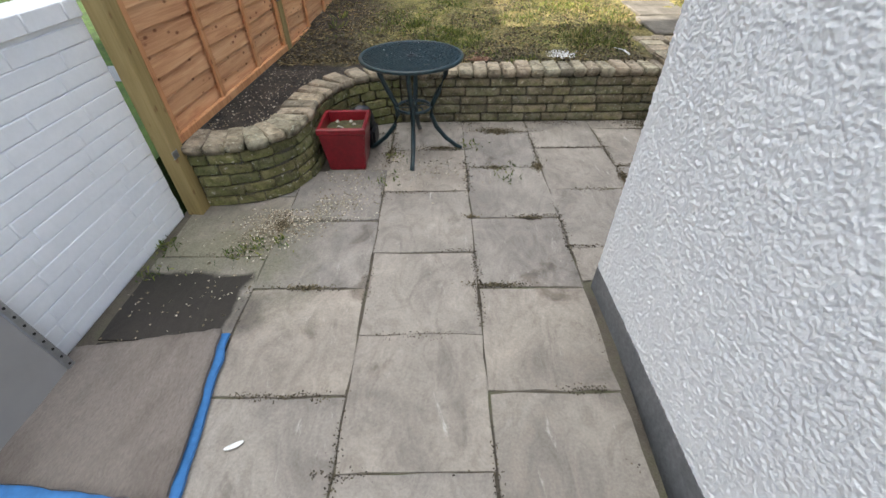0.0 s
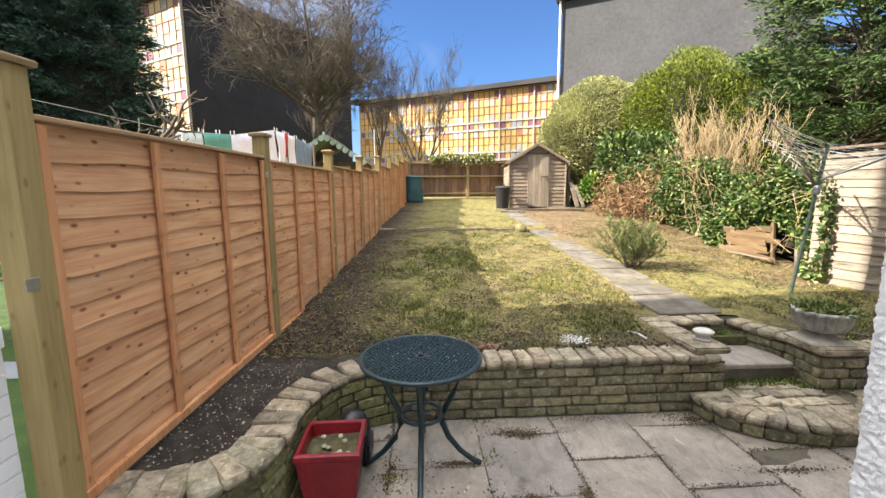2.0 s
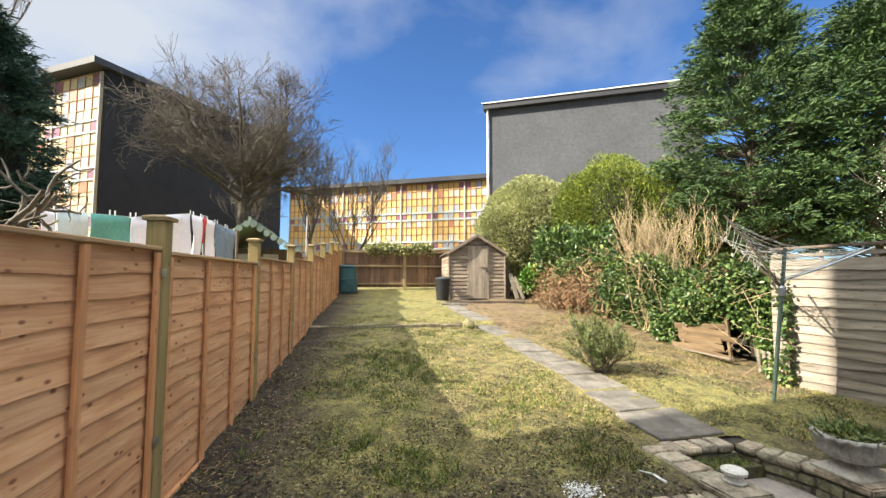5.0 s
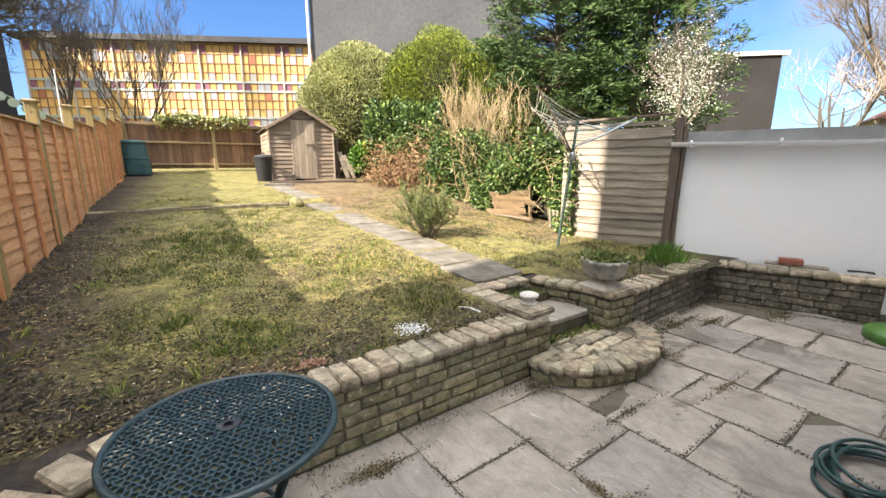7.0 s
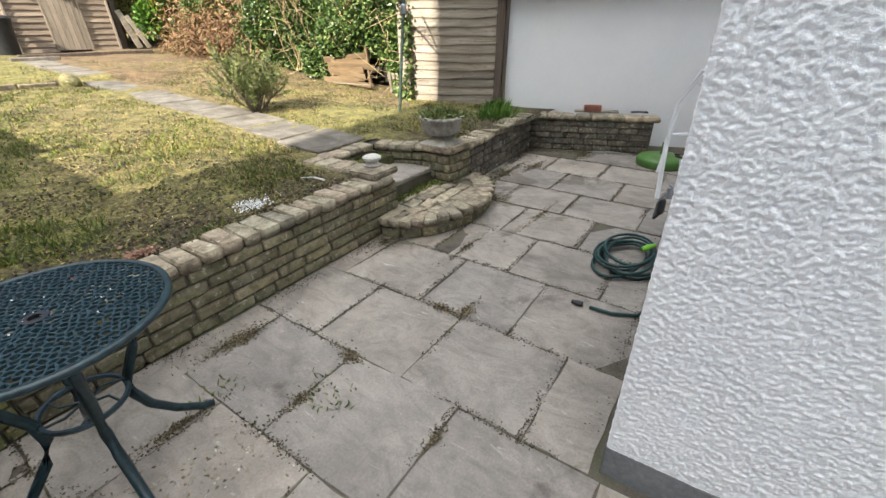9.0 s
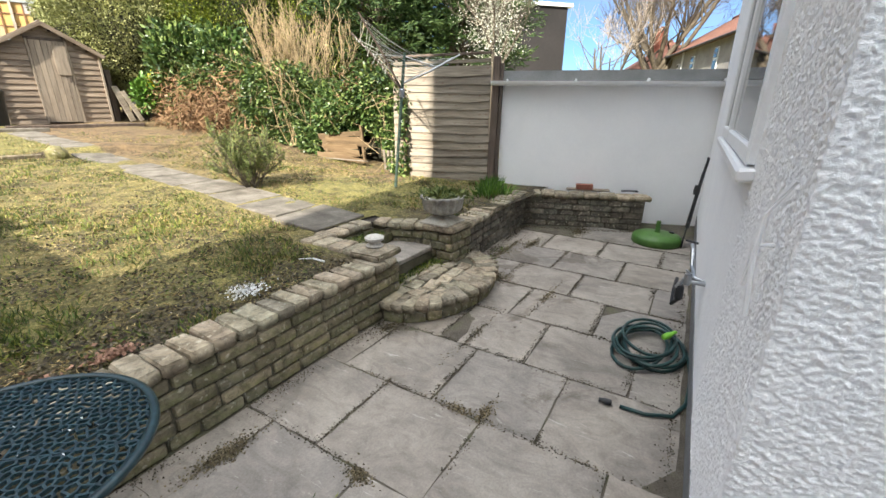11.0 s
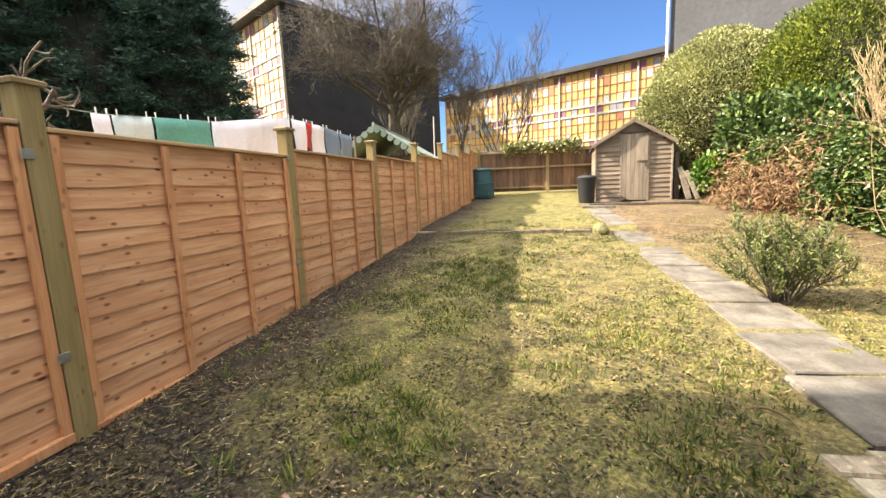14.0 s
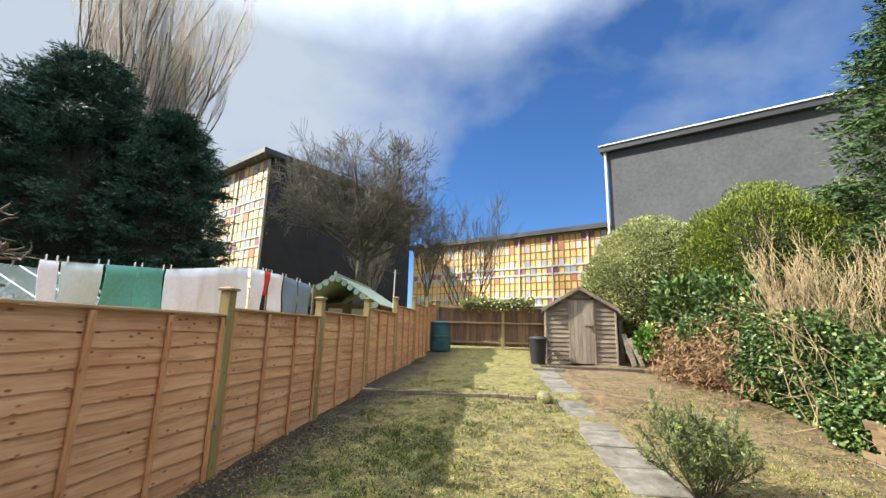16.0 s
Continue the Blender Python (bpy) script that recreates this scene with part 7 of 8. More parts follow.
def build_house_bits():
    d = Vector((1, REAR, 0)).normalized()
    out = Vector((-REAR, 1, 0)).normalized()
    c = Vector((*HOUSE, 0))
    turn = math.degrees(math.atan2(d.y, d.x))

    def on(s, o, z):
        p = c + d * s + out * o
        return pose(p.x, p.y, z, 0, 0, turn)

    w = thing("window_1", "white plastic window with a deep sill", "window", on(1.85, 0.0, 1.25), kind="structure")
    W, H = 1.85, 1.05
    for x in (-W / 2, W / 2):
        part("window_frame", box_bm(0.075, 0.07, H, 0.008), M["upvc"], w, m=pose(x, 0.0, H / 2 + 0.05))
    for z in (0.085, H):
        part("window_frame", box_bm(W + 0.07, 0.07, 0.075, 0.008), M["upvc"], w, m=pose(0, 0.002, z))
    part("mullion", box_bm(0.06, 0.07, H, 0.008), M["upvc"], w, m=pose(0.35, 0.003, H / 2 + 0.05))
    for x, ww in ((0.66, 0.5), (-0.3, 1.15)):
        part("pane", box_bm(ww, 0.012, H - 0.14, 0.002), M["pane"], w, m=pose(x, 0.012, H / 2 + 0.05))
        part("gasket", box_bm(ww + 0.03, 0.008, H - 0.11, 0.002), M["black"], w, m=pose(x, 0.010, H / 2 + 0.05))
    part("window_sill", box_bm(W + 0.16, 0.13, 0.05, 0.01), M["upvc"], w, "deep white sill", m=pose(0, -0.005, 0.02, -5))
    tap = thing("outdoor_tap", "black and grey outdoor tap on the house wall", "tap", on(1.80, 0.03, 0.47))
    part("pipe", tube_bm([(0, -0.03, 0), (0, 0.04, 0), (0, 0.09, 0.01), (0, 0.12, -0.05)], 0.014, 8), M["galv"], tap)
    part("body", lathe_bm([(0.02, -0.03), (0.024, 0), (0.02, 0.04)], 12, True), M["galv"], tap, m=pose(0, 0.07, 0.01))
    part("riser_pipe", tube_bm([(0.03, -0.03, 0.0), (0.05, 0.03, 0.01), (0.22, 0.05, 0.03), (0.30, 0.06, 0.12), (0.36, 0.07, 0.14)], 0.013, 8), M["galv"], tap)
    part("lever", box_bm(0.09, 0.012, 0.014, 0.004), M["black"], tap, "black lever handle", m=pose(0.34, 0.075, 0.165, 0, 0, 60))
    part("hose_tail", tube_bm([(0, 0.10, -0.13), (0.05, 0.13, -0.19), (0.14, 0.13, -0.12), (0.30, 0.12, -0.10)], 0.012, 7), M["black"], tap, "short black hose tail")
    part("handle", box_bm(0.075, 0.012, 0.012, 0.004), M["galv"], tap, m=pose(0, 0.07, 0.062, 0, 0, 25))
    part("connector", lathe_bm([(0.02, 0), (0.026, 0.02), (0.024, 0.085), (0.017, 0.1)], 12, True), M["black"], tap, "black hose connector", m=pose(0, 0.10, -0.13))
    cab = thing("cable", "loose white cable ends on the roughcast wall", "cable", on(0.10, 0.012, 1.18))
    part("wire", tube_bm([(0, 0, 0.18), (0.01, 0.035, 0.10), (0.0, 0.04, 0.0), (-0.02, 0.03, -0.14)], 0.006, 6), M["upvc"], cab)
    part("wire", tube_bm([(0.05, 0, 0.02), (0.03, 0.04, 0.02), (0.02, 0.045, -0.08)], 0.006, 6), M["upvc"], cab)
    sp = thing("garden_spade", "black-handled garden spade leaning in the corner", "spade", on(4.2, 0.09, 0.0))
    part("shaft", tube_bm([(0, 0.02, 0.22), (0, 0.0, 0.5), (0, -0.03, 0.84)], [0.022, 0.018, 0.016], 8), M["black"], sp)
    part("handle", tube_bm([(-0.055, -0.045, 0.99), (-0.05, -0.04, 0.92), (0, -0.03, 0.83), (0.05, -0.04, 0.92), (0.055, -0.045, 0.99), (-0.055, -0.045, 0.99)], 0.013, 7), M["black"], sp)
    part("socket", lathe_bm([(0.030, 0.0), (0.034, 0.04), (0.026, 0.10)], 10, True), M["black"], sp, m=pose(0, 0.0, 0.60))
    part("blade", box_bm(0.19, 0.012, 0.30, 0.004), M["black"], sp, "dark steel blade", m=pose(0, 0.03, 0.15, 4))
    # on the low wall before the garage
    p = on_garage(1.15, -0.12)
    solo("loose_brick", box_bm(0.215, 0.10, 0.065, 0.006), M["red_brick"], "single red brick on a plank on the low wall", "brick", pose(p.x, p.y, WALL_TOP + 0.108, 0, 0, math.degrees(math.atan2(GU.y, GU.x))))
    p = on_garage(1.20, -0.11)
    solo("plank", box_bm(0.55, 0.10, 0.02, 0.003), M["grey_lap"], "short weathered plank on the low wall", "plank", pose(p.x, p.y, WALL_TOP + 0.066, 0, 0, math.degrees(math.atan2(GU.y, GU.x))))
    p = on_garage(1.62, -0.16)
    g = thing("secateurs", "old black hand tool on the wall end", "hand tool", pose(p.x, p.y, WALL_TOP + 0.064, 0, 0, -60))
    part("handle", tube_bm([(0, 0, 0.012), (0.10, 0.02, 0.012), (0.2, 0.01, 0.015)], 0.010, 6), M["black"], g)
    part("handle", tube_bm([(0, 0.02, 0.012), (0.10, -0.01, 0.02), (0.2, -0.03, 0.012)], 0.010, 6), M["black"], g)


# ---- things in the garden ----
def build_path():
    rng = random.Random(6)
    ys = [4.585 + 0.603 * i for i in range(14)]
    for i, y in enumerate(ys):
        x = float(np.interp(y, [4.6, 6, 7.5, 9.2, 11.5, 13], [2.33, 2.32, 2.24, 2.15, 2.08, 2.15]))
        w = float(np.interp(y, [4.6, 6, 9, 13], [0.62, 0.52, 0.46, 0.42]))
        bm = box_bm(w + rng.uniform(-0.03, 0.03), 0.575 + rng.uniform(-0.02, 0.015), 0.05, 0.008, 1, jitter=0.008, rng=rng)
        slope = math.degrees(math.atan2(land(0, y + 0.6) - land(0, y), 0.6))
        ob = solo("path_slab", bm, M["path"], "weathered concrete path slab set in the lawn", "paving slab", pose(x + rng.uniform(-0.02, 0.02), y + 0.29, land(0, y + 0.29) - 0.016, slope + rng.uniform(-0.6, 0.6), rng.uniform(-0.8, 0.8), rng.uniform(-2.5, 2.5) + 4), group="slabs of the garden path")
    st = thing("garden_edging", "mossy concrete edging across the lawn", "edging")
    for i in range(7):
        x = -1.3 + 0.43 * i
        part("edging_stone", box_bm(0.42, 0.07, 0.15, 0.012, 1, jitter=0.006, rng=rng), M["brick"], st, m=pose(x + 0.1, 9.87 - 0.012 * x, 0.745 + rng.uniform(-0.02, 0.01), 0, rng.uniform(-2, 2), rng.uniform(-2, 2)))
    sl = thing("shed_step", "worn timber and concrete step before the shed", "step")
    part("sleeper", box_bm(2.4, 0.12, 0.12, 0.012, 1, jitter=0.008, rng=rng), M["old_post"], sl, m=pose(3.25, 13.70, 0.985, 0, 0, -4))
    part("sleeper", box_bm(0.75, 0.16, 0.10, 0.012, 1, jitter=0.008, rng=rng), M["path"], sl, m=pose(2.2, 13.2, 0.965, 0, 0, -8))
    r = bmesh.new()
    bmesh.ops.create_icosphere(r, subdivisions=3, radius=0.13)
    for v in r.verts:
        v.co *= 1 + 0.35 * noise.noise(v.co * 5) + 0.12 * noise.noise(v.co * 14)
        v.co.z *= 0.95
    solo("rock", r, M["mossy"], "rough mossy rock beside the garden path", "rock", pose(1.72, 9.72, 0.80))
    rg = np.random.default_rng(71)
    q = np.stack([1.03 + rg.normal(0, 0.06, 300), 3.99 + rg.normal(0, 0.05, 300), np.full(300, 0.436) + rg.uniform(0, 0.008, 300)], 1)
    leaves_ob("plaster_crumbs", [leaf_cloud(q, rg.normal(0, 1, q.shape) * np.array([1, 1, 0.15]), 0.018, 0.013, 0.1, 0, rg)], M["chalk"], None, "crumbled white plaster spilt on the lawn edge", "plaster debris", "stuff")
    tw = tube_bm([(0, 0, 0.01), (0.03, 0.10, 0.02), (0.02, 0.2, 0.015)], [0.008, 0.006, 0.003], 6)
    solo("stick", tw, M["chalk"], "pale curved stick lying by the path", "stick", pose(1.62, 3.98, 0.43, 0, 0, 30))
    lp = tube_bm([(0.1 * math.cos(a), 0.12 * math.sin(a), 0.02 + 0.02 * math.sin(a)) for a in np.linspace(-1.2, 2.2, 12)], 0.006, 6)
    solo("twine", lp, M["dry_grass"], "loop of pale dry stem on the grass", "twine", pose(1.72, 4.66, 0.45))


def build_dryer():
    t = thing("rotary_dryer", "folded old rotary washing line on a green pole", "washing line", pose(3.84, 5.19, 0.47, 3, 5, 0))
    part("pole", tube_bm([(0, 0, -0.1), (0, 0, 0.9), (0, 0, 1.62)], [0.019, 0.019, 0.017], 10), M["pole"], t)
    part("collar", lathe_bm([(0.03, 0), (0.034, 0.02), (0.034, 0.08), (0.026, 0.1)], 12, True), M["galv"], t, m=pose(0, 0, 1.12))
    ends = [(-0.55, 0.22, 1.92), (-0.42, 0.45, 1.75), (0.80, -0.15, 1.70), (0.35, -0.55, 1.66)]
    for i, e in enumerate(ends):
        part("arm", tube_bm([(0, 0, 1.20 if i < 2 else 1.28), (e[0] * 0.5, e[1] * 0.5, (1.24 + e[2]) / 2), e], [0.012, 0.011, 0.010], 7), M["old_post"] if i < 2 else M["galv"], t)
        part("strut", tube_bm([(0, 0, 1.58), (e[0] * 0.6, e[1] * 0.6, 1.24 + (e[2] - 1.24) * 0.62)], 0.005, 5), M["galv"], t)
    rng = random.Random(12)
    for k in range(10):
        f = 0.35 + 0.065 * k
        for a, b in ((0, 1), (0, 2), (1, 3)):
            p, q = Vector(ends[a]) * f + Vector((0, 0, 1.3)) * (1 - f), Vector(ends[b]) * f + Vector((0, 0, 1.3)) * (1 - f)
            mid = p.lerp(q, 0.5) + Vector((rng.uniform(-0.04, 0.04), rng.uniform(-0.04, 0.04), -0.10 - 0.05 * rng.random()))
            if k % 2 == 0 or a == 0:
                part("line", tube_bm([p, p.lerp(mid, 0.5) + Vector((0, 0, -0.02)), mid, mid.lerp(q, 0.5) + Vector((0, 0, -0.02)), q], 0.0028, 4), M["line"], t)


M["pole"] = plain("dull_green_pole", (0.10, 0.15, 0.12), 0.5, 0.3, 0.25, 30)
M["line"] = plain("pale_plastic_line", (0.34, 0.35, 0.31), 0.6)


def build_broken_fence():
    rng = random.Random(15)
    t = thing("broken_fence", "broken low timber panel half hidden by ivy", "fence", pose(4.80, 7.15, land(0, 7.1), 0, 0, 90))
    for i in range(7):
        l = rng.uniform(0.8, 1.15)
        piece("board", wavy_slat(l, 0.085, rng, M["buff_wood"], False, 0.012, 0.008, "board"), t, pose(rng.uniform(-0.1, 0.1), 0.01 * i * 0, 0.04 + 0.063 * i, -4, rng.uniform(-5, 5), rng.uniform(-3, 3)))
    for x in (-0.45, 0.4):
        part("stake", box_bm(0.045, 0.04, 0.62, 0.004), M["buff_wood"], t, m=pose(x, -0.03, 0.30, 0, rng.uniform(-6, 6)))
    part("fallen_board", box_bm(1.2, 0.09, 0.018, 0.003), M["grey_lap"], t, m=pose(-0.1, 0.10, 0.035, 8, 2, -6))
    s = thing("hedge_stakes", "short grey stakes at the foot of the hedge", "stakes", pose(4.62, 5.9, land(0, 5.9), 0, 0, 75))
    for i in range(6):
        part("stake", box_bm(0.06, 0.015, 0.34, 0.003), M["grey_lap"], s, m=pose(-0.3 + 0.1 * i, 0, 0.15, rng.uniform(-6, 6), rng.uniform(-7, 7)))


M["buff_wood"] = wood("pale_broken_board", (0.105, 0.069, 0.036), (0.174, 0.119, 0.065), (0.236, 0.178, 0.108), "x", vary=0.2)


def build_shed():
    rng = random.Random(17)
    g = land(0, 14.4)
    t = thing("garden_shed", "weathered timber shed with a boarded door", "shed", pose(3.19, 14.42, g, 0, 0, -5))
    W, D, E, P = 1.82, 2.3, 1.46, 2.02
    part("body", prism_bm([(-W / 2 + 0.02, 0.03), (W / 2 - 0.02, 0.03), (W / 2 - 0.02, D), (-W / 2 + 0.02, D)], 0, E - 0.03), M["old_post"], t)
    gb = bmesh.new()
    q = [gb.verts.new(v) for v in ((-W / 2 + 0.02, 0.03, E - 0.03), (W / 2 - 0.02, 0.03, E - 0.03), (0, 0.03, P - 0.03), (-W / 2 + 0.02, D, E - 0.03), (W / 2 - 0.02, D, E - 0.03), (0, D, P - 0.03))]
    for f in ((0, 1, 2), (3, 5, 4), (0, 3, 4, 1), (0, 2, 5, 3), (1, 4, 5, 2)):
        gb.faces.new([q[i] for i in f])
    bmesh.ops.recalc_face_normals(gb, faces=gb.faces)
    part("gable", gb, M["old_post"], t)
    h = 0.118
    k = int(P / h)
    dl, dr = -0.28, 0.36
    for i in range(k + 1):
        z = h * (i + 0.5)
        half = W / 2 if z < E else max((P - z) / (P - E) * W / 2, 0)
        if half < 0.06:
            continue
        spans = [(-half, dl), (dr, half)] if z < 1.74 else [(-half, half)]
        for a, b in spans:
            if b - a > 0.05:
                piece("board", wavy_slat(b - a, h + 0.018, rng, M["shed"], False, 0.010, 0.002, "board"), t, pose((a + b) / 2, 0.012, z, -2.5, rng.uniform(-0.3, 0.3), 0))
    for i in range(13):
        piece("board", wavy_slat(D, h + 0.018, rng, M["shed"], False, 0.010, 0.002, "board"), t, pose(-W / 2 + 0.005, D / 2, h * (i + 0.5), -2.5, 0, -90))
        piece("board", wavy_slat(D, h + 0.018, rng, M["shed"], False, 0.010, 0.002, "board"), t, pose(W / 2 - 0.005, D / 2, h * (i + 0.5), -2.5, 0, 90))
    for x in (-W / 2, W / 2, dl, dr):
        part("corner_batten", box_bm(0.045, 0.03, E if abs(x) > 0.5 else 1.72, 0.004), M["shed_v"], t, m=pose(x, -0.012, (E if abs(x) > 0.5 else 1.72) / 2))
    part("lintel", box_bm(0.70, 0.02, 0.05, 0.004), M["old_post"], t, m=pose(0.04, -0.012, 1.735))
    door = new("door")
    door.parent = t
    n = 6
    bw = (dr - dl - 0.05) / n
    for i in range(n):
        part("door_board", box_bm(bw - 0.006, 0.018, 1.68, 0.003), M["shed_v"], door, m=pose(dl + 0.025 + bw * (i + 0.5), -0.018, 0.865, 0, rng.uniform(-0.2, 0.2)))
    part("ledge_board", box_bm(0.24, 0.02, 0.60, 0.003), M["shed_v"], door, m=pose(0.22, -0.036, 1.32))
    part("latch", box_bm(0.03, 0.025, 0.12, 0.004), M["old_post"], door, m=pose(0.29, -0.045, 0.93))
    for s in (-1, 1):
        l = math.hypot(W / 2 + 0.12, (P - E) + 0.08)
        a = math.degrees(math.atan2(P - E + 0.05, W / 2 + 0.1))
        part("roof_panel", box_bm(l, D + 0.22, 0.03, 0.004), M["shed_felt"], t, "worn dark roofing felt", m=pose(s * (W / 4 + 0.03), D / 2, (E + P) / 2 + 0.02, 0, s * a, 0))
        part("barge_board", box_bm(l, 0.018, 0.085, 0.003), M["shed"], t, m=pose(s * (W / 4 + 0.03), -0.115, (E + P) / 2 + 0.005, 0, s * a, 0))
    # things beside the shed
    b = thing("dustbin", "black plastic dustbin with a ribbed lid", "bin", pose(2.03, 14.18, g - 0.02))
    part("body", lathe_bm([(0.185, 0), (0.19, 0.01), (0.232, 0.60), (0.245, 0.605), (0.245, 0.635), (0.235, 0.64)], 28, True), M["black"], b, smooth=False)
    part("lid", lathe_bm([(0.25, 0), (0.255, 0.03), (0.235, 0.045), (0.20, 0.075), (0.08, 0.095)], 28, True), M["black"], b, "pale scuffed lid", m=pose(0, 0, 0.64))
    part("handle", tube_bm([(-0.06, 0, 0.73), (-0.04, 0, 0.765), (0.04, 0, 0.765), (0.06, 0, 0.73)], 0.012, 6), M["black"], b)
    c = thing("compost_bin", "teal green plastic compost bin with a lid", "compost bin", pose(-0.98, 16.55, land(0, 16.5)))
    part("body", lathe_bm([(0.40, 0), (0.40, 0.05), (0.375, 0.42), (0.385, 0.43), (0.385, 0.47), (0.36, 0.48), (0.32, 0.86), (0.33, 0.87)], 28, True), M["teal"], c)
    part("lid", lathe_bm([(0.345, 0), (0.345, 0.04), (0.30, 0.07), (0.12, 0.10)], 28, True), M["teal"], c, m=pose(0, 0, 0.87))
    part("hatch", box_bm(0.42, 0.03, 0.26, 0.02, 2), M["teal"], c, m=pose(0.05, -0.385, 0.17, -3))
    p = thing("leaning_planks", "bleached planks leaning beside the shed", "planks", pose(4.38, 14.3, g))
    part("plank", box_bm(0.13, 0.03, 0.85, 0.004), M["grey_lap"], p, m=pose(0, 0, 0.42, -10, -14))
    part("plank", box_bm(0.10, 0.03, 0.75, 0.004), M["grey_lap"], p, m=pose(0.16, -0.05, 0.37, -10, -20))
    part("post", box_bm(0.11, 0.1, 1.2, 0.006), M["old_post"], p, m=pose(-0.12, 0.25, 0.6))
    pk = thing("picket_fence", "low dark picket fence behind the shed", "fence", pose(4.75, 16.2, land(0, 16.2)))
    for i in range(10):
        part("picket", box_bm(0.07, 0.02, 1.35, 0.004), M["old_post"], pk, m=pose(-0.55 + 0.12 * i, 0, 0.66))


M["shed_felt"] = mottled("worn_shed_felt", (0.06, 0.05, 0.045), (0.13, 0.105, 0.085), scale=5, fine=60, vary=0, bump=0.5)


def build_rear_fence():
    rng = random.Random(19)
    f = thing("rear_fence", "old brown close-board fence with a pale post", "fence")
    x, i = -1.2, 0
    shared = [bm_mesh("board", box_bm(0.118, 0.016, 1.38, 0.003, 1, jitter=0.004, rng=rng), M["rear_board"]) for _ in range(4)]
    while x < 5.6:
        y = 17.22 + 0.02 * x
        piece("board", rng.choice(shared), f, pose(x, y + 0.012 * (i % 2), land(0, 17.2) + 0.78, 0, rng.uniform(-0.8, 0.8), 1))
        x += 0.112
        i += 1
    for z in (0.22, 0.88, 1.40):
        part("rail", box_bm(6.9, 0.05, 0.06, 0.006), M["rear_post"], f, m=pose(2.2, 17.22, land(0, 17.2) + z, 0, 0, 1.15))
    for px_ in (-1.15, 1.13, 3.0, 4.9):
        part("post", box_bm(0.11, 0.09, 1.56, 0.006), M["rear_post"], f, m=pose(px_, 17.16 + 0.02 * px_, land(0, 17.2) + 0.76))
    rg = np.random.default_rng(29)
    n = 3600
    u = rg.uniform(-0.35, 2.2, n)
    p = np.stack([u, 17.22 + rg.normal(0, 0.16, n), land(0, 17.2) + 1.52 + np.abs(rg.normal(0, 0.09, n)) * (0.6 + 0.6 * np.sin(u * 2.2 + 0.6) ** 2) - (rg.uniform(0, 1, n) < 0.2) * rg.uniform(0, 0.3, n)], 1)
    leaves_ob("fence_ivy", [leaf_cloud(p, np.tile([0, -0.6, 0.4], (n, 1)), 0.085, 0.07, 0.6, 0.2, rg)], M["varieg"], None, "mound of ivy growing over the rear fence top", "ivy")


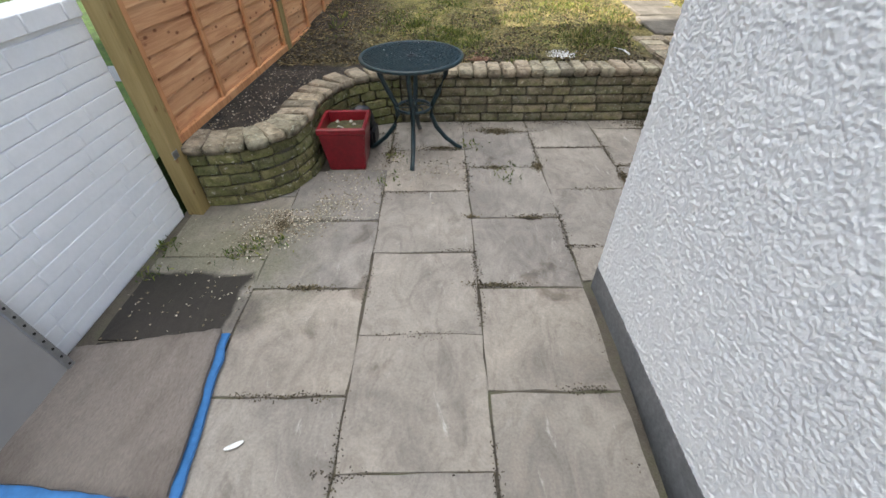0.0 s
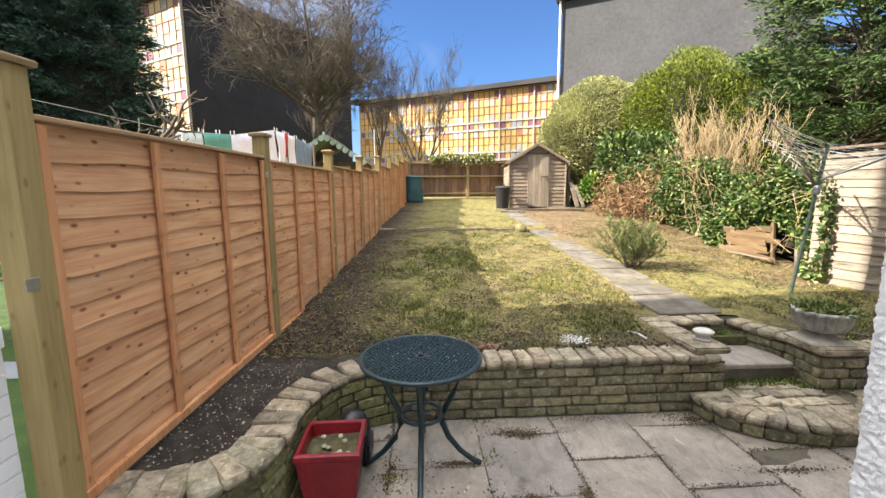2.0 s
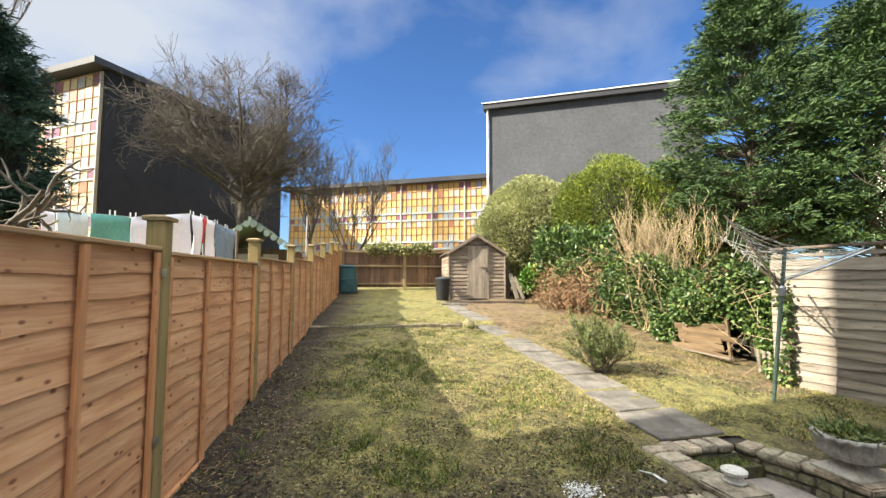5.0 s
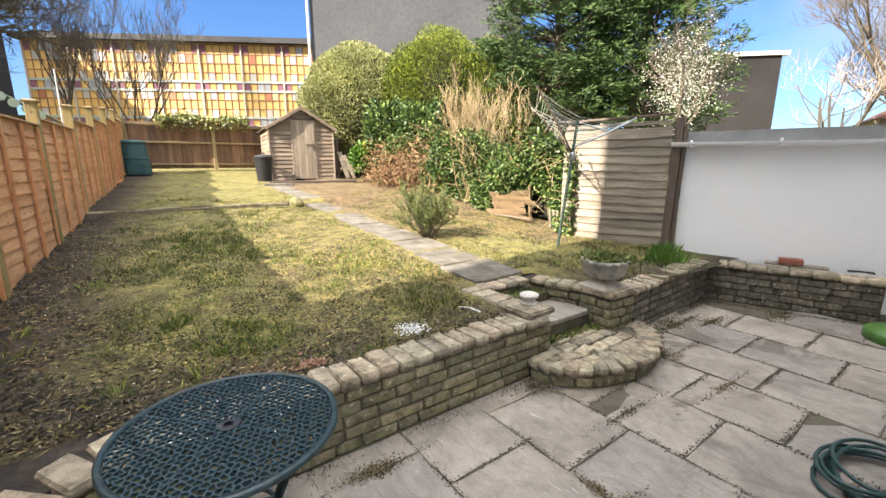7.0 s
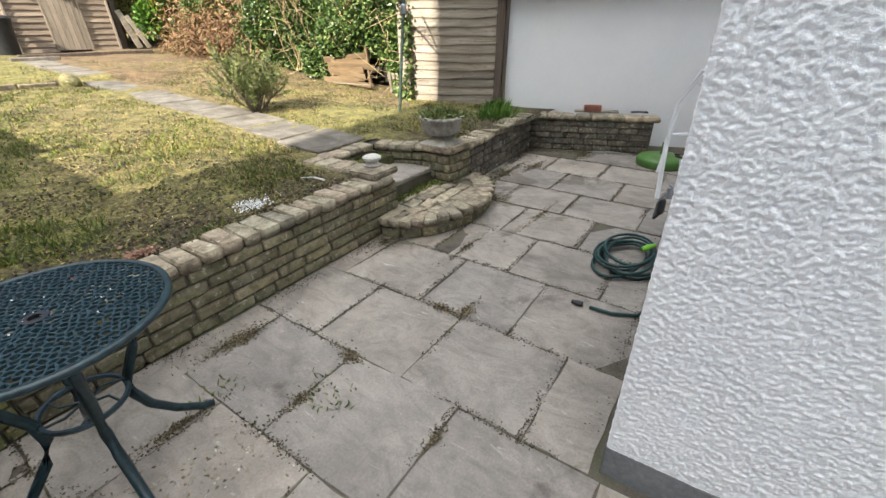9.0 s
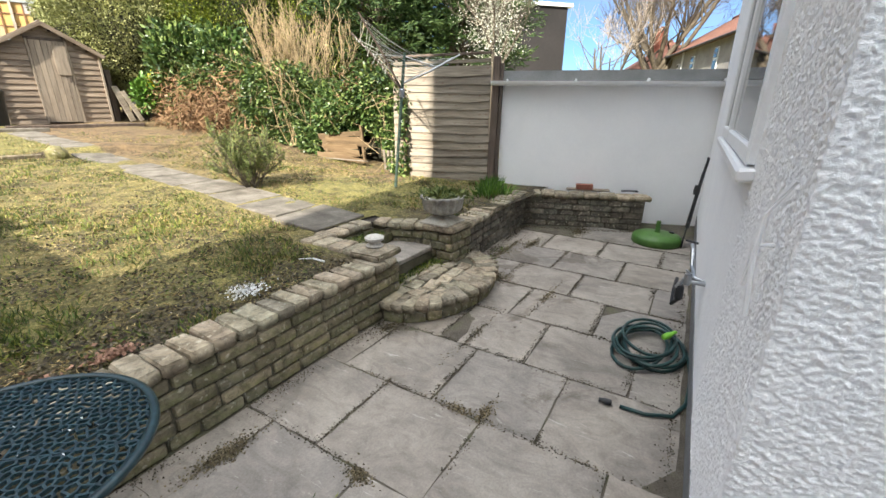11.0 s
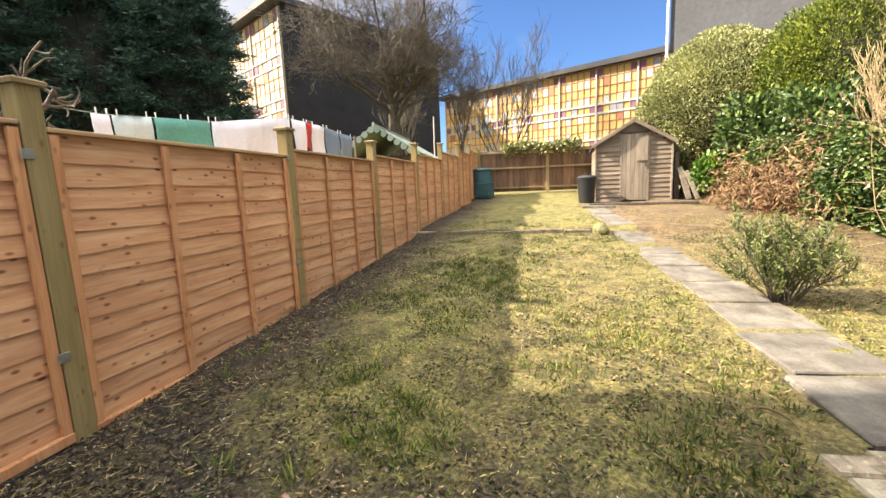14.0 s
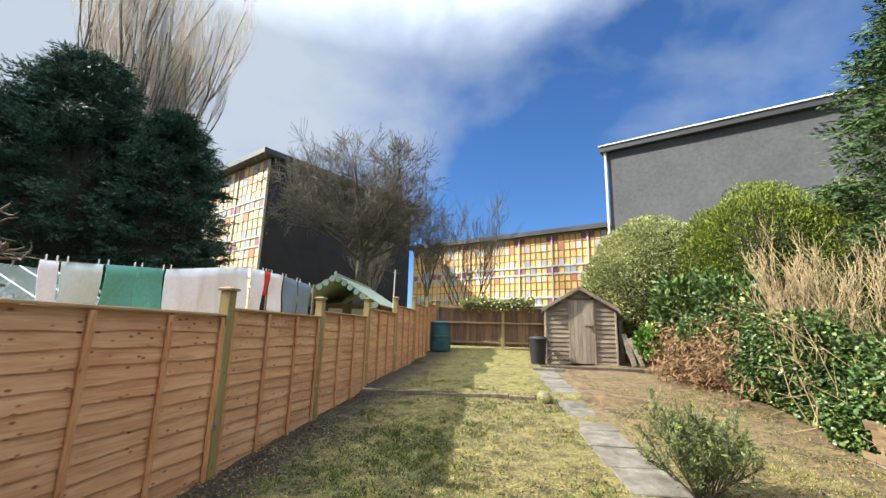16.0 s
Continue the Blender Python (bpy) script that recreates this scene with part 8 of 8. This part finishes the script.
# ---- next door ----
def build_next_door():
    rng = random.Random(27)
    line = thing("washing_line", "washing line hung with cloths in the next garden", "washing line")
    pts = [(-3.2, 1.0, 2.35), (-3.2, 5.9, 2.37), (-3.2, 7.3, 2.50), (-3.2, 9.0, 2.80), (-3.2, 10.3, 2.80), (-3.2, 11.6, 2.74)]
    part("line", tube_bm(pts, 0.004, 5), M["line"], line)
    part("prop", tube_bm([(-3.2, 9.7, 0.6), (-3.2, 9.65, 2.84)], 0.018, 6), M["old_post"], line)
    part("far_post", tube_bm([(-3.2, 11.6, 0.5), (-3.2, 11.6, 2.8)], 0.03, 8), M["old_post"], line)

    def zline(y):
        return float(np.interp(y, [p[1] for p in pts], [p[2] for p in pts]))

    def cloth(name, y0, y1, drop, mat, label, wave=0.02, cat="laundry"):
        k, m = 26, 8
        V = []
        ph = rng.uniform(0, 6)
        for i in range(k):
            y = y0 + (y1 - y0) * i / (k - 1)
            for j in range(m):
                f = j / (m - 1)
                V.append((-3.2 + wave * (0.4 + f) * math.sin(y * 17 + ph) + 0.02 * math.sin(f * 5 + y * 4), y, zline(y) - f * drop + 0.012 * math.sin(y * 23 + ph) * f))
        me = fast_mesh(name, np.array(V), grid_faces(k, m), mat)
        ob = tagged(new(name, me), label, cat)
        s = ob.modifiers.new("thickness", "SOLIDIFY")
        s.thickness = 0.004
        for y in (y0 + 0.04, y1 - 0.04):
            peg = solo("clothes_peg", box_bm(0.014, 0.012, 0.07, 0.003), M["upvc"], "pale clothes peg on the washing line", "clothes peg", pose(-3.2, y, zline(y) + 0.02), group="pegs on the washing line")

    cloth("pillowcase", 5.82, 6.0, 0.7, M["cloth_white"], "white cloth pegged on the washing line")
    cloth("bath_towel", 6.02, 6.42, 0.75, M["cloth_pale"], "pale grey-green towel on the washing line")
    cloth("green_towel", 6.45, 6.86, 0.7, M["cloth_green"], "sea-green towel on the washing line")
    cloth("green_towel", 6.88, 7.28, 0.65, M["cloth_green"], "sea-green towel on the washing line")
    cloth("bed_sheet", 7.32, 9.05, 0.95, M["cloth_white"], "large white bed sheet on the washing line", 0.035)
    cloth("shirt", 9.1, 9.5, 0.8, M["cloth_white"], "white shirt on the washing line", 0.03)
    cloth("red_shirt", 9.52, 9.70, 0.45, M["cloth_red"], "small red garment on the washing line", 0.02)
    cloth("shirt", 9.72, 10.2, 0.75, M["cloth_white"], "white shirt on the washing line", 0.03)
    cloth("blue_towel", 10.25, 10.8, 0.8, M["cloth_blue"], "grey-blue towel on the washing line", 0.02)
    cloth("blue_towel", 10.85, 11.4, 0.8, M["cloth_blue"], "grey-blue towel on the washing line", 0.02)
    # summerhouse
    s = thing("summerhouse", "summerhouse with a scalloped green felt roof", "summerhouse", pose(-3.35, 13.4, 0.7, 0, 0, 3))
    W, D, E, P = 2.0, 3.2, 1.85, 2.52
    part("back_wall", prism_bm([(-W / 2, D - 0.1), (W / 2, D - 0.1), (W / 2, D), (-W / 2, D)], 0, E), M["old_post"], s)
    for x in (-W / 2, W / 2 - 0.05):
        part("side_wall", prism_bm([(x, 0.9), (x + 0.05, 0.9), (x + 0.05, D - 0.1), (x, D - 0.1)], 0, E), M["old_post"], s)
    part("front_wall", prism_bm([(-W / 2 + 0.05, 0.95), (W / 2 - 0.05, 0.95), (W / 2 - 0.05, 1.0), (-W / 2 + 0.05, 1.0)], 0, E), M["old_post"], s)
    for x in (-0.35, 0.35):
        part("window", box_bm(0.42, 0.03, 0.8, 0.006), M["blind"], s, m=pose(x, 0.94, 1.3))
    for s_ in (-1, 1):
        part("porch_post", box_bm(0.07, 0.07, E, 0.006), M["blind"], s, m=pose(s_ * (W / 2 - 0.06), 0.06, E / 2))
        l = math.hypot(W / 2 + 0.3, P - E + 0.15)
        a = math.degrees(math.atan2(P - E, W / 2 + 0.1))
        part("roof_panel", box_bm(l, D + 0.5, 0.03, 0.005), M["green_felt"], s, "pale green felt", m=pose(s_ * (W / 4 + 0.1), D / 2, (E + P) / 2 - 0.02, 0, s_ * a, 0))
        for k in range(7):
            f = (k + 0.5) / 7
            part("scallop", lathe_bm([(0.085, -0.008), (0.085, 0.008)], 14, True), M["green_felt"], s, m=pose(s_ * f * (W / 2 + 0.2), -0.26, P - 0.03 - f * (P - E + 0.12), 90, 0, 0))
    part("finial", box_bm(0.06, 0.03, 0.16, 0.006), M["green_felt"], s, m=pose(0, -0.27, P + 0.02))
    part("flag_pole", tube_bm([(1.3, 1.2, 1.2), (1.32, 1.2, 2.9)], 0.018, 6), M["blind"], s)
    # greenhouse
    g = thing("greenhouse", "aluminium greenhouse with grimy glass", "greenhouse", pose(-7.6, 6.9, 0.5))
    part("base_wall", prism_bm([(-1.2, 0), (1.75, 0), (1.75, 2.4), (-1.2, 2.4)], 0, 0.55), M["black_brick"], g)
    for x in (-1.2, -0.2, 0.8, 1.75):
        part("glazing_bar", tube_bm([(x, 0, 0.5), (x * 0.93 + 0.02, 0, 1.6), (x * 0.55 + 0.1, 0, 2.1)], 0.018, 6), M["galv"], g)
        part("glazing_bar", tube_bm([(x, 2.4, 0.5), (x * 0.93 + 0.02, 2.4, 1.6), (x * 0.55 + 0.1, 2.4, 2.1)], 0.018, 6), M["galv"], g)
    for z, x0, x1 in ((0.56, -1.2, 1.75), (1.6, -1.1, 1.65), (1.05, -1.15, 1.70)):
        for y in (0, 2.4):
            part("rail", tube_bm([(x0, y, z), (x1, y, z)], 0.018, 6), M["galv"], g)
        part("rail", tube_bm([(x1, 0, z), (x1, 2.4, z)], 0.018, 6), M["galv"], g)
    for y in (0.6, 1.2, 1.8, 2.4):
        part("glazing_bar", tube_bm([(1.75, y, 0.5), (1.65, y, 1.6), (0.3, y, 2.25)], 0.014, 6), M["galv"], g)
    for v in ([(-1.2, 0, 0.56), (1.75, 0, 0.56), (1.65, 0, 1.6), (-1.1, 0, 1.6)], [(1.75, 0, 0.56), (1.75, 2.4, 0.56), (1.65, 2.4, 1.6), (1.65, 0, 1.6)], [(-1.1, 0, 1.6), (1.65, 0, 1.6), (0.3, 1.2, 2.25), (-0.2, 1.2, 2.25)], [(1.65, 0, 1.6), (1.65, 2.4, 1.6), (0.3, 2.4, 2.25), (0.3, 0, 2.25)]):
        part("pane", bmesh_quad(v), M["thin_glass"], g)
    part("bench", box_bm(2.6, 0.6, 0.05, 0.005), M["grey_lap"], g, m=pose(0.2, 1.6, 0.85))
    part("crate", box_bm(0.6, 0.4, 0.3, 0.02), M["red_brick"], g, m=pose(0.4, 1.5, 1.03))
    bush_of("boundary_hedge", [((0, 0, 1.1), (3.2, 1.2, 1.3)), ((-3.6, -0.4, 1.2), (2.6, 1.2, 1.5))], M["con_mid"], "dark clipped hedge behind the greenhouse", "hedge", (-9.6, 11.2, 0.5), 67, n=26000, size=(0.12, 0.05), lump=0.12, inner=0.8, fill=0.85)
    w = thing("raised_bed", "timber-edged flower bed on the next lawn", "flower bed", pose(-6.6, 5.6, 0.45, 0, 0, 25))
    part("edge", box_bm(2.6, 0.05, 0.22, 0.006), M["rear_board"], w)
    part("soil", box_bm(2.5, 0.7, 0.16, 0.02), M["soil"], w, m=pose(0, 0.38, 0))
    rg = np.random.default_rng(37)
    p = np.stack([rg.uniform(-1.1, 1.2, 900), rg.uniform(0.1, 0.7, 900), rg.uniform(0.06, 0.25, 900)], 1)
    leaves_ob("foliage", [leaf_cloud(p, np.tile([0, 0, 0.6], (900, 1)), 0.1, 0.03, 0.6, 0, rg)], M["green_leaf"], w)
    leaves_ob("flower", [leaf_cloud(p[:60] + np.array([0, 0, 0.1]), np.tile([0, 0, 0.6], (60, 1)), 0.05, 0.05, 0.9, 0, rg)], M["blossom"], w)
    c = thing("cart_planter", "small black metal cart planter on the next lawn", "planter", pose(-4.0, 4.05, 0.44, 0, 0, 35))
    for y in (-0.14, 0.14):
        n = 24
        part("wheel", tube_bm([(0.15 * math.cos(2 * math.pi * k / n), y, 0.16 + 0.15 * math.sin(2 * math.pi * k / n)) for k in range(n + 1)], 0.01, 6), M["black"], c)
    part("basket", lathe_bm([(0.08, 0.12), (0.17, 0.26), (0.18, 0.27)], 16), M["black"], c)
    part("pot", lathe_bm([(0.06, 0.15), (0.08, 0.3), (0.05, 0.33)], 12, True), M["blind"], c)
    part("shaft", tube_bm([(-0.1, 0.1, 0.2), (-0.34, 0.1, 0.32)], 0.012, 6), M["black"], c)
    # pollarded tree
    rr = random.Random(63)
    t = thing("pollarded_tree", "pollarded tree with knobbly cut branches", "tree", pose(-2.95, 4.9, 0.45))
    part("trunk", tube_bm([(0, 0, -0.1), (0.03, 0, 0.8), (0, 0.05, 1.5)], [0.09, 0.08, 0.07], 8), M["bark"], t)
    segs = []
    for i in range(11):
        a = rr.uniform(0, 6.28)
        lv = grow((0, 0, rr.uniform(1.35, 1.55)), (math.cos(a), math.sin(a), 0.35), rr.uniform(0.35, 0.62), 0.026, 3, rr, (2, 3), 0.25, 0.6, 0.3, 0.5, 4, 0.75)
        for l in lv:
            segs += l
    V, F = tubes(segs, 6)
    piece("branch", fast_mesh("branch", V, F, M["twig"]), t)


def bmesh_quad(v, th=0.004):
    bm = bmesh.new()
    bm.faces.new([bm.verts.new(p) for p in v])
    bm.normal_update()
    bmesh.ops.solidify(bm, geom=list(bm.faces), thickness=th)
    return bm


def thin_glass():
    m, n, l, b = mat_new("grimy_thin_glass", 0.12)
    b.inputs["Base Color"].default_value = (0.75, 0.85, 0.88, 1)
    b.inputs["Alpha"].default_value = 0.3
    f = node_noise(n, l, coords(n, l), 6.0, 4)
    l.new(node_ramp(n, l, f, [(0.3, (0.22, 0.27, 0.27)), (0.7, (0.38, 0.44, 0.46))]), b.inputs["Base Color"])
    return m


M["thin_glass"] = thin_glass()
M["cloth_white"] = plain("white_cotton", (0.78, 0.81, 0.86), 0.85, spots=0.05)
M["cloth_pale"] = plain("pale_cotton", (0.55, 0.66, 0.64), 0.9, spots=0.06)
M["cloth_green"] = plain("sea_green_towelling", (0.12, 0.38, 0.32), 0.95, spots=0.1)
M["cloth_blue"] = plain("grey_blue_towelling", (0.16, 0.23, 0.30), 0.95, spots=0.1)
M["cloth_red"] = plain("red_cotton", (0.52, 0.035, 0.03), 0.85)
M["green_felt"] = mottled("pale_green_felt", (0.20, 0.27, 0.22), (0.29, 0.36, 0.30), scale=4, fine=70, vary=0, bump=0.4)


def build_far_roofs():
    """Houses beyond the garage, with red tiled roofs, and things past the hedge."""
    M["tile"] = mottled("red_roof_tile", (0.13, 0.055, 0.036), (0.20, 0.088, 0.058), scale=1.5, fine=14, vary=0, bump=0.6, dist=0.03, stretch=(1, 1, 4))
    M["pebble"] = mottled("grey_pebbledash", (0.28, 0.27, 0.26), (0.38, 0.37, 0.36), scale=2, fine=30, vary=0, bump=0.4)

    def hip_house(x, y, w, d, e, p, rot, label, inset):
        """A house about its centre with a hipped tiled roof."""
        t = thing("terraced_house", label, "house", pose(x, y, 0.0, 0, 0, rot))
        part("wall", prism_bm([(-w / 2, -d / 2), (w / 2, -d / 2), (w / 2, d / 2), (-w / 2, d / 2)], -0.5, e), M["pebble"], t)
        rb = bmesh.new()
        o = 0.3
        low = [rb.verts.new((sx_ * (w / 2 + o), sy_ * (d / 2 + o), e - 0.10)) for sx_, sy_ in ((-1, -1), (1, -1), (1, 1), (-1, 1))]
        hi = [rb.verts.new((sx_ * (w / 2 - inset), 0, p)) for sx_ in (-1, 1)]
        for f in ((low[0], low[1], hi[1], hi[0]), (low[1], low[2], hi[1]), (low[2], low[3], hi[0], hi[1]), (low[3], low[0], hi[0]), (low[3], low[2], low[1], low[0])):
            rb.faces.new(f)
        part("roof", rb, M["tile"], t, "red clay tile roof")
        part("ridge", tube_bm([(-w / 2 + inset, 0, p), (w / 2 - inset, 0, p)], 0.09, 6), M["tile"], t)
        part("gutter", tube_bm([(-w / 2 - o, d / 2 + o, e - 0.12), (w / 2 + o, d / 2 + o, e - 0.12)], 0.06, 6), M["roof_edge"], t)
        return t

    t = hip_house(26.0, 1.0, 16.0, 6.0, 4.3, 6.2, 21.2, "distant rendered house with a red tiled roof", 2.6)
    for u, ww, hh, z in ((0.8, 0.55, 0.62, 3.55), (-2.3, 0.5, 0.95, 3.45), (-4.2, 0.5, 0.95, 3.45), (3.2, 0.4, 0.5, 3.45)):
        wd = new("window")
        wd.parent = t
        part("frame", box_bm(ww, 0.08, hh, 0.01), M["upvc"], wd, m=pose(u, 3.0, z))
        for q in (-1, 1):
            part("pane", box_bm(ww - 0.12, 0.02, hh / 2 - 0.09, 0.004), M["pane"], wd, m=pose(u, 3.045, z + q * hh / 4))
    part("downpipe", tube_bm([(2.4, 3.06, 4.2), (2.4, 3.06, 0.0)], 0.05, 6), M["upvc"], t)
    t = hip_house(37.2, 6.9, 6.4, 5.6, 4.0, 5.9, 21.2, "distant house with a hipped red roof and chimney", 2.4)
    ch = new("chimney")
    ch.parent = t
    part("stack", box_bm(1.1, 0.8, 1.7, 0.02), M["red_brick"], ch, m=pose(-0.9, 0.9, 5.65))
    for k in range(4):
        part("chimney_pot", lathe_bm([(0.1, 0), (0.12, 0.05), (0.09, 0.28)], 10, True), M["tile"], ch, m=pose(-1.3 + 0.27 * k, 0.9, 6.5))
    b = thing("far_block", "distant dark block of flats beyond the trees", "apartment block")
    part("wall", prism_bm([(19.5, 13.2), (23.2, 9.9), (27, 14), (23, 17)], 0, 6.2), M["black_brick"], b)
    part("roof", prism_bm([(19.3, 13.2), (23.3, 9.65), (27.2, 14), (23, 17.2)], 6.2, 6.36), M["upvc"], b, "white roof edge")
    r = thing("red_roof_hut", "garden hut with a red roof beyond the hedge", "hut", pose(13.4, 16.0, 1.0, 0, 0, 30))
    part("wall", prism_bm([(-1, -0.8), (1, -0.8), (1, 0.8), (-1, 0.8)], 0, 2.0), M["pebble"], r)
    rb = bmesh.new()
    q = [rb.verts.new(v) for v in ((-1.2, -1, 2.0), (1.2, -1, 2.0), (1.2, 1, 2.0), (-1.2, 1, 2.0), (0, 0, 2.55))]
    for f in ((0, 1, 4), (1, 2, 4), (2, 3, 4), (3, 0, 4), (3, 2, 1, 0)):
        rb.faces.new([q[i] for i in f])
    part("roof", rb, M["redpanel"], r, "bright red pyramid roof")
    c = thing("hedge_bin", "green plastic water butt behind the hedge", "water butt", pose(5.55, 7.4, 0.6))
    part("body", lathe_bm([(0.3, 0), (0.34, 0.7), (0.30, 1.25)], 24, True), M["teal"], c)
    part("lid", lathe_bm([(0.32, 1.25), (0.32, 1.30), (0.1, 1.34)], 24, True), M["teal"], c)


def build_things():
    build_table()
    build_pot()
    build_urn()
    build_ornament()
    build_hose()
    build_umbrella_base()
    build_mat()
    build_house_bits()
    build_path()
    build_dryer()
    build_broken_fence()
    build_shed()
    build_rear_fence()
    build_next_door()
    build_far_roofs()


build_things()


# ---- pieces of walls and patio ----
build_slabs()
build_block_walls()
build_steps()
